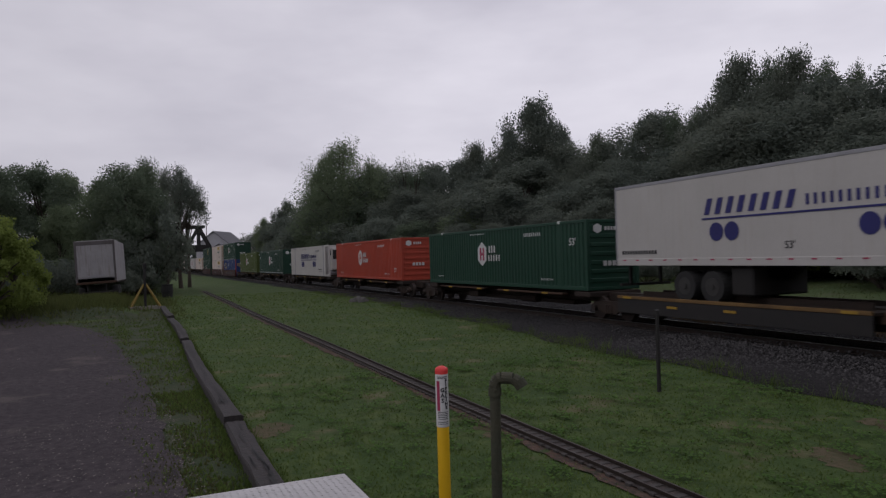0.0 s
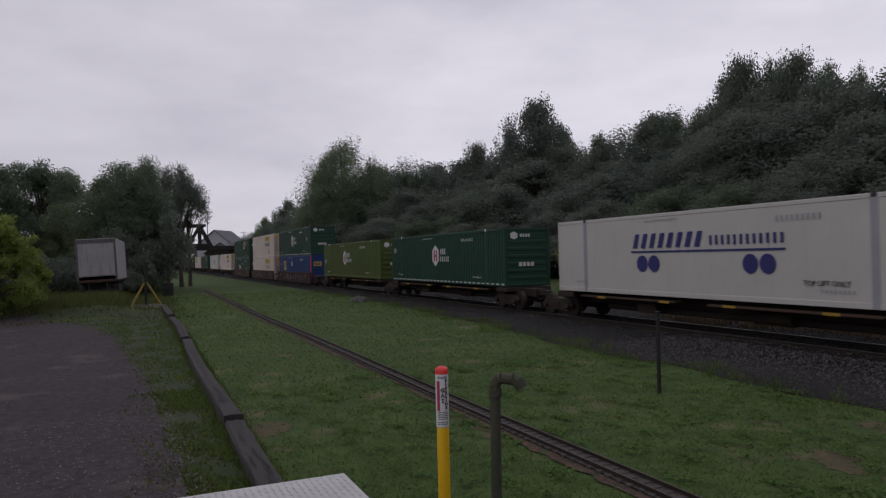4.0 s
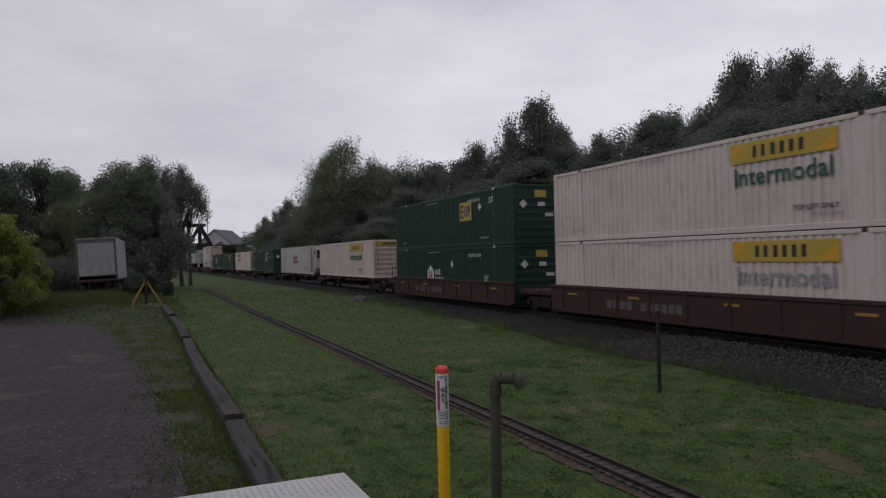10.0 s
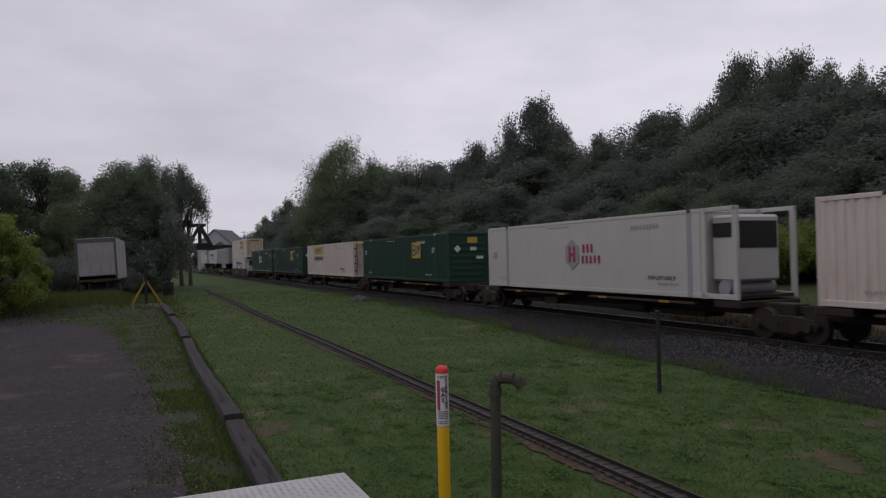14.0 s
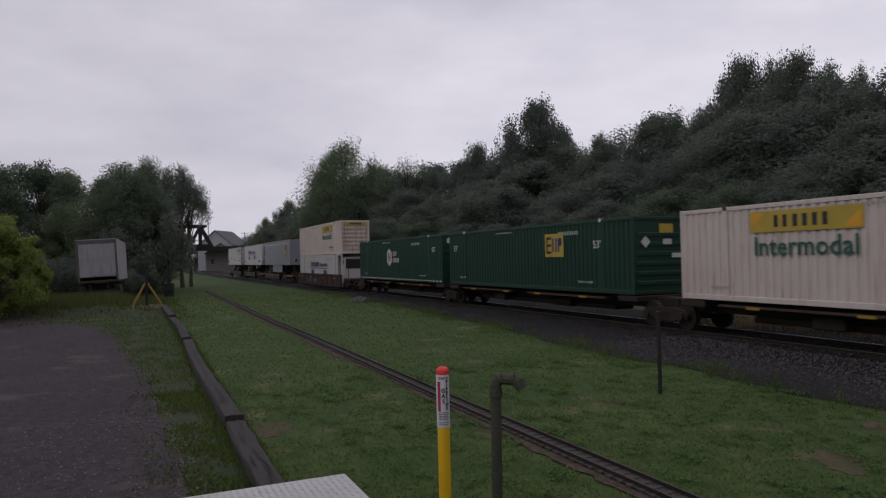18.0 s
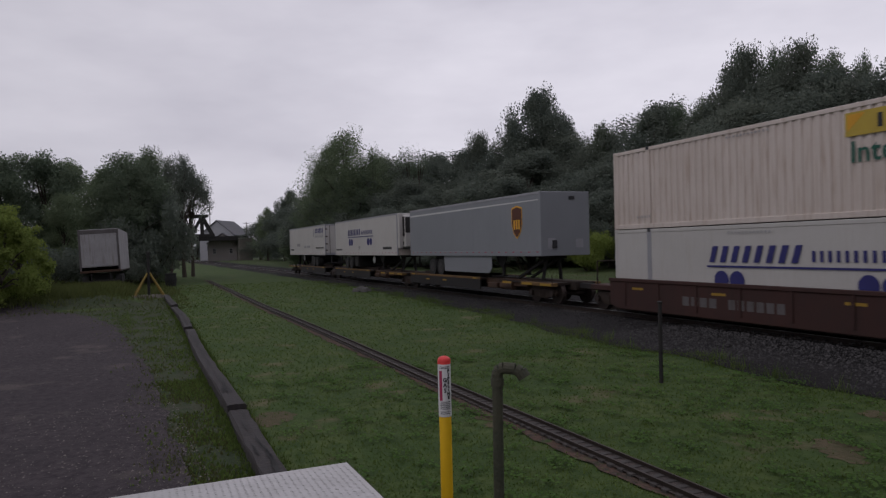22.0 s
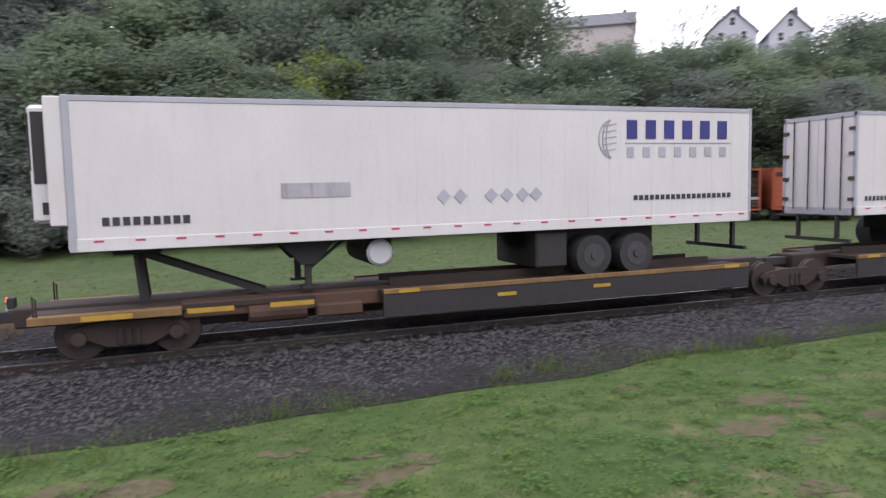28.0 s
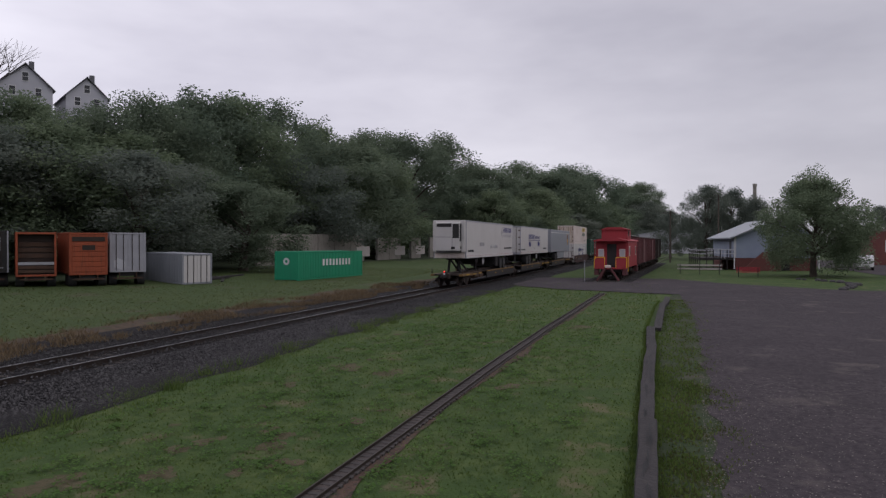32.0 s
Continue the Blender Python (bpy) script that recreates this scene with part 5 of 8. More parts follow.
SPINE_Z, LOW_Z, UP_Z = 1.11, 0.24, 3.15
ga = ["green", "green container with a white six-sided emblem"]
TRAIN = [  # offset of the left end from the last trailer's, and what stands there
    (355.57, "T", lambda: trailer("white", "white road trailer with dark blue bars riding a spine car", 1, [alliance_marks(-3.5, 3.75)])),
    (337.58, "C", lambda: container("green", ga[1], [hub(), fifty(7.1), small("whitemark"), end_hex])),
    (316.61, "C", lambda: container("orange", "orange-red shipping container with a white six-sided emblem", [hub(mark="orange"), fifty(6.9, 0.7), small("whitemark"), end_hex])),
    (297.83, "C", lambda: container("white", "white refrigerated container with dark blue bars and discs", [lambda b: logo_alliance(b, -3.1, 1.7), small("greymark")], ends=("plain", "doors"), smooth_side=True, reefer=True)),
    (277.0, "C", lambda: container("green", ga[1] + " and pale foot dashes", [hub(-0.4), fifty(-7.3), small("whitemark"), end_hex], dash=True)),
    (258.27, "C", lambda: container("olive", "olive-green shipping container with a white six-sided emblem", [hub(), fifty(-7.3, 1.3), small("whitemark"), end_hex])),
    (236.78, "W", lambda: (container("blue", "blue shipping container with a yellow sign panel, in a well car", [lambda b: logo_emp(b, -4.75, 1.8), fifty(-6.9, 1.9), small("whitemark"), end_emp, orange_posts, repaint]),
                           container("green", "green container with pale dashes, stacked on a blue one", [hub(-0.4), fifty(6.6, 1.6), small("whitemark"), end_hex], dash=True))),
    (216.97, "W", lambda: (container("cream", "cream container with a yellow sign panel, in a well car", [lambda b: logo_jb(b, 3.65, dim=True), small("greymark"), end_jb]),
                           container("cream", "rust-stained cream container stacked on another", [lambda b: logo_jb(b, 3.65), small("greymark"), end_jb]))),
    (197.31, "W", lambda: (container("dgreen", "dark green container with a low white emblem in a well car", [hub(-2.1, 1.25, base=True), fifty(5.2, 1.2), placard(1.0, 1.95), small("whitemark"), end_placard]),
                           container("dgreen", "dark green container with a yellow sign panel, stacked on top", [lambda b: logo_emp(b, 2.9, 1.9), placard(4.6, 2.05), fifty(5.9, 2.3), small("whitemark"), end_placard]))),
    (176.03, "C", lambda: container("cream", "cream container with a yellow sign panel on a spine car", [lambda b: logo_jb(b, 3.75), small("greymark"), end_jb, placard(0.9, 2.3), placard(0.9, 0.55)])),
    (157.1, "C", lambda: container("white", "clean white refrigerated container with a red and grey emblem", [hub(-0.6, 1.5, back="greymark", mark="redmark", text="redmark"), small("greymark"), fifty(-7.3, 1.5, "greymark")], ends=("plain", "doors"), smooth_side=True, reefer=True)),
    (136.04, "C", lambda: container("dgreen", "dark green container with a yellow sign panel on a spine car", [lambda b: logo_emp(b, 3.1, 1.95), fifty(5.9, 1.9), fifty(-7.3, 1.9), small("whitemark"), end_placard])),
    (117.13, "C", lambda: container("cream", "cream container with rusty doors and a yellow sign panel", [lambda b: logo_jb(b, -3.3), small("greymark"), end_jb, placard(-0.6, 2.3), placard(-0.6, 0.55)], ends=("doors", "ribs"))),
    (98.55, "C", lambda: container("dgreen", "dark green container with a square yellow sign panel", [lambda b: logo_emp(b, 2.85, 1.95), fifty(5.9, 1.9), fifty(-7.2, 2.0), small("whitemark"), end_placard])),
    (81.28, "C", lambda: container("green", ga[1] + " and pale dashes", [hub(), fifty(6.9), small("whitemark"), end_hex], dash=True)),
    (59.76, "W", lambda: (container("white", "white refrigerated container with dark blue bars, in a well car", [lambda b: logo_alliance(b, -3.2, 1.75), small("greymark")], ends=("plain", "doors"), smooth_side=True, reefer=True),
                          container("cream", "rust-streaked cream container stacked on a white one", [lambda b: logo_jb(b, 3.4), small("greymark"), end_jb]))),
    (38.39, "T", lambda: trailer("grey", "grey road trailer with a brown shield emblem", 1, [shield], doors=False, skirt=True)),
    (19.76, "T", lambda: trailer("white", "white refrigerated trailer with dark blue bars and rusty doors", 1, [alliance_marks(-4.0, 3.75)], reefer=True)),
    (0.0, "N", lambda: trailer("white", "white refrigerated trailer with blue and grey bars, last on the train", -1, [wheels_marks], reefer=True)),
]


def build_train():
    for i, (off, kind, make) in enumerate(TRAIN):
        mid = off + LC / 2
        gap_l = off - TRAIN[i + 1][0] - LC if i + 1 < len(TRAIN) else 9.0
        gap_r = TRAIN[i - 1][0] - off - LC if i else 3.0
        trucks = [-LC / 2 - gap_l / 2] if gap_l < 4.2 else [-LC / 2 + (0.9 if kind in "TN" else -0.6)]
        if gap_r >= 4.2:
            trucks.append(LC / 2 + (0.6 if kind == "W" else -0.4))
        if kind == "W":
            car = well_car(trucks, [graffiti] if i == 6 else [])
            low, up = make()
            MOVERS.append((car, mid, RAIL_Z))
            MOVERS.append((low, mid, RAIL_Z + LOW_Z))
            MOVERS.append((up, mid, RAIL_Z + UP_Z))
        elif kind == "C":
            MOVERS.append((spine_car(trucks), mid, RAIL_Z))
            MOVERS.append((make(), mid, RAIL_Z + SPINE_Z))
        else:
            MOVERS.append((spine_car(trucks, True, -1 if kind == "N" else 1), mid, RAIL_Z))
            MOVERS.append((make(), mid, RAIL_Z))
    last = MOVERS[-2][0]
    s = Shape()
    for y in (-1.2, 1.2):
        s.tube((-LC / 2 - 0.7, y, 0.95), (-LC / 2 - 0.7, y, 1.35), 0.02, n=6)
    part("end_stanchion", s, M["rustblack"], last)
    lamp = part("marker_lamp", Shape().box(-LC / 2 - 1.35, -LC / 2 - 1.2, -0.12, 0.12, 1.0, 1.22, 0.02), M["black"], last)
    part("lamp_lens", Shape().box(-LC / 2 - 1.37, -LC / 2 - 1.35, -0.05, 0.05, 1.12, 1.22, 0.01), M["redglow"], lamp, "lit red lens")
    part("reflector", Shape().box(-LC / 2 - 1.365, -LC / 2 - 1.35, -0.06, 0.06, 0.80, 1.06), M["whitemark"], last)


TIMETABLE = [(0.0, -377.2), (24.5, -48.1), (26.5, -20.9), (28.5, 6.2), (32.0, 53.6)]


def place(t):
    for (t0, s0), (t1, s1) in zip(TIMETABLE, TIMETABLE[1:]):
        if t <= t1:
            return s0 + (s1 - s0) * (t - t0) / (t1 - t0)


def motions():
    for ob, mid, z in MOVERS:
        rows = []
        for k in range(33):
            x = place(float(k)) + mid
            rows.append((float(k), pose(x, track_y(x), z, 0, 0, track_turn(x))))
        walk(ob, rows)


build_train()


# ---- trees ----
def leaf_cloud(rng, centres, radii, count, size, squash=0.9, ragged=8):
    """Leaf sprays on small twig clumps that sit round each limb's end, with gaps between and a few shoots standing out."""
    c = np.repeat(np.array(centres), ragged, 0)
    r0 = np.repeat(np.array(radii), ragged)
    m = len(c)
    d = rng.normal(size=(m, 3))
    d /= np.linalg.norm(d, axis=1)[:, None]
    out = np.where(rng.random(m) < 0.16, 1.0 + 0.3 * rng.random(m), 0.3 + 0.65 * rng.random(m))
    c = c + d * (r0 * out)[:, None] * np.array((1, 1, squash))
    r = r0 * np.where(out > 1, 0.18 + 0.16 * rng.random(m), 0.38 + 0.32 * rng.random(m))
    pick = rng.choice(m, count, p=r ** 1.9 / (r ** 1.9).sum())
    d = rng.normal(size=(count, 3))
    d /= np.linalg.norm(d, axis=1)[:, None]
    rad = r[pick] * (0.25 + 0.85 * rng.random(count) ** 0.7)
    p = c[pick] + d * rad[:, None]
    u = rng.normal(size=(count, 3))
    u /= np.linalg.norm(u, axis=1)[:, None]
    w = np.cross(u, d + 0.6 * rng.normal(size=(count, 3)))
    w /= np.linalg.norm(w, axis=1)[:, None] + 1e-9
    s = size * (0.5 + 0.9 * rng.random(count))[:, None]
    v = np.stack([p - u * s * 0.5, p + w * s * 0.36 + u * s * 0.05, p + u * s * 0.55, p - w * s * 0.36 + u * s * 0.05], 1).reshape(-1, 3)
    f = np.arange(count * 4).reshape(-1, 4)
    return v, f


def quick_mesh(name, v, f, material, smooth_=False):
    me = bpy.data.meshes.new(name)
    me.vertices.add(len(v))
    me.vertices.foreach_set("co", np.asarray(v, dtype=np.float32).ravel())
    k = f.shape[1]
    me.loops.add(f.size)
    me.loops.foreach_set("vertex_index", f.ravel().astype(np.int32))
    me.polygons.add(len(f))
    me.polygons.foreach_set("loop_start", np.arange(0, f.size, k, dtype=np.int32))
    me.update(calc_edges=True)
    me.materials.append(material)
    return me


def tree_kind(seed, height, spread, clear, leaves, size, material, airy=1.0, clumps=26, peak=0.0):
    """Trunk and crown meshes of one kind of broadleaf tree."""
    rng = np.random.default_rng(seed)
    s = Shape()
    p, r = Vector((0, 0, -0.4)), height * 0.022 + 0.06
    top = Vector((rng.normal() * 0.4, rng.normal() * 0.4, height * 0.72))
    knots = [p.lerp(top, k / 5) + Vector((rng.normal() * 0.12, rng.normal() * 0.12, 0)) * (k > 0) for k in range(6)]
    for k in range(5):
        s.tube(knots[k], knots[k + 1], r * (1 - 0.16 * k) * (1.25 if k == 0 else 1), r * (1 - 0.16 * (k + 1)), 8, False)
    centres, radii = [], []
    for i in range(clumps):
        a = 2.4 * i + rng.normal() * 0.35
        lev = clear + (1 - clear) * ((i + 0.5) / clumps) ** 0.9
        wide = math.sin(math.pi * min(1, (lev - clear) / (1 - clear) * 0.86 + 0.16)) ** 0.7
        wide *= 1 - peak * ((lev - clear) / (1 - clear)) ** 1.2
        dist = spread * wide * (0.3 + 0.75 * rng.random() ** 0.5)
        c = Vector((math.cos(a) * dist, math.sin(a) * dist, height * (lev * 0.93)))
        if i % 2 == 0:
            base = knots[0].lerp(top, max(0.3, min(0.95, lev * 0.95 - 0.12)))
            mid = base.lerp(c, 0.55) + Vector((0, 0, 0.04 * height))
            s.tube(base, mid, r * 0.34, r * 0.2, 5, False)
            s.tube(mid, c, r * 0.2, r * 0.07, 5, False)
        centres.append(c)
        radii.append(height * (0.09 + 0.075 * rng.random()) * airy)
    centres.append(Vector((0, 0, height * 0.87)))
    radii.append(height * 0.11)
    v, f = leaf_cloud(rng, centres, radii, leaves, size)
    v[:, 2] *= height / v[:, 2].max()
    trunk = s.mesh("trunk")
    trunk.materials.append(M["bark"])
    return trunk, quick_mesh("crown", v, f, material), height


def bush_kind(seed, height, spread, leaves, size, material):
    rng = np.random.default_rng(seed)
    s, centres, radii = Shape(), [], []
    for i in range(12):
        a, d = 2.4 * i, spread * (0.2 + 0.75 * rng.random())
        c = Vector((math.cos(a) * d, math.sin(a) * d, height * (0.3 + 0.55 * rng.random() * (1 - 0.4 * d / spread))))
        s.tube((0.1 * math.cos(a), 0.1 * math.sin(a), -0.2), c, 0.05, 0.015, 5, False)
        centres.append(c)
        radii.append(height * (0.22 + 0.12 * rng.random()))
    v, f = leaf_cloud(rng, centres, radii, leaves, size)
    v[:, 2] *= height / v[:, 2].max()
    v[:, 2] = np.maximum(v[:, 2], 0.02)
    trunk = s.mesh("stem")
    trunk.materials.append(M["bark"])
    return trunk, quick_mesh("crown", v, f, material), height


KINDS = {
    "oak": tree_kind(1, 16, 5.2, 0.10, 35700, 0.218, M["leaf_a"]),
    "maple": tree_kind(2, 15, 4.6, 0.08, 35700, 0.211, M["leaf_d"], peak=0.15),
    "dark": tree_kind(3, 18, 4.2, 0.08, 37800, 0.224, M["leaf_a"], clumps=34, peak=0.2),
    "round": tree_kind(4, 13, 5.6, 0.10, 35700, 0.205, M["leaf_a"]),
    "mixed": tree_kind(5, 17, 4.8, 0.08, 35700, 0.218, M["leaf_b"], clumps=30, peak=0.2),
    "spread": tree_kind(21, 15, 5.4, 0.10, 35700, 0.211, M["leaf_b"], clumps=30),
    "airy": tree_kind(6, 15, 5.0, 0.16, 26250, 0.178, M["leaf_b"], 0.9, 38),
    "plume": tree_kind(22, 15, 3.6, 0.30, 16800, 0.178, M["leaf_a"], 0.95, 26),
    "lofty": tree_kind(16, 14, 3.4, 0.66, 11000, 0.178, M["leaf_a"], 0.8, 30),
    "pale": tree_kind(7, 10, 4.4, 0.10, 25200, 0.178, M["leaf_c"]),
    "poplar": tree_kind(23, 16, 5.2, 0.12, 35700, 0.172, M["leaf_d"], 1.0, 44),
    "thin": tree_kind(8, 14, 3.6, 0.35, 4620, 0.185, M["leaf_b"], 0.7, 34),
    "near": tree_kind(9, 11.4, 5.5, 0.15, 58800, 0.178, M["leaf_d"], 1.05, 60, peak=0.2),
    "bush": bush_kind(10, 4.0, 3.2, 18900, 0.145, M["leaf_a"]),
    "sprout": tree_kind(18, 5, 1.9, 0.05, 18900, 0.132, M["leaf_c"], 1.0, 22),
    "lightbush": bush_kind(11, 4.0, 3.0, 21000, 0.132, M["leaf_c"]),
}
TREE_LABELS = {"oak": "broad dark green deciduous tree on the wooded slope", "maple": "green deciduous tree in full summer leaf", "dark": "tall dense dark green tree of the wood",
               "round": "wide round-crowned dark green tree", "mixed": "tall mid-green tree of the hillside wood", "airy": "open-crowned tree with sky between its leaves",
               "spread": "broad-crowned mid-green tree of the wood", "plume": "dark feathery tree standing over the ridge", "poplar": "open grey-green poplar with a ragged crown",
               "lofty": "slender tree with a high open crown",
               "pale": "yellowish green young tree at the wood's edge", "thin": "half-bare tree with sparse leaves and thin twigs", "near": "lone leafy shade tree on a grassy island",
               "bush": "dense dark green shrub at the wood's edge", "lightbush": "bright yellow-green leafy shrub", "sprout": "bushy yellow-green sapling at the lot's end"}


def plant(kind, x, y, height, wide=1.0, turn=None, name="tree"):
    trunk, crown, h = KINDS[kind]
    k = height / h
    ob = thing("shrub" if "bush" in kind else name, TREE_LABELS[kind], "shrub" if "bush" in kind else "tree", "shrubs" if "bush" in kind else "trees")
    ob.matrix_basis = pose(x, y, land(x, y), 0, 0, random.uniform(0, 360) if turn is None else turn)
    for nm, me in (("trunk" if "bush" not in kind else "stem", trunk), ("crown", crown)):
        p = new(nm, me)
        p.parent = ob
        p.scale = (k * wide, k * wide, k)
    return ob


SKYLINE = [(171.2, 1.5), (169.8, 2.5), (167.4, 3.3), (164.2, 5.4), (160.2, 7.0), (157.4, 6.9), (155.1, 7.3), (151.9, 7.6), (148.7, 8.2), (145.5, 8.8), (142.4, 9.2), (139.4, 9.9), (135.7, 10.8), (133.6, 11.8),
           (129.5, 12.0), (126.6, 12.0), (123.6, 12.2), (122.0, 12.9), (118.5, 14.2),
           (114.4, 15.0), (110.5, 16.5), (105.5, 15.0), (101.4, 17.5), (95.0, 18.5), (85.0, 18.5), (75.0, 18.0), (66.0, 17.5), (61.0, 16.8), (59.2, 13.0), (57.8, 10.4), (55.5, 10.6), (52.0, 11.0), (49.5, 10.8), (47.0, 10.4), (45.6, 10.0), (44.3, 10.2), (42.9, 10.4), (41.1, 10.0), (40.2, 10.0), (39.3, 11.6), (37.0, 11.7), (35.8, 11.0), (33.0, 11.2), (29.6, 11.8), (27.0, 10.9), (26.2, 10.1), (22.6, 10.4), (20.4, 9.1), (19.0, 8.5), (17.2, 8.5),
           (14.4, 8.2), (12.6, 7.5), (11.5, 6.3), (9.9, 6.3), (6.3, 6.6), (3.6, 6.2), (1.8, 5.5), (1.2, 4.8), (-1.2, 4.4), (-2.0, 3.5), (-2.9, 2.2), (-3.6, 1.4)]
# trees that stand out of the ridge: bearing, distance, height of the top in degrees, width in metres, kind
STANDING = [(164.2, 128, 10.1, 20.0, "poplar"), (165.3, 131, 9.2, 13, "poplar"), (166.1, 134, 7.4, 12, "poplar"), (162.0, 130, 8.6, 12, "poplar"), (163.6, 126, 7.0, 14, "airy"), (159.4, 128, 8.7, 7.5, "thin"), (158.1, 126, 8.4, 6.5, "thin"), (168.4, 185, 5.0, 12.5, "round"), (170.3, 200, 3.5, 8.5, "maple"),
            (153.3, 122, 9.4, 10.5, "oak"), (148.7, 112, 12.7, 15.5, "oak"), (150.6, 112, 10.6, 9.0, "round"), (146.4, 111, 10.7, 9.0, "round"), (143.7, 100, 9.8, 5.5, "airy"), (140.4, 96, 10.5, 8.0, "airy"), (137.8, 92, 10.9, 7.5, "airy"), (136.2, 90, 11.2, 6.5, "airy"),
            (133.2, 86, 14.6, 10.5, "oak"), (131.3, 86, 14.3, 8.0, "airy"), (134.4, 86, 12.8, 6.0, "round"), (129.5, 83, 14.5, 9.5, "oak"), (127.5, 81, 13.4, 7.0, "airy"), (125.6, 79, 13.0, 5.5, "airy")]
FAR = [(171.2, 230), (169, 200), (166, 150), (160, 135), (155, 125), (150, 115), (145, 105), (135, 88), (125, 77), (110, 68), (90, 64), (70, 68), (55, 78), (40, 94), (30, 115), (20, 155), (12, 205), (5, 270), (1.6, 320), (1.0, 450), (-3.6, 480)]


def wall_line(x):
    """Where the retaining wall runs at the foot of the slope."""
    return 47.5 - 7.5 * (x - 84) / 72


def table(rows, a):
    for (a0, v0), (a1, v1) in zip(rows, rows[1:]):
        if a >= a1:
            return v0 + (v1 - v0) * (a0 - a) / (a0 - a1)
    return rows[-1][1]


def wood():
    """The wooded slope beyond the line: rows of trees, each row lower than the one behind it."""
    random.seed(11)
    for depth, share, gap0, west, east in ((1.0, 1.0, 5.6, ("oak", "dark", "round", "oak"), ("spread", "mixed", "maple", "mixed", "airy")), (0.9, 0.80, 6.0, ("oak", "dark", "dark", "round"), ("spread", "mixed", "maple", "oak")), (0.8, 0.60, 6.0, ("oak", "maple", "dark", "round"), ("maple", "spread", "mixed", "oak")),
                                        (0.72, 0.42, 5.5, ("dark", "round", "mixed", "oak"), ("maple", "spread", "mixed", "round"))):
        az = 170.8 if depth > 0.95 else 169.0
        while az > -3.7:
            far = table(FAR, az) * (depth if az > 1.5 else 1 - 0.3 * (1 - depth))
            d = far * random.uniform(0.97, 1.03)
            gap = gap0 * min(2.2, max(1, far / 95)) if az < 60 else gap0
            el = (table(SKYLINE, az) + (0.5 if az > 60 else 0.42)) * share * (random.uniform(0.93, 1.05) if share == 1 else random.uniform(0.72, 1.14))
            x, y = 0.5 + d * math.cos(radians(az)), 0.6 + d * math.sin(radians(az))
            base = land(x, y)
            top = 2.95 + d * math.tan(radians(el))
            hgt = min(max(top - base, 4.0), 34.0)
            # kind by bearing; the leaf colours carry some of the wood's shade and haze
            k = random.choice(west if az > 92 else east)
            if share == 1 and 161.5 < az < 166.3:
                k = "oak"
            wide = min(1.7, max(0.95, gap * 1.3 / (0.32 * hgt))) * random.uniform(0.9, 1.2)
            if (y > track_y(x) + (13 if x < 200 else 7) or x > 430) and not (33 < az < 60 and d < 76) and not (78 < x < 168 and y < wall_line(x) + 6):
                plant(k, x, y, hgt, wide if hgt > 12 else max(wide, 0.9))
            az -= math.degrees(gap * random.uniform(0.8, 1.2) / d)
    az = 168.0
    while az > -2:
        d = table(FAR, az) * random.uniform(0.60, 0.68)
        x, y = 0.5 + d * math.cos(radians(az)), 0.6 + d * math.sin(radians(az))
        if y > track_y(x) + 11 and not (20 < x < 95 and y < 48) and not 12 < az < 31 and not (31 < az < 62 and d < 72):
            plant(random.choice(("bush", "bush", "bush", "lightbush")), x, y, random.uniform(2.2, 5.2), random.uniform(0.9, 1.3))
        az -= math.degrees(5.2 * random.uniform(0.8, 1.3) / d)
    az = 166.0
    while az > 2:
        d = table(FAR, az) * random.uniform(0.69, 0.74)
        x, y = 0.5 + d * math.cos(radians(az)), 0.6 + d * math.sin(radians(az))
        if y > track_y(x) + 12 and not (25 < x < 90 and y < 46) and not 12 < az < 31 and not (31 < az < 62 and d < 72):
            plant("bush", x, y, random.uniform(3.5, 6.0), random.uniform(1.0, 1.4))
        az -= math.degrees(4.6 * random.uniform(0.8, 1.3) / d)
    for az, d, el, wide, k in STANDING:
        x, y = 0.5 + d * math.cos(radians(az)), 0.6 + d * math.sin(radians(az))
        hgt = 2.75 + d * math.tan(radians(el)) - land(x, y)
        trunk, crown, h0 = KINDS[k]
        own = 2 * max(abs(v.co.x) for v in crown.vertices) * 0.86 * hgt / h0
        plant(k, x, y, hgt, wide / own)
    # woods beyond the bridge
    for az, d, el in ((177.6, 285, 1.5), (176.6, 290, 1.2), (175.4, 300, 1.1), (174.4, 305, 0.95), (173.3, 310, 0.9), (172.3, 300, 1.0), (171.5, 290, 1.2)):
        x, y = d * math.cos(radians(az)), d * math.sin(radians(az))
        plant("round", x, y, 2.75 + d * math.tan(radians(el)) - land(x, y), 1.7)
    # lighter trees before the slope
    for az, d, hh, k in ((104, 52, 9.5, "pale"), (96, 50, 11, "maple"), (84, 50, 12.5, "maple"), (76, 52, 13, "pale"), (58, 66, 9.0, "maple"), (48, 80, 9.5, "pale"), (37, 90, 10.5, "pale"), (112, 54, 8, "pale")):
        x, y = 0.5 + d * math.cos(radians(az)), 0.6 + d * math.sin(radians(az))
        plant(k, x, y, hh)
    # trees about the far end of the lot
    for az, d, el, k in ((188.5, 78, 7.3, "spread"), (185.8, 80, 7.6, "spread"), (184.0, 82, 7.0, "maple"), (181.6, 72, 6.6, "maple"), (180.3, 70, 7.7, "mixed"), (178.9, 72, 8.2, "mixed"), (176.3, 84, 7.8, "lofty"), (177.3, 82, 7.6, "lofty"), (175.7, 86, 6.6, "lofty"), (178.9, 76, 7.4, "mixed"), (178.9, 70, 5.0, "bush"),
                         (191, 74, 6.5, "maple"), (194, 70, 6.4, "mixed"), (180.9, 70, 4.6, "spread"), (179.2, 78, 5.2, "spread"), (184.4, 74, 4.6, "maple")):
        x, y = d * math.cos(radians(az)), d * math.sin(radians(az))
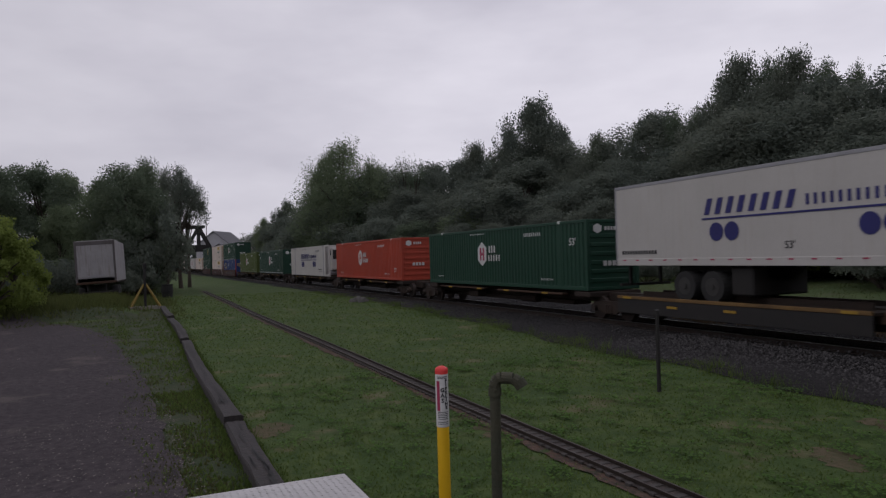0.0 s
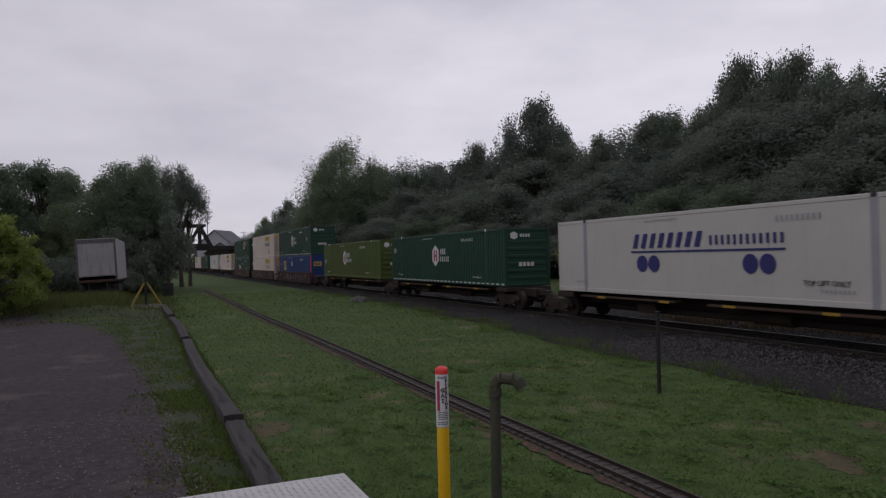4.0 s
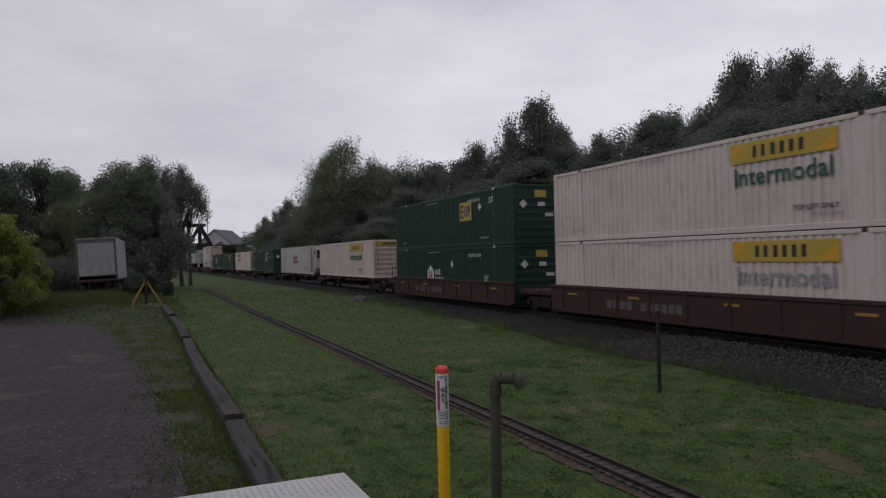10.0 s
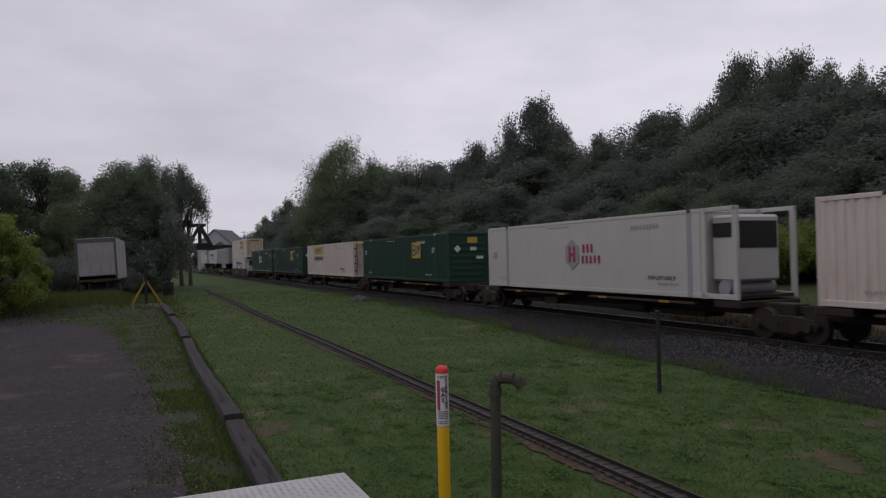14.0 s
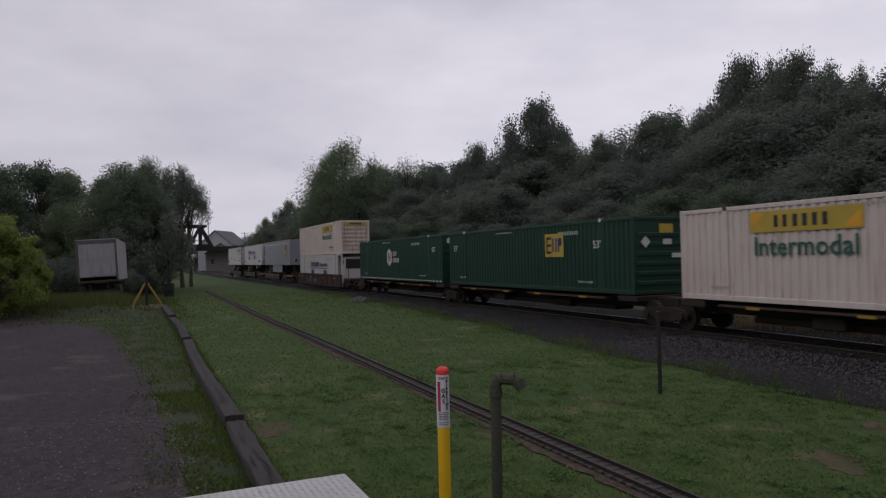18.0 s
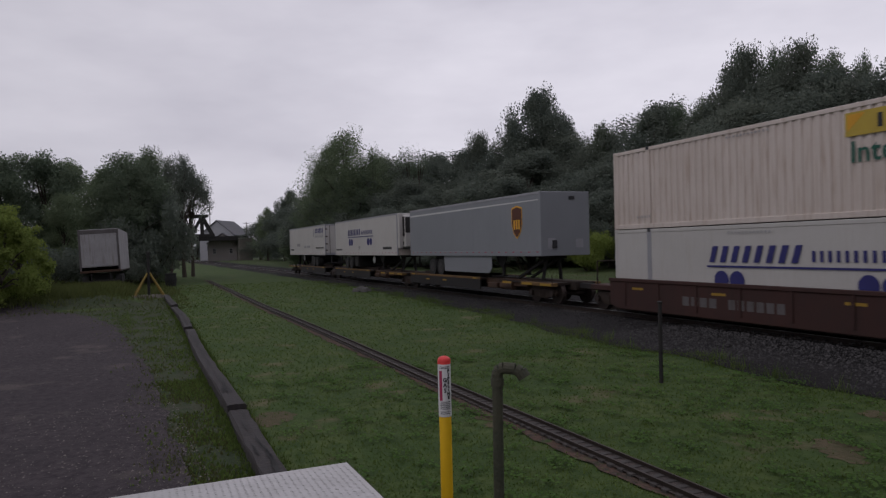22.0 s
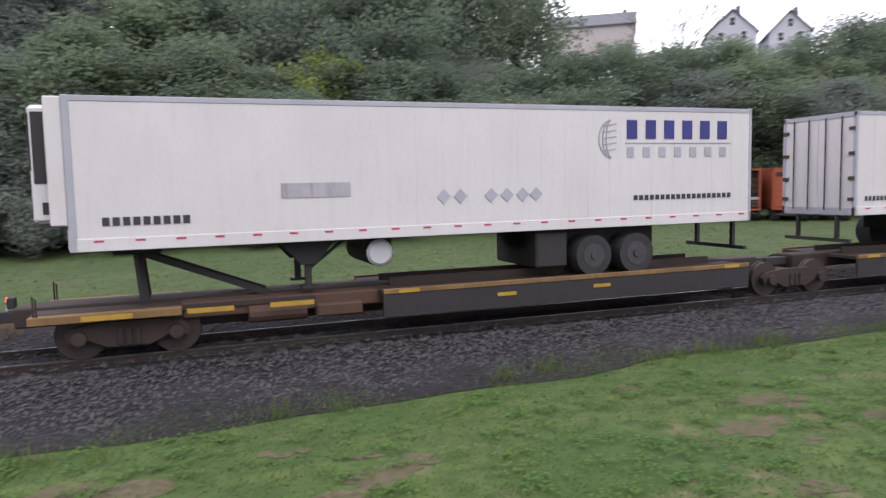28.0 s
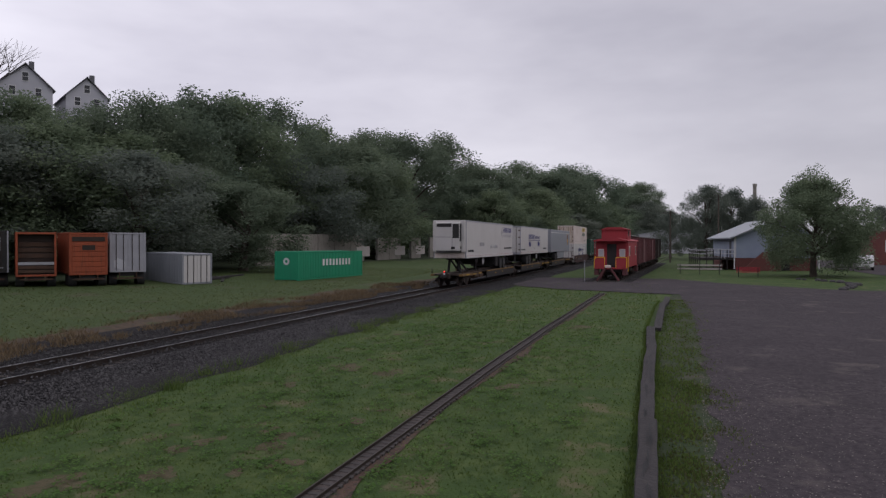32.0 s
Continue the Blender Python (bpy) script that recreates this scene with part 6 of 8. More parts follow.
        plant(k, x, y, 2.75 + d * math.tan(radians(el)) - land(x, y), 0.62 if 175 < az < 180 else 1.0)
    for az, d, hh, k in ((188.5, 42, 5.2, "sprout"), (187.2, 45, 4.0, "sprout"), (190.6, 42, 4.4, "sprout"), (185.6, 56, 3.6, "bush"), (180.2, 66, 3.4, "bush"), (178.4, 84, 3.4, "bush"), (191.5, 44, 4.2, "sprout"),
                         (193, 40, 3.0, "sprout"), (180.6, 62, 2.0, "bush")):
        plant(k, d * math.cos(radians(az)), d * math.sin(radians(az)), hh)
    # right-hand side
    plant("near", 79.5, -17.5, 11.6, 1.0, 40)
    for x, y, hh, k in ((150, -15, 15.5, "oak"), (154, -20, 15, "round"), (149, -24, 13, "dark"), (165, -9, 11, "oak"), (200, -52, 12, "round"), (215, -66, 14, "oak"), (190, -80, 12, "dark"), (240, -30, 13, "oak"), (260, -20, 12, "round"), (300, -25, 14, "oak"), (320, -45, 14, "dark"), (330, -70, 15, "oak")):
        plant(k, x, y, hh)


wood()


# ---- things at the far end of the lot ----
def boards_trailer():
    c = thing("box_trailer", "old white box trailer with a peeling rear door", "trailer")
    w, L, z0, z1 = 1.22, 9.0, 1.26, 4.02
    for out in (-1, 1):
        part("side_wall", Shape().box(0.05, L, *sorted((out * w, out * (w - 0.05))), z0, z1, 0.01), M["oldwhite"], c)
        part("rear_post", Shape().box(0, 0.12, *sorted((out * w, out * (w - 0.12))), z0 - 0.05, z1 + 0.02, 0.015), M["graffiti"], c)
    part("front_wall", Shape().box(L - 0.05, L, -w, w, z0, z1), M["oldwhite"], c)
    part("roof", Shape().box(0, L, -w, w, z1 - 0.03, z1 + 0.02, 0.01), M["oldwhite"], c)
    part("floor", Shape().box(0.02, L, -w, w, z0 - 0.08, z0), M["rustblack"], c)
    part("rear_header", Shape().box(-0.01, 0.1, -w + 0.12, w - 0.12, z1 - 0.28, z1 - 0.02, 0.01), M["graffiti"], c)
    d = part("rear_door", Shape().box(0.02, 0.06, -w + 0.13, w - 0.13, z0 + 0.28, z1 - 0.30), M["oldwhite"], c)
    for k in range(6):
        part("door_panel", Shape().box(0.005, 0.03, -w + 0.15, w - 0.15, z0 + 0.32 + k * 0.36, z0 + 0.688 + k * 0.36, 0.004), M["oldwhite"], d)
    part("rear_sill", Shape().box(-0.05, 0.15, -w, w, z0 - 0.1, z0 + 0.05, 0.015), M["rust"], c, "rusty sill")
    s = Shape()
    for q in run(-0.5, 5, 0.16, 0.06):
        s.box(-0.004, 0.02, *q, z0 + 0.36, z0 + 0.46)
    tagged(part("lettering_block", s, M["greymark"], d), kind="stuff")
    for x in (1.3, 2.5):
        for out in (-1, 1):
            part("wheel", Shape().tube((x, out * 0.8, 0.48), (x, out * 1.22, 0.48), 0.48, n=20), M["tyre"], c)
    part("axle_frame", Shape().box(0.8, 3.0, -0.5, 0.5, 0.6, 1.08), M["black"], c)
    part("bumper", Shape().box(-0.04, 0.06, -1.1, 1.1, 0.55, 0.66).box(-0.02, 0.05, -0.6, -0.52, 0.6, 1.1).box(-0.02, 0.05, 0.52, 0.6, 0.6, 1.1), M["black"], c)
    c.matrix_basis = pose(-52.0, -1.82, land(-54, -2.0), -2.6, 0.4, 176.6)


boards_trailer()


def track_stop():
    c = thing("sign_stand", "yellow A-shaped frame with a dark post on a base", "frame")
    for sy in (-1, 1):
        part("base_beam", Shape().beam((sy * 0.55, -0.95, 0.09), (sy * 0.55, 0.95, 0.09), 0.2, 0.2), M["concrete"], c)
        part("leg", Shape().beam((-0.5, sy * 0.85, 0.12), (0, 0.06 * sy, 1.55), 0.09, 0.09), M["dullyellow"], c)
        part("leg", Shape().beam((0.5, sy * 0.85, 0.12), (0, 0.06 * sy, 1.55), 0.09, 0.09), M["dullyellow"], c)
        part("cross_beam", Shape().beam((-0.6, sy * 0.85, 0.1), (0.6, sy * 0.85, 0.1), 0.1, 0.12), M["yellow"], c)
    part("post", Shape().tube((0, 0, 0.1), (0, 0, 2.55), 0.085, n=10), M["black"], c)
    part("post_head", Shape().box(-0.1, 0.1, -0.1, 0.1, 2.5, 2.85, 0.03), M["black"], c)
    c.matrix_basis = pose(-47.2, 0.95, land(-47, 1), 0, 0, 4)


track_stop()
b = thing("trash_barrel", "black plastic trash barrel standing on the lawn", "barrel", m=pose(-62.5, 2.95, land(-62.5, 3)))
part("barrel_body", Shape().tube((0, 0, 0), (0, 0, 0.55), 0.40, 0.46, 18).tube((0, 0, 0.55), (0, 0, 1.05), 0.46, 0.42, 18), M["tyre"], b)
part("rim", Shape().tube((0, 0, 1.02), (0, 0, 1.09), 0.46, n=18), M["tyre"], b)
part("hoop", Shape().tube((0, 0, 0.52), (0, 0, 0.58), 0.475, n=18), M["tyre"], b)


def truss_bridge():
    c = thing("truss_bridge", "black riveted steel truss bridge over the tracks", "bridge")
    x, y0, y1, zb, zt = -225.0, -22.0, 23.0, 7.5, 13.6
    n = 14
    for xo in (-3.0, 3.0):
        for z in (zb + 0.3, zt):
            part("chord", Shape().beam((x + xo, y0 + (1.6 if z == zt else 0), z), (x + xo, y1 - (1.6 if z == zt else 0), z), 0.9, 0.8), M["black"], c)
        for i in range(n + 1):
            y = y0 + (y1 - y0) * i / n
            ya = y0 + (y1 - y0) * (i + 1) / n
            if 0 < i < n:
                part("upright", Shape().beam((x + xo, y, zb), (x + xo, y, zt), 0.55, 0.55, (1, 0, 0)), M["black"], c)
            if i < n:
                za, zb2 = (zb, zt) if i == 0 else ((zt, zb) if i == n - 1 or i % 2 else (zb, zt))
                part("diagonal", Shape().beam((x + xo, y, za), (x + xo, ya, zb2), 0.6, 0.5, (1, 0, 0)), M["black"], c)
    part("deck", Shape().box(x - 3.2, x + 3.2, y0 - 14, y1 + 10, zb - 1.3, zb), M["black"], c)
    for y in (y0 - 12, y1 + 9):
        part("abutment", Shape().box(x - 4, x + 4, y - 2.0, y + 2.0, land(x, y) - 0.5, zb - 0.62, 0.05), M["concrete"], c)
    part("pier", Shape().box(x - 3.5, x + 3.5, 6.0, 8.2, land(x, 7) - 0.5, zb - 0.62, 0.05), M["concrete"], c)


truss_bridge()


def gable_house(name, label, x, y, turn, w, d, eave, ridge, wall, roof_m, windows=(), chimney=None, base=None):
    """A house with a gable roof: w along its own x, d along y, ridge along y."""
    c = thing(name, label, "house", "houses")
    z0 = -1.5
    part("wall", Shape().prism([(-w / 2, z0), (w / 2, z0), (w / 2, eave), (0, ridge - 0.15), (-w / 2, eave)], 1, -d / 2, d / 2), M[wall], c)
    for sx in (-1, 1):
        sl = (ridge - eave) / (w / 2)
        part("roof_slope", Shape().prism([(0, ridge), (sx * (w / 2 + 0.4), eave - 0.4 * sl), (sx * (w / 2 + 0.4), eave - 0.4 * sl + 0.18), (0, ridge + 0.2)], 1, -d / 2 - 0.4, d / 2 + 0.4), M[roof_m], c)
    for wx, wz in windows:
        f = part("window", Shape().box(wx - 0.55, wx + 0.55, -d / 2 - 0.05, -d / 2 + 0.02, wz - 0.85, wz + 0.85, 0.01), M["whitemark"], c)
        for k in (-1, 1):
            part("pane", Shape().box(wx - 0.45, wx + 0.45, -d / 2 - 0.065, -d / 2 - 0.045, wz + k * 0.38 - 0.34, wz + k * 0.38 + 0.34), M["glass"], f)
    if chimney:
        part("chimney", Shape().box(chimney - 0.4, chimney + 0.4, -d / 2 + 1.5, -d / 2 + 2.3, ridge - 1.5, ridge + 0.9, 0.03), M["roof"], c)
    c.matrix_basis = pose(x, y, land(x, y) if base is None else base, 0, 0, turn)
    return c


gable_house("house", "grey-roofed house beyond the bridge", -252, 29.8, 60, 12, 14, 8.5, 13.2, "housewhite", "roof", [(-3, 4), (3, 4)])
gable_house("house", "low grey-roofed shed beside the bridge", -235, 28, 75, 9, 16, 5.5, 8.5, "housebeige", "roof", [(-2.5, 3), (2.5, 3)])


def pole(x, y, h, arms=1, label="wooden utility pole with crossarms"):
    c = thing("utility_pole", label, "pole", "utility poles")
    part("pole_shaft", Shape().tube((0, 0, -0.3), (0, 0, h), 0.17, 0.11, 10), M["bark"], c)
    for k in range(arms):
        arm = part("crossarm", Shape().box(-0.06, 0.06, -1.2, 1.2, h - 0.5 - 0.9 * k, h - 0.38 - 0.9 * k), M["bark"], c)
        for yy in (-1.1, -0.5, 0.5, 1.1):
            part("insulator", Shape().tube((0, yy, h - 0.38 - 0.9 * k), (0, yy, h - 0.2 - 0.9 * k), 0.05, n=6), M["glass"], arm)
    c.matrix_basis = pose(x, y, land(x, y), 0, 0, 10)


pole(-240, 23.6, 17.6, 1)
pole(-250, 36.5, 12.8, 1)
pole(-262, 40, 11.5, 1)
pole(128.5, -6.7, 9.0, 1, "dark wooden utility pole with one crossarm")
pole(131, -14.8, 11.7, 0, "tall bare wooden pole behind the freight house")
pole(96, -24, 8.0, 1, "wooden pole beside the parked cars")


# ---- near the camera ----
def diamond_deck():
    c = thing("loading_platform", "steel platform with a worn diamond-plate deck", "platform")
    x0, x1, y0, y1, z = -4.99, 1.2, -2.6, 1.40, 1.2
    deck = part("deck_plate", Shape().box(x0, x1, y0, y1, z - 0.012, z, 0.003), M["plate"], c)
    s = Shape()
    for i in range(34):
        for j in range(60):
            x, y = x0 + 0.04 + i * 0.045, y1 - 0.04 - j * 0.045
            a = radians(45 if (i + j) % 2 else -45)
            ux, uy = math.cos(a), math.sin(a)
            s.add([(x - ux * 0.017, y - uy * 0.017, z + 0.0005), (x + uy * 0.005, y - ux * 0.005, z + 0.003), (x + ux * 0.017, y + uy * 0.017, z + 0.0005), (x - uy * 0.005, y + ux * 0.005, z + 0.003)], [(0, 1, 2, 3)])
    tagged(part("tread_lug", s, M["plate"], deck), kind="stuff")
    part("edge_angle", Shape().box(x0 - 0.004, x0 + 0.006, y0, y1, z - 0.1, z - 0.002), M["rustblack"], c)
    part("edge_angle", Shape().box(x0, x1, y1 - 0.006, y1 + 0.004, z - 0.1, z - 0.002), M["rustblack"], c)
    for x in (x0 + 0.15, x1 - 0.15):
        for y in (y0 + 0.15, y1 - 0.15):
            part("leg", Shape().box(x - 0.05, x + 0.05, y - 0.05, y + 0.05, -0.1, z - 0.012), M["rustblack"], c)


diamond_deck()

pm = thing("pipeline_marker", "yellow gas pipeline marker post with a red cap", "marker post", m=pose(-4.60, 2.02, 0, 0.5, 1.0, 0))
part("post", Shape().tube((0, 0, -0.1), (0, 0, 1.60), 0.043, n=20), M["postyellow"], pm)
sl = part("label_sleeve", Shape().tube((0, 0, 1.555), (0, 0, 1.925), 0.046, n=24), M["whitemark"], pm, "white printed label sleeve")
cap = Shape().tube((0, 0, 1.925), (0, 0, 1.95), 0.046, n=20)
for k in range(4):
    a, b_ = radians(22.5 * k), radians(22.5 * (k + 1))
    cap.tube((0, 0, 1.95 + 0.03 * math.sin(a)), (0, 0, 1.95 + 0.03 * math.sin(b_)), 0.046 * math.cos(a), 0.046 * math.cos(b_) + 1e-4, 20, False)
part("cap", cap, M["capred"], pm, "domed red cap")
FACE = math.atan2(-2.02, 4.60)


def on_sleeve(words, size, material, turn, z, spin=0):
    me = text_mesh(words, size, 0.0012)
    me.materials.append(M[material])
    ob = new("lettering", me)
    ob.parent = sl
    a = FACE + radians(turn)
    ob.matrix_basis = Matrix.Translation((0.0465 * math.cos(a), 0.0465 * math.sin(a), z)) @ Matrix.Rotation(a + math.pi / 2, 4, "Z") @ Matrix.Rotation(radians(spin), 4, "Y")


for k, ch in enumerate("GAS"):
    on_sleeve(ch, 0.040, "darkmark", 4, 1.815 - 0.037 * k)
for k, ch in enumerate("PIPELINE"):
    on_sleeve(ch, 0.031, "darkmark", 37, 1.878 - 0.0265 * k)
red = Shape()
for k in range(6):
    a0, a1 = FACE + radians(-50 + 5 * k), FACE + radians(-50 + 5 * (k + 1))
    r = 0.0468
    red.add([(r * math.cos(a0), r * math.sin(a0), 1.67), (r * math.cos(a1), r * math.sin(a1), 1.67), (r * math.cos(a1), r * math.sin(a1), 1.88), (r * math.cos(a0), r * math.sin(a0), 1.88)], [(0, 1, 2, 3)])
part("warning_panel", red, M["redmark"], sl, "dark red warning panel")
fine = Shape()
for z in (1.575, 1.588, 1.61, 1.622, 1.634, 1.646, 1.658, 1.895, 1.905):
    for k in range(8):
        a0, a1 = FACE + radians(-42 + 12 * k), FACE + radians(-42 + 12 * k + 9)
        r = 0.0467
        fine.add([(r * math.cos(a0), r * math.sin(a0), z), (r * math.cos(a1), r * math.sin(a1), z), (r * math.cos(a1), r * math.sin(a1), z + 0.006), (r * math.cos(a0), r * math.sin(a0), z + 0.006)], [(0, 1, 2, 3)])
tagged(part("fine_print", fine, M["darkmark"], sl), kind="stuff")

vp = thing("vent_pipe", "old dark green vent pipe with a hooked top", "pipe", m=pose(-4.02, 2.12, 0, 0.4, 1.6, 0))
part("pipe_shaft", Shape().tube((0, 0, -0.1), (0, 0, 1.90), 0.034, n=14), M["pipe"], vp)
el = Shape()
pts = [(0, 0, 1.88)] + [(0.045 * (1 - math.cos(a)) * 0.64, 0.045 * (1 - math.cos(a)) * 0.77, 1.93 + 0.045 * math.sin(a)) for a in (0, 0.5, 1.0, 1.57)] + [(0.075, 0.09, 1.972), (0.095, 0.114, 1.955)]
for p, q in zip(pts, pts[1:]):
    el.tube(p, q, 0.037, n=12)
part("elbow", el, M["pipe"], vp)
part("collar", Shape().tube((0, 0, 1.86), (0, 0, 1.91), 0.042, n=14), M["pipe"], vp)
part("spout", Shape().tube((0.095, 0.114, 1.962), (0.112, 0.134, 1.92), 0.042, 0.042, 12), M["pipe"], vp)

bp_ = thing("signal_post", "thin black steel post in the grass", "post", m=pose(-10.92, 9.42, land(-10.92, 9.42)))
part("post_shaft", Shape().box(-0.03, 0.03, -0.03, 0.03, -0.2, 1.55, 0.006), M["black"], bp_)
part("post_cap", Shape().box(-0.04, 0.04, -0.04, 0.04, 1.55, 1.60, 0.01), M["black"], bp_)


# ---- the caboose and the cars behind it ----
YARD = -6.0


def yard(x, y=0.0):
    """A place x metres along the yard track from the caboose's near end, y metres to its left."""
    a = radians(YARD)
    return 66.0 + math.cos(a) * x - math.sin(a) * y, 2.33 + math.sin(a) * x + math.cos(a) * y


def caboose():
    c = thing("caboose", "bright red wooden caboose with yellow handrails and cupola", "caboose")
    w = 1.42
    body = part("body", Shape().box(1.1, 10.2, -w, w, 1.05, 3.45, 0.03), M["caboose"], c)
    for out in (-1, 1):
        for i in range(18):
            x = 1.15 + i * 0.5
            part("side_board", Shape().box(x, x + 0.48, *sorted((out * w, out * (w + 0.015))), 1.1, 3.4), M["caboose"], body)
        for x in (2.6, 8.6):
            f = part("window", Shape().box(x - 0.42, x + 0.42, *sorted((out * (w + 0.015), out * (w + 0.05))), 2.1, 3.0, 0.01), M["cream"], body)
            part("pane", Shape().box(x - 0.32, x + 0.32, *sorted((out * (w + 0.05), out * (w + 0.056))), 2.2, 2.9), M["glass"], f)
    for y in (-0.95, 0.95):
        f = part("window", Shape().box(1.04, 1.1, y - 0.26, y + 0.26, 2.05, 2.75, 0.01), M["cream"], body)
        part("pane", Shape().box(1.03, 1.045, y - 0.2, y + 0.2, 2.12, 2.68), M["housewhite"], f)
    # solid black panel: the darkness within the doorway is put into its colour
    part("end_door", Shape().box(1.03, 1.1, -0.42, 0.42, 1.1, 3.2, 0.01), M["black"], body, "black panel for the unlit inside of the doorway")
    part("roof", Shape().prism([(-w - 0.12, 3.45), (w + 0.12, 3.45), (w + 0.05, 3.55), (0.6, 3.75), (-0.6, 3.75), (-w - 0.05, 3.55)], 0, 0.0, 11.3), M["caboose"], c)
    cu = part("cupola", Shape().box(3.2, 6.2, -1.2, 1.2, 3.6, 4.55, 0.03), M["caboose"], c)
    part("cupola_roof", Shape().prism([(-1.35, 4.55), (1.35, 4.55), (0.6, 4.78), (-0.6, 4.78)], 0, 3.0, 6.4), M["caboose"], cu)
    for out in (-1, 1):
        part("pane", Shape().box(3.6, 4.5, *sorted((out * 1.2, out * 1.21)), 3.95, 4.4), M["glass"], cu)
    for x0, x1 in ((0.0, 1.1), (10.2, 11.3)):
        part("end_platform", Shape().box(x0, x1, -w, w, 0.95, 1.07, 0.01), M["caboose"], c)
        for out in (-1, 1):
            part("step", Shape().box(x0 + 0.15, x1 - 0.15, *sorted((out * 1.05, out * (w + 0.02))), 0.4, 0.95, 0.02), M["wine"], c)
    for out in (-1, 1):
        s = Shape()
        s.box(0.0, 0.03, *sorted((out * 0.45, out * 1.4)), 1.07, 1.85)
        part("end_panel", s, M["caboose"], c)
        s = Shape()
        for p, q in (((0.02, 1.42, 1.05), (0.02, 1.42, 2.0)), ((0.02, 1.42, 2.0), (0.02, 0.5, 2.0)), ((0.02, 0.5, 2.0), (0.02, 0.5, 1.05)), ((1.05, 1.46, 0.7), (1.05, 1.46, 2.1))):
            s.tube((p[0], out * p[1], p[2]), (q[0], out * q[1], q[2]), 0.028, n=8)
        part("handrail", s, M["postyellow"], c, "yellow curved handrail")
        part("roof_post", Shape().tube((0.05, out * 1.38, 1.05), (0.05, out * 1.38, 3.48), 0.03, n=8), M["caboose"], c)
    part("underframe", Shape().box(0.4, 10.9, -0.9, 0.9, 0.7, 0.96), M["black"], c)
    for x in (2.2, 9.0):
        truck(x, c)
    x, y = yard(0)
    c.matrix_basis = pose(x, y, 0.10, 0, 0, YARD)


def boxcar(x, label, paint):
    c = thing("boxcar", label, "rail car", "stored rail cars")
    w, L = 1.45, 12.6
    body = part("body", Shape().box(0, L, -w, w, 1.05, 3.9, 0.03), M[paint], c)
    for out in (-1, 1):
        for i in range(16):
            xx = 0.3 + i * 0.8
            part("side_rib", Shape().box(xx, xx + 0.07, *sorted((out * w, out * (w + 0.04))), 1.1, 3.85), M[paint], body)
        part("sliding_door", Shape().box(5.0, 7.5, *sorted((out * w, out * (w + 0.07))), 1.1, 3.7, 0.01), M[paint], body)
    part("roof", Shape().prism([(-w - 0.08, 3.88), (w + 0.08, 3.88), (0, 4.15)], 0, -0.05, L + 0.05), M["rustblack"], c)
    part("underframe", Shape().box(0.2, L - 0.2, -1.0, 1.0, 0.75, 1.05), M["black"], c)
    for k in (1.8, L - 1.8):
        truck(k, c)
    px, py = yard(x)
    c.matrix_basis = pose(px, py, 0.10, 0, 0, YARD)


caboose()
boxcar(12.6, "dark wine-red boxcar coupled behind the caboose", "wine")
boxcar(26.4, "weathered dark red boxcar on the yard track", "wine")
boxcar(40.2, "dim rusty boxcar at the back of the yard", "rustblack")

yt = thing("yard_track", "rusty yard rails on dark ties under the caboose", "railway track")
yt["kind"] = "structure"
for off in (-0.76, 0.76):
    part("rail", Shape().beam((*yard(-2.5, off), 0.05), (*yard(130, off), 0.05), 0.08, 0.12), M["rail"], yt)
for k in range(90):
    p, q = yard(-2.4 + k * 0.6, -1.25), yard(-2.4 + k * 0.6, 1.25)
    part("tie", Shape().beam((*p, -0.01), (*q, -0.01), 0.22, 0.12), M["tie"], yt)
s = Shape()
vs = [(*yard(x, y), 0.045) for x in (-3.5, 60) for y in (-2.1, 2.1)]
solo("yard_bed", s.add(vs, [(0, 2, 3, 1)]), M["ballast"], "dark cinder bed under the caboose", kind="structure")

ws = thing("wheel_stop", "red-painted A-shaped wheel stop at the track's end", "wheel stop", m=pose(*yard(-1.6), 0.1, 0, 0, YARD))
for out in (-1, 1):
    part("stop_leg", Shape().beam((0, out * 0.95, 0), (0, out * 0.12, 1.25), 0.16, 0.2, (1, 0, 0)), M["wine"], ws)
    part("stop_brace", Shape().beam((0.9, out * 0.76, 0.05), (0.05, out * 0.2, 1.1), 0.1, 0.12), M["wine"], ws)
part("stop_head", Shape().box(-0.12, 0.12, -0.25, 0.25, 1.12, 1.35, 0.03), M["cream"], ws)
sp = thing("sign_post", "thin pale post beside the wheel stop", "post", m=pose(*yard(-2.4, 1.9), 0.0))
part("post_shaft", Shape().tube((0, 0, -0.1), (0, 0, 1.9), 0.03, n=8), M["greymark"], sp)


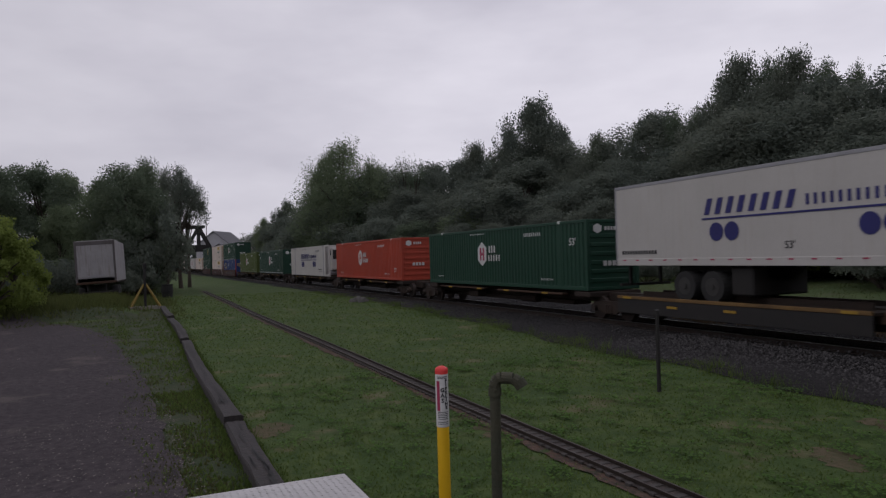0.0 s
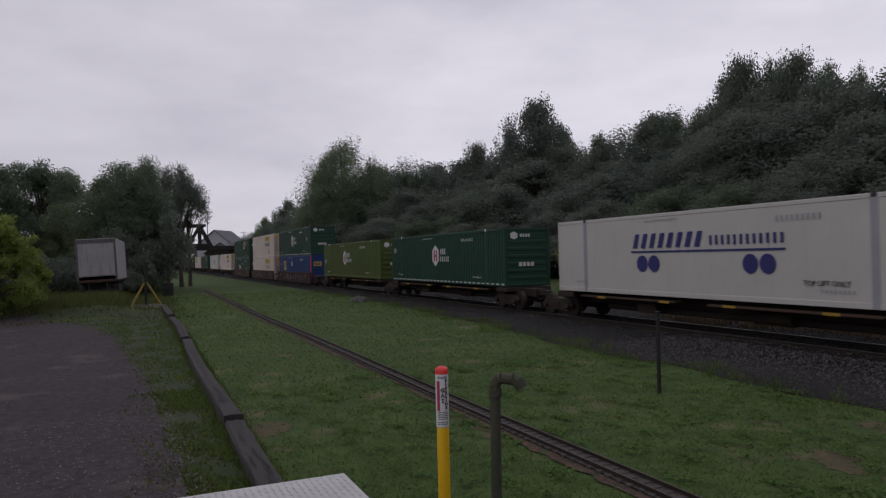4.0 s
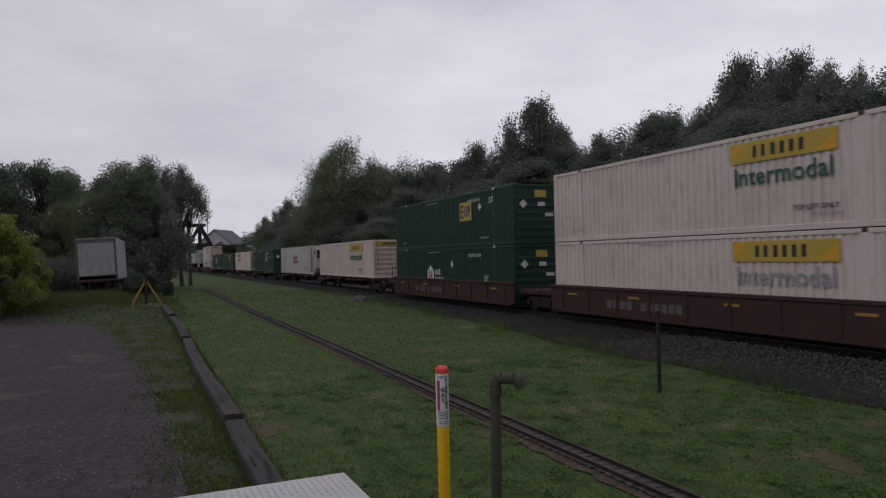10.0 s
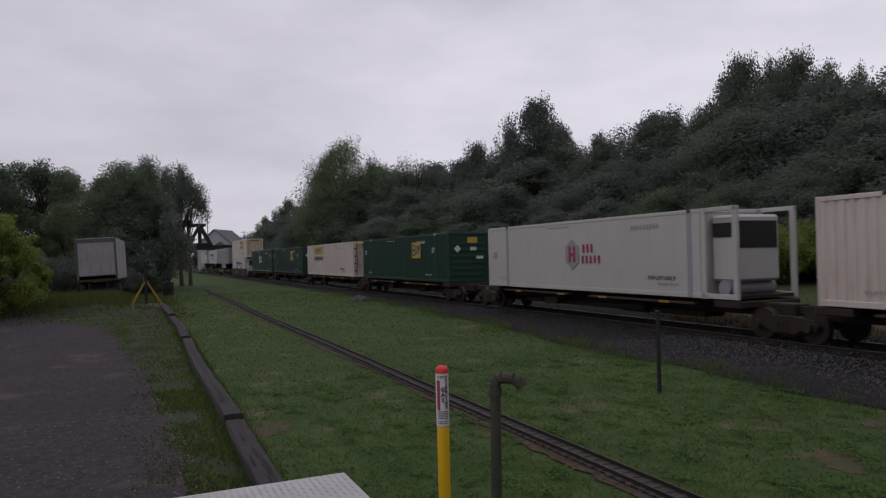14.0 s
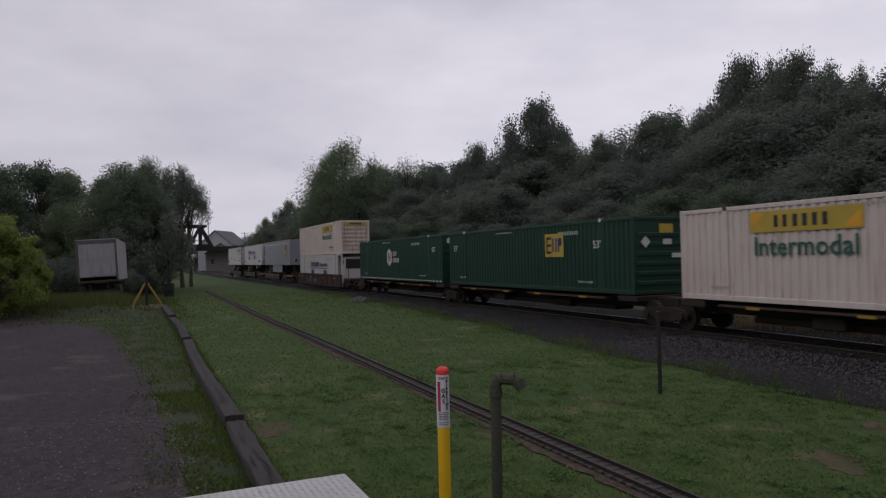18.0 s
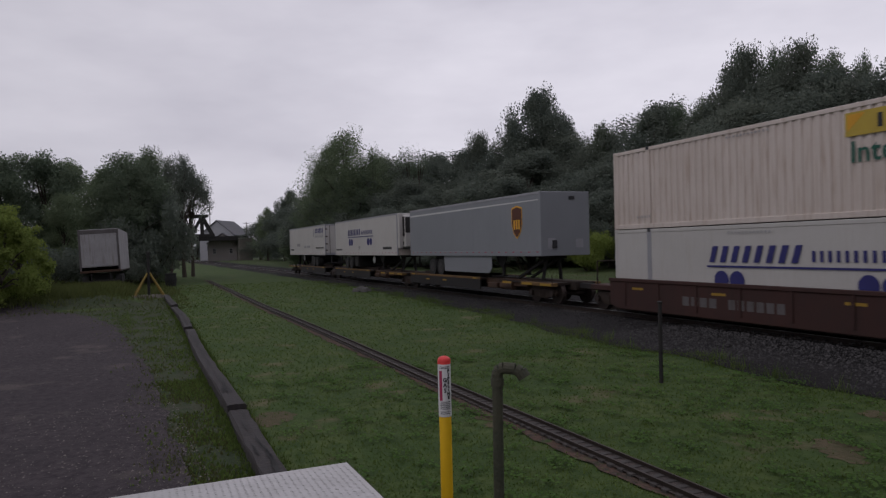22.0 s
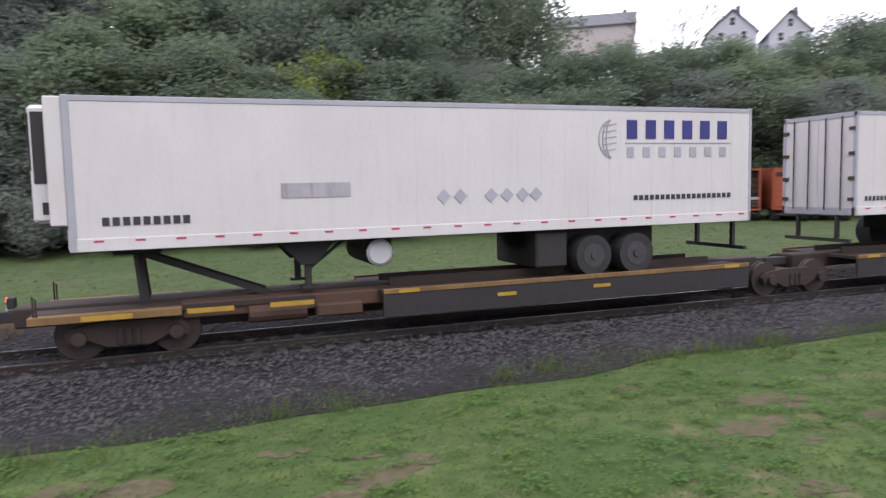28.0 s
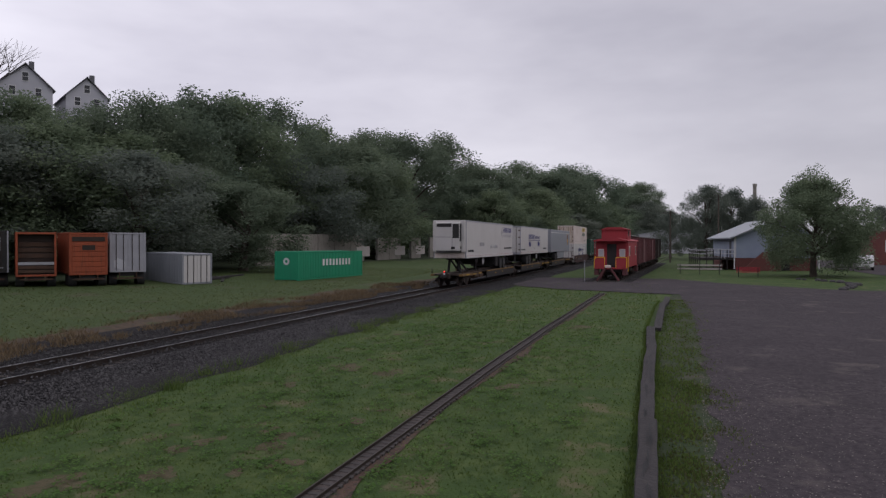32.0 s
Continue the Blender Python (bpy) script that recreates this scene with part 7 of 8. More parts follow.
# ---- freight house and its yard ----
def freight_house():
    """Its ridge runs along y; the -y gable looks at the lot and the deck lies on the -x side."""
    c = thing("freight_house", "blue-grey boarded freight house on a red brick base", "building")
    w, d, fl, ev, rg = 9.4, 15.0, 1.55, 4.25, 6.2
    base = part("brick_base", Shape().box(-w / 2 + 0.05, w / 2 - 0.05, -d / 2 + 0.05, d / 2 - 0.05, -0.3, fl), M["brick"], c)
    wall = part("wall", Shape().prism([(-w / 2, fl), (w / 2, fl), (w / 2, ev), (0, rg), (-w / 2, ev)], 1, -d / 2, d / 2), M["bluegrey"], c)
    for i in range(14):
        z = fl + 0.04 + i * 0.2
        half = w / 2 - 0.02 if z + 0.19 < ev else (w / 2) * (rg - z - 0.19) / (rg - ev)
        part("board", Shape().box(-half, half, -d / 2 - 0.025, -d / 2 + 0.01, z, z + 0.185), M["bluegrey"], wall)
    for i in range(13):
        z = fl + 0.04 + i * 0.2
        part("board", Shape().box(-w / 2 - 0.025, -w / 2 + 0.01, -d / 2, d / 2, z, z + 0.185), M["bluegrey"], wall)
    for sx in (-1, 1):
        sl_ = (rg - ev) / (w / 2)
        part("roof_slope", Shape().prism([(0, rg + 0.04), (sx * (w / 2 + 0.8), ev - 0.8 * sl_), (sx * (w / 2 + 0.8), ev - 0.8 * sl_ + 0.16), (0, rg + 0.22)], 1, -d / 2 - 1.0, d / 2 + 1.0), M["roofpale"], c)
        part("corner_board", Shape().box(sx * w / 2 - 0.09, sx * w / 2 + 0.09, -d / 2 - 0.05, -d / 2 + 0.05, fl, ev, 0.01), M["whitemark"], c)
        part("downpipe", Shape().tube((sx * (w / 2 + 0.15), -d / 2 - 0.2, ev - 0.2), (sx * (w / 2 + 0.15), -d / 2 - 0.2, 0.2), 0.07, n=8), M["whitemark"], c)
    # stair wall and railed landing at the near corner
    part("stair_wall", Shape().prism([(-4.6, -0.3), (0.2, -0.3), (0.2, 2.3), (-1.8, 2.3)], 1, -d / 2 - 1.5, -d / 2 - 1.2), M["brick"], c, "sloping dark red brick stair wall")
    door = part("side_door", Shape().box(-w / 2 - 0.06, -w / 2 - 0.02, -d / 2 + 2.2, -d / 2 + 3.4, fl, fl + 2.1, 0.01), M["roof"], c)
    part("door_knob", Shape().tube((-w / 2 - 0.12, -d / 2 + 2.35, fl + 1.0), (-w / 2 - 0.05, -d / 2 + 2.35, fl + 1.0), 0.04, n=8), M["rim"], door)
    for z in (fl + 0.55, fl + 1.05):
        part("landing_rail", Shape().beam((-w / 2 - 1.2, -d / 2 + 0.1, z), (-w / 2 - 0.03, -d / 2 + 0.1, z), 0.05, 0.05), M["whitemark"], c, "white landing rail")
        part("landing_rail", Shape().beam((-w / 2 - 1.2, -d / 2 + 0.1, z), (-w / 2 - 1.2, d / 2 - 1, z), 0.05, 0.05), M["whitemark"], c, "white landing rail")
    for k in range(7):
        part("rail_post", Shape().beam((-w / 2 - 1.2, -d / 2 + 0.1 + 2.3 * k, fl - 0.1), (-w / 2 - 1.2, -d / 2 + 0.1 + 2.3 * k, fl + 1.05), 0.05, 0.05, (1, 0, 0)), M["whitemark"], c)
    part("basement_door", Shape().box(0.2, 1.6, -d / 2 + 0.0, -d / 2 + 0.08, -0.2, 1.35), M["black"], base)
    x0, x1, y0, y1 = -w / 2 - 4.2, -w / 2 - 0.03, -d / 2 + 0.3, 2.0
    dk = part("deck", Shape().box(x0, x1, y0, y1, fl - 0.25, fl - 0.02), M["timber"], c)
    for k in range(6):
        x = x0 + 0.05 + (x1 - x0 - 0.1) * k / 5
        part("deck_post", Shape().box(x - 0.05, x + 0.05, y0, y0 + 0.1, -0.2, fl + 1.0), M["timber"], dk)
    for k in range(1, 6):
        y = y0 + (y1 - y0) * k / 5
        part("deck_post", Shape().box(x0, x0 + 0.1, y - 0.05, y + 0.05, -0.2, fl + 1.0), M["timber"], dk)
    for z in (fl + 0.5, fl + 0.95):
        part("deck_rail", Shape().beam((x0, y0 + 0.05, z), (x1, y0 + 0.05, z), 0.07, 0.09), M["housewhite"], dk, "pale wooden railing")
        part("deck_rail", Shape().beam((x0 + 0.05, y0, z), (x0 + 0.05, y1, z), 0.07, 0.09), M["housewhite"], dk, "pale wooden railing")
    corner = pose(102, -17.8, 0, 0, 0, -90 + YARD) @ Vector((-w / 2, -d / 2, 0))
    m_ = pose(0, 0, 0, 0, 0, -90 + YARD + 9)
    foot = corner - m_ @ Vector((-w / 2, -d / 2, 0))
    c.matrix_basis = pose(foot.x, foot.y, land(102, -15), 0, 0, -90 + YARD + 9)


freight_house()
br = thing("barrier", "pale weathered plank barrier on trestle legs", "barrier", m=pose(82.5, -6.9, land(82, -6), 0, 0, 84))
for z in (0.55, 0.95):
    part("plank", Shape().box(-2.3, 2.3, -0.03, 0.03, z - 0.08, z + 0.08, 0.01), M["housebeige"], br)
for x in (-2.0, 0.0, 2.0):
    part("trestle_leg", Shape().beam((x, -0.35, 0), (x, 0, 1.05), 0.07, 0.07).beam((x, 0.35, 0), (x, 0, 1.05), 0.07, 0.07), M["timber"], br)
bn = thing("park_bench", "red-painted slatted park bench on the grass", "bench", m=pose(77.3, -11.0, land(77, -11), 0, 0, 80))
for k in range(4):
    part("seat_slat", Shape().box(-1.1, 1.1, -0.22 + k * 0.12, -0.12 + k * 0.12, 0.42, 0.46, 0.006), M["caboose"], bn)
    part("back_slat", Shape().box(-1.1, 1.1, 0.27 + k * 0.03, 0.30 + k * 0.03, 0.54 + k * 0.12, 0.64 + k * 0.12, 0.006), M["caboose"], bn)
for x in (-0.9, 0.9):
    part("bench_leg", Shape().beam((x, -0.2, 0), (x, -0.2, 0.42), 0.06, 0.06, (1, 0, 0)).beam((x, 0.25, 0), (x, 0.42, 1.0), 0.06, 0.06, (1, 0, 0)).beam((x, -0.22, 0.39), (x, 0.3, 0.39), 0.06, 0.05), M["black"], bn)

random.seed(33)
for k in range(16):
    a = k / 15
    x, y = 57.5 + 15 * a, -14.2 - 2.6 * math.sin(a * 3.0) + 0.3 * random.uniform(-1, 1)
    n, r = 9, random.uniform(0.22, 0.42)
    s = Shape()
    ring = [(r * (1 + 0.25 * random.uniform(-1, 1)) * math.cos(2 * math.pi * i / n), r * 0.8 * (1 + 0.25 * random.uniform(-1, 1)) * math.sin(2 * math.pi * i / n)) for i in range(n)]
    vs = [(p[0], p[1], -0.1) for p in ring] + [(p[0] * 0.95, p[1] * 0.95, r * 0.35) for p in ring] + [(p[0] * 0.6, p[1] * 0.6, r * 0.62) for p in ring]
    fs = [(i + j * n, (i + 1) % n + j * n, (i + 1) % n + (j + 1) * n, i + (j + 1) * n) for j in range(2) for i in range(n)] + [tuple(range(2 * n, 3 * n))]
    ob = solo("border_stone", s.add(vs, fs), M["stone"], "rough grey stone bordering the grassy island", "stone", group="border stones")
    ob.location = (x, y, land(x, y))


def stone_heap(x, y):
    """A low heap of pale broken stone."""
    c = thing("stone_heap", "low heap of pale broken stone beside the ballast", "stone heap", m=pose(x, y, land(x, y) - 0.03))
    rng = random.Random(6)
    for k in range(16):
        a, d = 2.4 * k, 0.85 * math.sqrt(k / 16)
        r = rng.uniform(0.14, 0.24)
        ring = [(r * rng.uniform(0.8, 1.2) * math.cos(q), r * rng.uniform(0.8, 1.2) * math.sin(q)) for q in (math.pi * i / 3 for i in range(6))]
        px, py, pz = d * math.cos(a), 0.6 * d * math.sin(a), 0.22 * (1 - d)
        vs = [(px + u, py + w, pz) for u, w in ring] + [(px + 0.7 * u, py + 0.7 * w, pz + r * 0.8) for u, w in ring]
        part("stone", Shape().add(vs, [tuple(range(6))[::-1], tuple(range(6, 12))] + [(i, (i + 1) % 6, 6 + (i + 1) % 6, 6 + i) for i in range(6)]), M["palestone"], c)


stone_heap(-43.3, 13.4)


def motor_car(x, y, turn, paint, label, tall):
    c = thing("parked_car", label, "car", "parked cars")
    side = [(-2.3, 0.45), (-2.3, 0.95), (-1.6, 1.05), (-0.9, tall), (1.9, tall), (2.3, 1.1), (2.3, 0.45)]
    part("body", Shape().prism(side, 1, -0.88, 0.88), M[paint], c)
    for out in (-1, 1):
        part("side_window", Shape().prism([(-1.35, 1.1), (-0.85, tall - 0.1), (1.75, tall - 0.1), (2.0, 1.12)], 1, *sorted((out * 0.88, out * 0.892))), M["glass"], c)
        for xx in (-1.45, 1.45):
            wh = part("wheel", Shape().tube((xx, out * 0.68, 0.33), (xx, out * 0.9, 0.33), 0.33, n=18), M["tyre"], c)
            part("hub", Shape().tube((xx, out * 0.9, 0.33), (xx, out * 0.91, 0.33), 0.19, n=14), M["rim"], wh)
    part("windscreen", Shape().add([(-1.58, -0.75, 1.08), (-1.58, 0.75, 1.08), (-0.93, 0.7, tall - 0.06), (-0.93, -0.7, tall - 0.06)], [(0, 1, 2, 3)]), M["glass"], c)
    for out in (-1, 1):
        part("headlight", Shape().box(-2.32, -2.28, *sorted((out * 0.45, out * 0.8)), 0.7, 0.85, 0.01), M["housewhite"], c)
    part("rear_window", Shape().box(2.0, 2.24, -0.65, 0.65, 1.15, 1.16), M["glass"], c)
    c.matrix_basis = pose(x, y, land(x, y) + 0.05, 0, 0, turn)


motor_car(100, -28.3, 165, "carwhite", "white van parked by the side road", 1.85)
motor_car(108, -28.0, 170, "greymark", "silver car parked behind a van", 1.45)
motor_car(97, -32.5, 20, "darkmark", "dark car parked on the lot", 1.45)
rb = thing("brick_building", "low red brick building with a white window band", "building", m=pose(128, -46, 0, 0, 0, -12))
part("wall", Shape().box(-8, 8, -9, 9, -0.5, 5.2, 0.03), M["brick"], rb)
part("parapet", Shape().box(-8.15, 8.15, -9.15, 9.15, 5.2, 5.5, 0.03), M["concrete"], rb)
for y in (-6, -3, 0, 3, 6):
    f = part("window", Shape().box(-8.05, -7.95, y - 1.0, y + 1.0, 2.0, 3.8, 0.01), M["whitemark"], rb)
    part("pane", Shape().box(-8.07, -8.04, y - 0.85, y + 0.85, 2.15, 3.65), M["glass"], f)
ch = thing("smokestack", "tall pale factory smokestack in the distance", "chimney", m=pose(300, -49, 0))
part("stack", Shape().tube((0, 0, -1), (0, 0, 26.5), 0.9, 0.65, 20), M["concrete"], ch)
part("stack_rim", Shape().tube((0, 0, 25.6), (0, 0, 26.6), 0.78, n=20), M["concrete"], ch)
gable_house("house", "distant pale warehouse beyond the yard", 250, -14, 80, 16, 24, 6, 7.5, "housewhite", "roofpale", [(-4, 3), (4, 3)])

# ---- boxes and trailers stored beyond the line ----


def stored_box(x, y, turn, paint, label, length=7.0, w=2.5, z0=1.0, z1=3.75, wheels=True, look_="doors", name="stored_trailer", door_paint=None):
    """A stored trailer or container whose end faces -x of its own frame."""
    c = thing(name, label, "trailer" if wheels else "container", "stored boxes")
    for out in (-1, 1):
        part("side_wall", corrugated(0.1, length - 0.1, z0 + 0.1, z1 - 0.08, out * (w / 2 - 0.01), out), M[paint], c)
        for z in (z0, z1 - 0.1):
            part("side_rail", Shape().box(0.05, length - 0.05, *sorted((out * w / 2, out * (w / 2 - 0.08))), z, z + 0.12, 0.01), M[paint], c)
        part("corner_post", Shape().box(0, 0.12, *sorted((out * w / 2, out * (w / 2 - 0.14))), z0, z1 + 0.02, 0.012), M[paint], c)
        part("corner_post", Shape().box(length - 0.12, length, *sorted((out * w / 2, out * (w / 2 - 0.14))), z0, z1 + 0.02, 0.012), M[paint], c)
    part("roof", Shape().box(0.03, length - 0.03, -w / 2 + 0.03, w / 2 - 0.03, z1 - 0.05, z1), M[paint], c)
    part("floor", Shape().box(0.03, length - 0.03, -w / 2 + 0.03, w / 2 - 0.03, z0, z0 + 0.08), M["rustblack"], c)
    part("far_wall", Shape().box(length - 0.06, length - 0.03, -w / 2 + 0.1, w / 2 - 0.1, z0, z1), M[paint], c)
    for z in (z0, z1 - 0.14):
        part("end_beam", Shape().box(-0.005, 0.1, -w / 2 + 0.14, w / 2 - 0.14, z, z + 0.14, 0.01), M[paint], c)
    if look_ == "open":
        # the shade inside is put in as a dark sheet near the open end
        part("inner_wall", Shape().box(0.5, 0.55, -w / 2 + 0.1, w / 2 - 0.1, z0, z1), M["rustblack"], c, "dark sheet in place of the unlit inside")
        for zz in (z0 + 1.3, z0 + 1.7, z0 + 2.1):
            part("inner_board", Shape().box(0.44, 0.5, -w / 2 + 0.15, w / 2 - 0.15, zz, zz + 0.3, 0.01), M["rust"], c)
        for k in range(3):
            z = z0 + 0.25 + k * 0.28
            part("slat", Shape().box(0.03, 0.08, -w / 2 + 0.14, w / 2 - 0.14, z, z + 0.2, 0.01), M["greymark" if k == 2 else "rust"], c)
    else:
        for out in (-1, 1):
            dd = part("door_leaf", Shape().box(0.02, 0.07, *sorted((out * 0.008, out * (w / 2 - 0.14))), z0 + 0.15, z1 - 0.15), M[door_paint or paint], c)
            for yy in (0.3, 0.8) if look_ != "slats" else ():
                part("lock_rod", Shape().tube((-0.01, out * yy, z0 + 0.1), (-0.01, out * yy, z1 - 0.1), 0.025, n=6), M["rustblack"], dd)
            if look_ == "slats":
                for k in range(7):
                    z = z0 + 0.25 + k * (z1 - z0 - 0.5) / 7
                    part("slat", Shape().box(-0.01, 0.03, *sorted((out * 0.002, out * (w / 2 - 0.18))), z, z + 0.29, 0.008), M[paint], dd)
            if look_ == "scrawl" and out > 0:
                random.seed(int(x * 7))
                yy, zz = out * 0.55, z0 + 0.6
                poly = [(yy + random.uniform(0.3, 0.5) * math.cos(a), zz + random.uniform(0.3, 0.55) * math.sin(a)) for a in (2 * math.pi * i / 11 for i in range(11))]
                part("peeling_patch", Shape().prism(poly, 0, 0.008, 0.022), M["housewhite"], dd, "white painted scrawl")
    if look_ == "slats":
        part("window_gap", Shape().box(-0.022, -0.012, -0.42, 0.42, z1 - 1.25, z1 - 0.9), M["rustblack"], c, "dark broken opening")
        part("shutter_gap", Shape().box(-0.02, 0.0, -w / 2 + 0.18, w / 2 - 0.18, z1 - 0.62, z1 - 0.3), M["rustblack"], c)
    if look_ == "peeling":
        rng = random.Random(int(x * 7))
        post = part("poster", Shape().box(-0.03, -0.015, -0.75, 0.75, z1 - 1.35, z1 - 0.45, 0.005), M["housewhite"], c, "torn white poster")
        for _ in range(5):
            yy, zz = rng.uniform(-0.6, 0.4), rng.uniform(z1 - 1.25, z1 - 0.6)
            part("tear", Shape().prism([(yy, zz), (yy + rng.uniform(0.1, 0.4), zz + rng.uniform(-0.05, 0.1)), (yy + rng.uniform(0.05, 0.3), zz + rng.uniform(0.1, 0.25))], 0, -0.034, -0.026), M["rustblack"], post)
        for out in (-1, 1):
            part("edge_strip", Shape().box(-0.03, -0.005, *sorted((out * (w / 2 - 0.1), out * w / 2)), z0, z1, 0.005), M["greymark"], c)
        for k in range(4):
            yy = -1.0 + 0.5 * k + rng.uniform(-0.1, 0.1)
            part("label_strip", Shape().box(-0.03, -0.015, yy, yy + rng.uniform(0.15, 0.35), z0 + 0.3, z0 + 0.36), M["greymark"], c)
    if wheels:
        part("underframe", Shape().box(0.2, length - 0.2, -0.5, 0.5, z0 - 0.3, z0 - 0.01), M["black"], c)
        for xx in (0.9, 2.0):
            for out in (-1, 1):
                part("wheel", Shape().tube((xx, out * 0.7, 0.45), (xx, out * (w / 2 - 0.02), 0.45), 0.45, n=18), M["tyre"], c)
        part("bumper", Shape().box(-0.04, 0.05, -1.0, 1.0, 0.5, 0.6).box(-0.02, 0.05, -0.62, -0.55, 0.55, z0).box(-0.02, 0.05, 0.55, 0.62, 0.55, z0), M["rust"], c)
    c.matrix_basis = pose(x, y, land(x, y) - (0 if wheels else 0.02), 0, random.uniform(-0.6, 0.6), turn)


def at(az, d):
    return 0.9 + d * math.cos(radians(az)), 1.27 + d * math.sin(radians(az))


for az, d, turn, paint, label, kw in (
        (56.0, 40, 82, "white", "long white trailer with closed doors, parked in the meadow", dict(length=12, z0=1.0, z1=3.55)),
        (52.9, 50, 56, "grey", "small grey stored container with closed doors", dict(length=6, z0=0.9, z1=3.0)),
        (50.2, 57, 50, "black", "soot-black derelict trailer with peeling white paint", dict(look_="peeling", z1=3.9)),
        (47.1, 57.5, 48, "black", "soot-black trailer with a torn white poster", dict(look_="peeling", z1=3.9)),
        (44.2, 57, 46, "rustorange", "rusty orange trailer with an open dark end", dict(look_="open", z0=0.75, z1=3.85)),
        (40.9, 57, 49, "rustorange", "rusty orange trailer with slatted doors", dict(look_="slats", z0=0.85, z1=3.9)),
        (38.3, 58, 45, "greymark", "battered grey trailer with two doors and a white scrawl", dict(look_="scrawl", z0=1.0, z1=3.95))):
    x, y = at(az, d)
    stored_box(x, y, turn, paint, label, **kw)
stored_box(50.3, 33.9, 60, "grey", "low grey container with white doors standing in the grass", length=7.2, w=2.5, z0=0.05, z1=2.45, wheels=False, door_paint="white", name="stored_container")

eg = thing("shipping_container", "sea-green shipping container with white bars, standing in the grass", "container", "stored boxes")
for out in (-1, 1):
    part("side_panel", corrugated(0.15, 12.05, 0.15, 2.48, out * 1.2, out, 0.28, 0.03), M["evergreen"], eg)
    for z in (0.0, 2.47):
        part("side_rail", Shape().box(0.1, 12.1, *sorted((out * 1.22, out * 1.12)), z, z + 0.13, 0.01), M["evergreen"], eg)
    for x in (0, 12.05):
        part("corner_post", Shape().box(x, x + 0.15, *sorted((out * 1.22, out * 1.08)), 0, 2.6, 0.012), M["evergreen"], eg)
for x in (0.04, 12.1):
    part("end_wall", Shape().box(x, x + 0.05, -1.1, 1.1, 0.05, 2.55), M["evergreen"], eg)
part("roof", Shape().box(0.05, 12.15, -1.15, 1.15, 2.53, 2.58), M["evergreen"], eg)
s = Shape()
for q in run(4.2, 9, 0.34, 0.28):
    s.box(*q, -1.24, -1.225, 1.25, 1.85)
part("lettering_block", s, M["whitemark"], eg)
s = Shape()
for k in range(16):
    a0, a1 = 2 * math.pi * k / 16, 2 * math.pi * (k + 1) / 16
    s.add([(0.03, r * math.cos(a), 1.7 + r * math.sin(a)) for r in (0.14, 0.32) for a in (a0, a1)], [(0, 1, 3, 2)])
part("ring_emblem", s, M["whitemark"], eg, "white ring emblem")
eg.matrix_basis = pose(58.2, 30.2, land(58, 30) + 0.0, 0, 0.3, -6.8)

# debris timbers beside the green container
random.seed(8)
for k in range(9):
    ob = solo("scrap_timber", Shape().box(-random.uniform(1.2, 2.4), random.uniform(1.2, 2.4), -0.1, 0.1, 0, 0.16, 0.015), M["timber"], "discarded grey timber lying in the grass", "timber", group="scrap timbers")
    x, y = 56 + random.uniform(-2.6, 2.6), 36 + random.uniform(-1.6, 1.6)
    ob.matrix_basis = pose(x, y, land(x, y) + 0.05 * (k % 3), 0, random.uniform(-5, 5), random.uniform(-30, 30))

# concrete retaining wall at the foot of the slope
wl_ = thing("retaining_wall", "stained pale concrete retaining wall at the slope's foot", "wall")
wl_["kind"] = "structure"
for i in range(14):
    a, b_ = i / 14, (i + 0.97) / 14
    if i in (6, 9, 11):
        continue
    p0, p1 = Vector((84 + 72 * a, 47.5 - 7.5 * a, 0)), Vector((84 + 72 * b_, 47.5 - 7.5 * b_, 0))
    z = land(p0.x, p0.y)
    hh = 3.6 + p0.length * 0.0102 - z if i < 6 else 3.0 + p0.length * 0.0102 - z
    part("wall_panel", Shape().beam(p0 + Vector((0, 0, z + hh / 2 - 0.2)), p1 + Vector((0, 0, z + hh / 2 - 0.2)), 0.4, hh + 0.4), M["concrete"], wl_)

for k in (6, 9, 11):
    p0 = Vector((84 + 72 * (k - 0.6) / 14, wall_line(84 + 72 * (k - 0.6) / 14) - 0.25, 0))
    p1 = Vector((84 + 72 * (k + 0.35) / 14, wall_line(84 + 72 * (k + 0.35) / 14) - 0.25, 0))
    z = land(p0.x, p0.y) + 1.6
    part("pale_patch", Shape().beam(p0 + Vector((0, 0, z)), p1 + Vector((0, 0, z)), 0.06, 1.7), M["housebeige"], wl_, "patch of fresh pale render")

# houses on the hilltop
for az, d, turn, w, dd, ev, rg, wall, win, lab, top in (
        (45.1, 150, 322, 8.5, 12, 8.0, 12.0, "housewhite", [(-2, 7.2), (2, 7.2), (0, 9.8)], "white gabled house on the hilltop above the trees", 11.8),
        (41.4, 152, 322, 7.0, 12, 8.0, 11.5, "housewhite", [(-1.6, 7.0), (1.6, 7.0), (0, 9.4)], "narrow white gabled house on the hilltop", 11.3),
        (55.0, 150, 52, 10, 17, 6.0, 9.0, "housebeige", [(-3, 4), (0, 4), (3, 4)], "long beige house with a brown roof on the hill", 12.7)):
    x, y = at(az, d)
    gable_house("house", lab, x, y, turn, w, dd, ev, rg, wall, "roof", win, 1.2, 3.4 + d * math.tan(radians(top)) - rg)


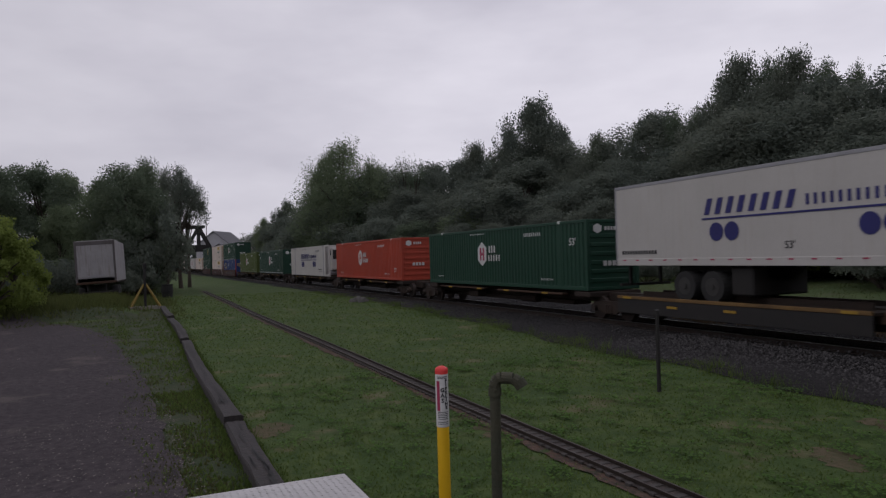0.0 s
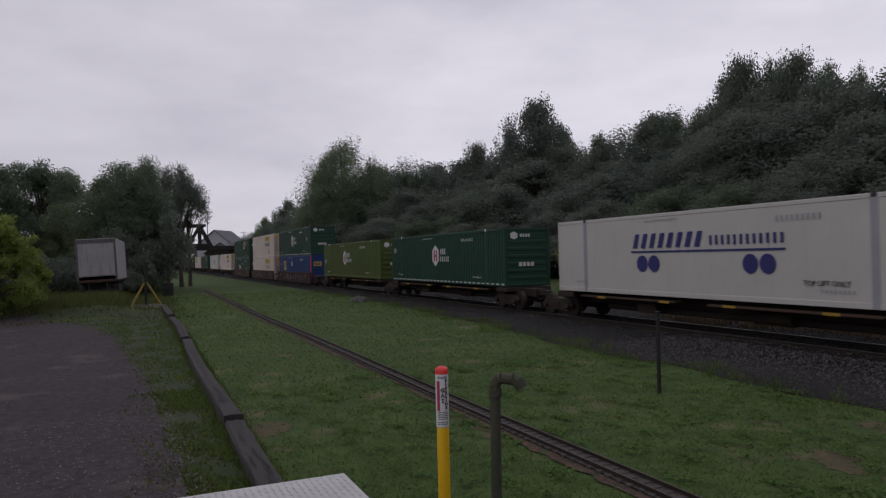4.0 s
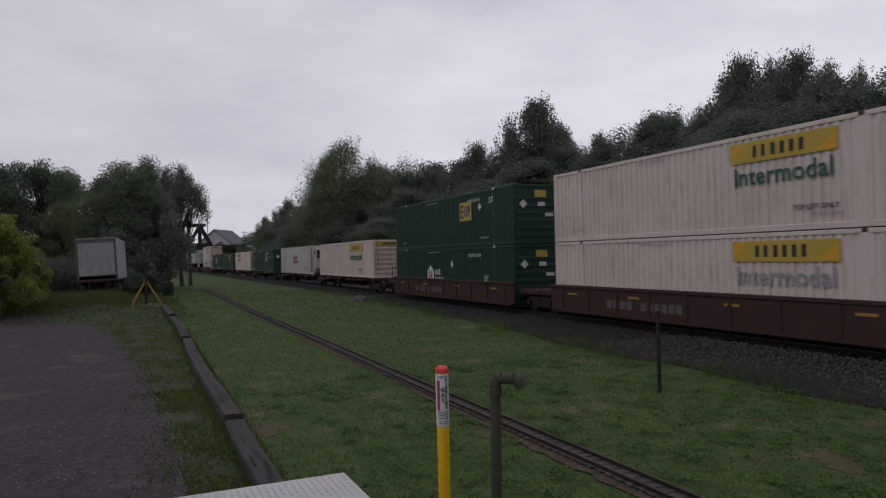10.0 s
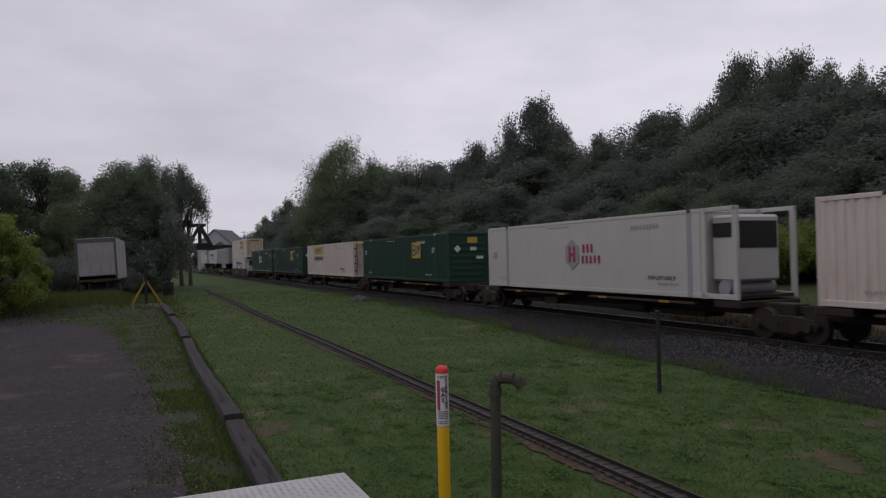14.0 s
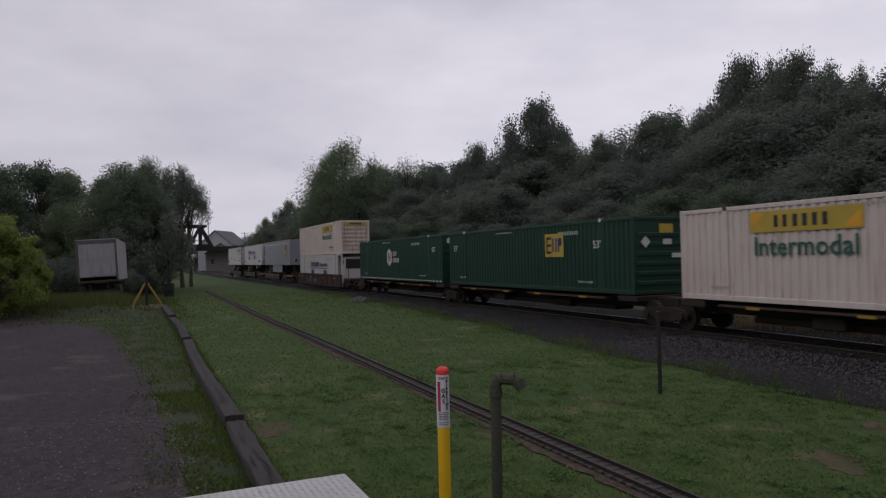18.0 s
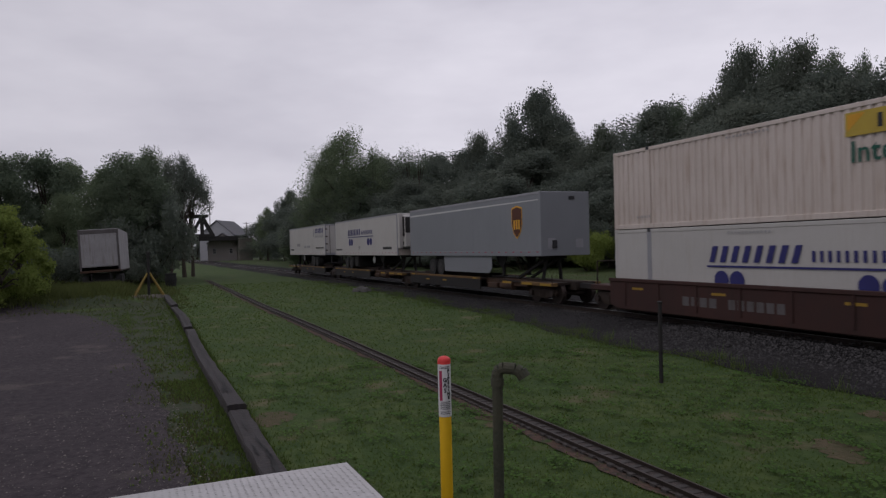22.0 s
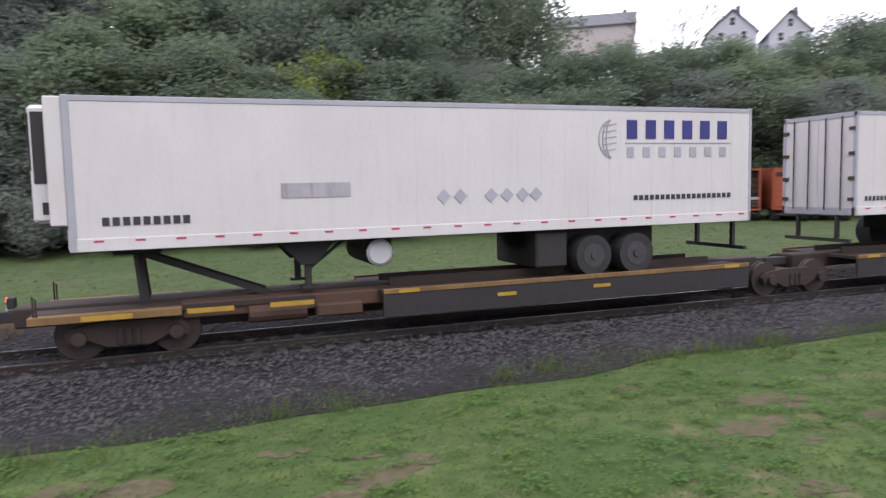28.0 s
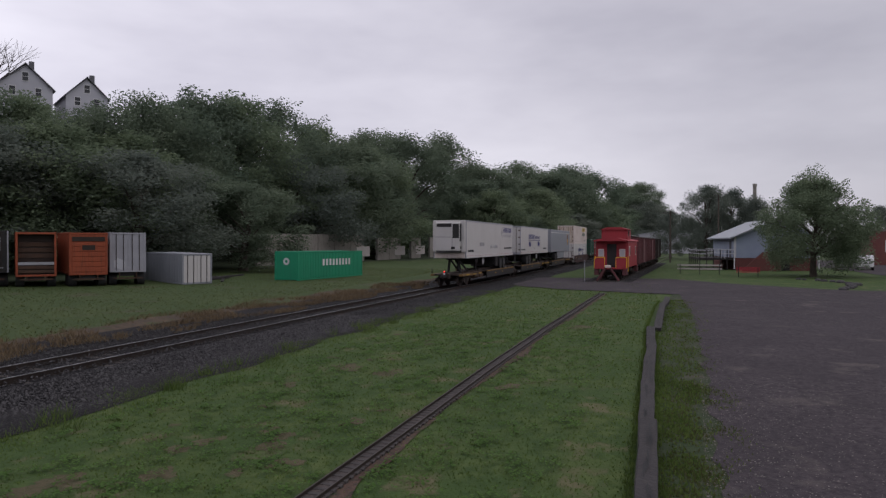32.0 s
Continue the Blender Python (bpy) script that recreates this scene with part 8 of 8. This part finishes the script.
def bare_tree(x, y, height):
    """A leafless tree: limbs that fork into thin twigs."""
    c = thing("bare_tree", "leafless tree with fine upright twigs on the hilltop", "tree", "trees")
    rng = random.Random(12)
    trunk, twig = Shape(), Shape()

    def grow(p, d, length, r, level):
        q = p + d * length
        (trunk if level < 2 else twig).tube(p, q, r, r * 0.65, 5, False)
        if level > 4:
            return
        for _ in range(3 if level < 4 else 4):
            e = (d + Vector((rng.gauss(0, 0.42), rng.gauss(0, 0.42), rng.gauss(0.12, 0.2)))).normalized()
            grow(p.lerp(q, rng.uniform(0.55, 1.0)), e, length * rng.uniform(0.62, 0.9), r * 0.58, level + 1)
    grow(Vector((0, 0, -0.5)), Vector((0, 0, 1)), height * 0.36, 0.36, 0)
    part("trunk", trunk, M["bark"], c)
    part("twig", twig, M["bark"], c, "thin bare twigs", kind="stuff")
    c.matrix_basis = pose(x, y, land(x, y))


bx_, by_ = at(48.8, 128)
bare_tree(bx_, by_, 3.4 + 128 * math.tan(radians(15.6)) - land(bx_, by_))


# ---- grass, weeds, stones and ties ----
def tufts(rng, x, y, z, height, width, lean=0.5):
    """Single grass blades, three corners each."""
    n = len(x)
    a = rng.random(n) * 2 * np.pi
    b = rng.random(n) * 2 * np.pi
    h = height * (0.5 + rng.random(n))
    base = np.stack([x, y, z], 1)
    side = np.stack([np.cos(a), np.sin(a), np.zeros(n)], 1) * (width * (0.6 + 0.8 * rng.random(n)))[:, None]
    tip = base + np.stack([np.cos(b) * h * lean * rng.random(n), np.sin(b) * h * lean * rng.random(n), h], 1)
    v = np.stack([base - side, base + side, tip], 1).reshape(-1, 3)
    return v, np.arange(3 * n).reshape(-1, 3)


def grass_stuff():
    rng = np.random.default_rng(5)
    n = 380000
    d = 5.5 + 58 * rng.random(n) ** 2.0
    d[:30000] = 1.2 + 5 * rng.random(30000) ** 0.6
    az = np.radians(-8 + 186 * rng.random(n))
    x, y = 0.4 + d * np.cos(az), 0.6 + d * np.sin(az)
    ty = np.array([track_y(q) for q in x])
    my = np.array([mini_y(q) for q in x])
    be = np.array([bed_edge(q) for q in x])
    tim = np.interp(x, [p[0] for p in TIMBER], [p[1] for p in TIMBER])
    ok = (y > tim + 0.2) & (y < ty - be + 0.3 + 0.5 * np.sin(x * 0.9)) & (np.abs(y - my) > 0.24)
    patch = np.array([noise.noise((q * 0.55, w * 0.55, 7)) for q, w in zip(x, y)])
    ok &= rng.random(n) > np.clip((patch - 0.25) * 2.2, 0, 0.95)
    for px, py, pr in PATCHES:
        ok &= (np.hypot((x - px) * 0.7, y - py) > pr * 0.85) | (rng.random(n) < 0.38)
    x, y, d = x[ok], y[ok], d[ok]
    z = np.array([land(q, w) for q, w in zip(x, y)])
    v, f = tufts(rng, x, y, z - 0.01, 0.032 + 0.0004 * d, 0.005 + 0.0009 * d, 1.3)
    tagged(new("lawn_grass", quick_mesh("lawn_grass", v, f, M["grassblade"])), "short mown grass of the lawn", kind="stuff")
    # longer grass and weeds along the ballast
    n = 60000
    x = -60 + 110 * rng.random(n)
    ty = np.array([track_y(q) for q in x])
    y = ty - np.array([bed_edge(q) for q in x]) - 0.05 + 0.45 * np.sin(x * 0.9) + 0.33 * rng.normal(size=n) + 0.3 * np.sin(x * 2.3)
    keep = rng.random(n) < 0.25 + 0.75 * np.array([0.5 + 0.5 * noise.noise((q * 0.5, 3, 3)) for q in x])
    x, y = x[keep], y[keep]
    v, f = tufts(rng, x, y, np.full(len(x), -0.06), 0.10, 0.012, 1.2)
    tagged(new("edge_grass", quick_mesh("edge_grass", v, f, M["grassblade"])), "longer grass and weeds along the ballast", kind="stuff")
    cx = -40 + 80 * rng.random(90)
    x = np.repeat(cx, 30) + 0.12 * rng.normal(size=2700)
    y = np.array([track_y(q) - bed_edge(q) for q in x]) - 0.05 + np.repeat(0.35 * rng.normal(size=90), 30) + 0.12 * rng.normal(size=2700)
    v, f = tufts(rng, x, y, np.full(len(x), -0.06), 0.30, 0.010, 0.7)
    tagged(new("tall_weeds", quick_mesh("tall_weeds", v, f, M["grassblade"])), "tall weed clumps at the ballast's edge", kind="stuff")
    # dry weeds beyond the rails
    n = 52000
    x = -25 + 85 * rng.random(n)
    ty = np.array([track_y(q) for q in x])
    y = ty + 2.2 + 4.2 * rng.random(n) ** 1.2 + 0.5 * np.sin(x * 0.7)
    keep = np.array([noise.noise((q * 0.35, w * 0.5, 9)) + 0.5 * noise.noise((q * 1.3, w * 1.6, 4)) for q, w in zip(x, y)]) > -0.1
    x, y = x[keep], y[keep]
    v, f = tufts(rng, x, y, np.full(len(x), -0.05), 0.17, 0.016, 1.1)
    tagged(new("dry_weeds", quick_mesh("dry_weeds", v, f, M["dry"])), "straw-brown dry weeds beyond the rails", kind="stuff")
    n = 70000
    x = -70 + 160 * rng.random(n)
    y = 22 + 24 * rng.random(n) ** 1.2
    z = np.array([land(q, w) for q, w in zip(x, y)])
    v, f = tufts(rng, x, y, z - 0.02, 0.075, 0.03, 2.2)
    tagged(new("meadow_grass", quick_mesh("meadow_grass", v, f, M["meadowblade"])), "rough meadow grass beyond the railway", kind="stuff")
    # weeds under the saplings
    n = 24000
    x = np.concatenate([-46 + 3.2 * rng.normal(size=n // 2), -52 + 2.2 * rng.normal(size=n // 2)])
    y = np.concatenate([-7.5 + 2.6 * rng.normal(size=n // 2), -1.6 + 1.5 * rng.normal(size=n // 2)])
    keep = x < -40.5
    x, y = x[keep], y[keep]
    z = np.array([land(q, w) for q, w in zip(x, y)])
    v, f = tufts(rng, x, y, z - 0.02, 0.48, 0.03, 0.9)
    tagged(new("rank_weeds", quick_mesh("rank_weeds", v, f, M["meadowblade"])), "rank yellow-green weeds at the lot's end", kind="stuff")
    # rank grass at the far end of the lot
    n = 26000
    x = -95 + 58 * rng.random(n)
    y = -14 + 17 * rng.random(n)
    z = np.array([land(q, w) for q, w in zip(x, y)])
    v, f = tufts(rng, x, y, z - 0.02, 0.12, 0.035, 1.4)
    tagged(new("rank_grass", quick_mesh("rank_grass", v, f, M["meadowblade"])), "uncut grass at the lot's far end", kind="stuff")


PATCHES = [(9.1, 9.1, 0.5), (11.4, 8.2, 0.5), (12.0, 7.0, 0.4), (18.9, 8.6, 0.7), (18.4, 7.05, 0.6), (17.4, 4.05, 0.4), (3.2, 9.2, 0.6), (8.0, 8.3, 0.55), (9.2, 9.0, 0.5), (9.9, 7.9, 0.4),
           (0.4, 8.9, 0.8), (-1.5, 9.4, 0.7), (2.1, 8.6, 0.6), (-2.6, 8.5, 0.5), (0.0, 10.0, 0.6), (-11.5, 2.1, 0.6), (-6.1, 8.2, 0.5), (-9.9, 5.0, 0.3), (-7.1, 10.3, 0.5), (30, 3.0, 0.7), (40, 3.5, 0.8)]
random.seed(21)
for _ in range(30):
    PATCHES.append((random.uniform(-4, 26), random.uniform(5.9, 10.6), random.uniform(0.10, 0.3)))
soil_v, soil_f = [], []
for px, py, pr in PATCHES:
    for k in range(3):
        cx, cy, r = px + random.gauss(0, 0.5 * pr), py + random.gauss(0, 0.35 * pr), pr * random.uniform(0.25, 0.55)
        base = len(soil_v)
        soil_v.append((cx, cy, land(cx, cy) + 0.012))
        for q in range(14):
            a = 2 * math.pi * q / 14
            rr = r * (0.6 + 0.7 * random.random())
            X, Y = cx + 1.35 * rr * math.cos(a), cy + rr * math.sin(a)
            soil_v.append((X, Y, land(X, Y) + 0.006))
        soil_f += [(base, base + 1 + q, base + 1 + (q + 1) % 14) for q in range(14)]
tagged(new("bare_soil", quick_mesh("bare_soil", soil_v, np.array(soil_f), M["soil"])), "bare tan earth showing through the lawn", kind="stuff")
grass_stuff()


def verge_stuff():
    """Clover in the lawn, thin yellowed grass and gravel along the lot's edge."""
    rng = np.random.default_rng(31)
    lot_x, lot_y = [p[0] for p in LOT_EDGE], [p[1] for p in LOT_EDGE]
    tim_x, tim_y = [p[0] for p in TIMBER], [p[1] for p in TIMBER]
    # grass of the verge
    n = 90000
    x = np.concatenate([-37 + 82 * rng.random(n // 2), -16 + 36 * rng.random(n // 2)])
    lo, hi = np.interp(x, lot_x, lot_y), np.interp(x, tim_x, tim_y)
    y = lo - 0.8 + (hi - lo + 0.65) * rng.random(n) ** 0.75
    patch = np.array([noise.noise((q * 0.8, w * 1.6, 12)) for q, w in zip(x, y)])
    share = np.clip((y - lo + 0.75 + 0.7 * patch) / 1.3, 0.03, 1) ** 1.5
    ok = (rng.random(n) < share * (0.5 + patch)) & (np.abs(y - hi) > 0.15) & ~((x > -5.05) & (x < 1.25) & (y < 1.45))
    x, y, lo = x[ok], y[ok], lo[ok]
    z = np.array([land(q, w) for q, w in zip(x, y)]) + 0.015
    dist = np.hypot(x, y)
    yel = rng.random(len(x)) < np.clip(0.6 - (y - lo) * 0.5, 0.06, 0.6)
    for sel, m_, nm, lab in ((yel, "yellowblade", "yellowed_grass", "thin yellowed grass along the lot"), (~yel, "grassblade", "verge_grass", "thin green grass beside the timbers")):
        v, f = tufts(rng, x[sel], y[sel], z[sel], 0.026 + 0.0012 * dist[sel].mean(), 0.006 + 0.0009 * dist[sel].mean())
        tagged(new(nm, quick_mesh(nm, v, f, M[m_])), lab, kind="stuff")
    # grass against the timbers
    n = 16000
    x = -40 + 84 * rng.random(n)
    y = np.interp(x, tim_x, tim_y) + rng.choice([-1, 1], n) * (0.15 + 0.06 * np.abs(rng.normal(size=n)))
    z = np.array([land(q, w) for q, w in zip(x, y)])
    v, f = tufts(rng, x, y, z, 0.085, 0.011, 0.8)
    tagged(new("timber_grass", quick_mesh("timber_grass", v, f, M["grassblade"])), "longer grass growing against the timbers", kind="stuff")
    # clover clumps in the lawn
    cx, cy = -16 + 48 * rng.random(1500), 2 + 9.5 * rng.random(1500)
    k = 26
    x = np.repeat(cx, k) + 0.13 * rng.normal(size=1500 * k)
    y = np.repeat(cy, k) + 0.09 * rng.normal(size=1500 * k)
    ty = np.array([track_y(q) for q in x])
    my = np.array([mini_y(q) for q in x])
    ok = (y > np.interp(x, tim_x, tim_y) + 0.2) & (y < ty - 6.0) & (np.abs(y - my) > 0.3)
    x, y = x[ok], y[ok]
    z = np.array([land(q, w) for q, w in zip(x, y)]) + 0.045 + 0.02 * rng.random(len(x))
    a = rng.random(len(x)) * 6.283
    s = 0.018 + 0.016 * rng.random(len(x))
    v = np.stack([np.stack([x + s * np.cos(a + q), y + s * np.sin(a + q), z + 0.008 * rng.normal(size=len(x))], 1) for q in (0, 1.57, 3.14, 4.71)], 1).reshape(-1, 3)
    tagged(new("clover", quick_mesh("clover", v, np.arange(len(v)).reshape(-1, 4), M["clover"])), "low clover and broad-leaved weeds in the lawn", kind="stuff")
    # loose gravel on the lot
    n = 26000
    x = np.concatenate([-36 + 84 * rng.random(n // 3), -14 + 34 * rng.random(n - n // 3)])
    y = np.interp(x, lot_x, lot_y) + 0.2 - 6.5 * rng.random(n) ** 1.6
    ok = ~((x > -5.05) & (x < 1.25))
    x, y = x[ok], y[ok]
    n = len(x)
    r = 0.005 + 0.013 * rng.random(n) ** 2.5
    o = np.array([(1, 0, 0), (-0.9, 0.2, 0), (0.1, 1, 0.1), (0, -0.95, -0.1), (0.1, 0, 0.7)])
    v = o[None] * (0.7 + 0.6 * rng.random((n, 5, 1))) * r[:, None, None] + np.stack([x, y, np.array([land(q, w) for q, w in zip(x, y)]) + 0.037], 1)[:, None]
    f = (np.array([(0, 2, 4), (2, 1, 4), (1, 3, 4), (3, 0, 4)])[None] + 5 * np.arange(n)[:, None, None]).reshape(-1, 3)
    tagged(new("gravel", quick_mesh("gravel", v.reshape(-1, 3), f, M["gravel"])), "loose pale gravel along the lot's edge", kind="stuff")


verge_stuff()


def stones():
    rng = np.random.default_rng(9)
    n = 62000
    x = np.concatenate([-18 + 50 * rng.random(50000), -60 + 110 * rng.random(12000)])
    ty = np.array([track_y(q) for q in x])
    y = ty + np.where(rng.random(n) < 0.75, -1.5 - (np.array([bed_edge(q) for q in x]) - 1.7) * rng.random(n), -1.3 + 4.5 * rng.random(n))
    r = 0.018 + 0.03 * rng.random(n) ** 1.5
    o = np.array([(1, 0, 0), (-0.9, 0.2, 0), (0.1, 1, 0.1), (0, -0.95, -0.1), (0.1, 0, 0.85), (0, 0, -0.8)])
    a = rng.random(n) * 2 * np.pi
    c, s = np.cos(a), np.sin(a)
    jit = o[None] * (0.75 + 0.5 * rng.random((n, 6, 1)))
    v = np.stack([jit[..., 0] * c[:, None] - jit[..., 1] * s[:, None], jit[..., 0] * s[:, None] + jit[..., 1] * c[:, None], jit[..., 2]], 2) * r[:, None, None]
    v += np.stack([x, y, np.full(n, -0.015)], 1)[:, None]
    f = np.array([(0, 2, 4), (2, 1, 4), (1, 3, 4), (3, 0, 4), (2, 0, 5), (1, 2, 5), (3, 1, 5), (0, 3, 5)])
    f = (f[None] + 6 * np.arange(n)[:, None, None]).reshape(-1, 3)
    tagged(new("ballast_stones", quick_mesh("ballast_stones", v.reshape(-1, 3), f, M["stone"])), "loose grey ballast stones beside the rails", kind="stuff")


stones()

# ties of the main line: the nearest one by one, the rest joined
tie_me = Shape().box(-0.11, 0.11, -1.28, 1.28, -0.16, 0.0, 0.012).mesh("tie")
tie_me.materials.append(M["tie"])
random.seed(2)
rest = Shape()
for k in range(900):
    x = -240 + k * 0.53
    m_ = pose(x, track_y(x) + random.uniform(-0.03, 0.03), RAIL_Z - 0.172, 0, 0, track_turn(x) + random.uniform(-0.8, 0.8))
    if -72 < x < 82:
        ob = new("tie", tie_me)
        ob.parent = track
        ob.matrix_basis = m_
    else:
        rest.add([m_ @ v.co for v in tie_me.vertices], [tuple(p.vertices) for p in tie_me.polygons])
part("far_ties", rest, M["tie"], track, kind="stuff")

# ties of the garden railway
small_me = Shape().box(-0.045, 0.045, -0.20, 0.20, -0.03, 0.022, 0.006).mesh("tie")
small_me.materials.append(M["smalltie"])
rest = Shape()
for k in range(600):
    x = -69.5 + k * 0.197
    if x > 48.5:
        break
    slope_ = math.degrees(math.atan(mini_y(x + 0.5) - mini_y(x - 0.5)))
    m_ = pose(x, mini_y(x) + random.uniform(-0.012, 0.012), land(x, mini_y(x)) + 0.03, 0, 0, slope_ + random.uniform(-2, 2))
    if -28 < x < 30:
        ob = new("tie", small_me)
        ob.parent = mini
        ob.matrix_basis = m_
    else:
        rest.add([m_ @ v.co for v in small_me.vertices], [tuple(p.vertices) for p in small_me.polygons])
part("far_ties", rest, M["smalltie"], mini, kind="stuff")


motions()
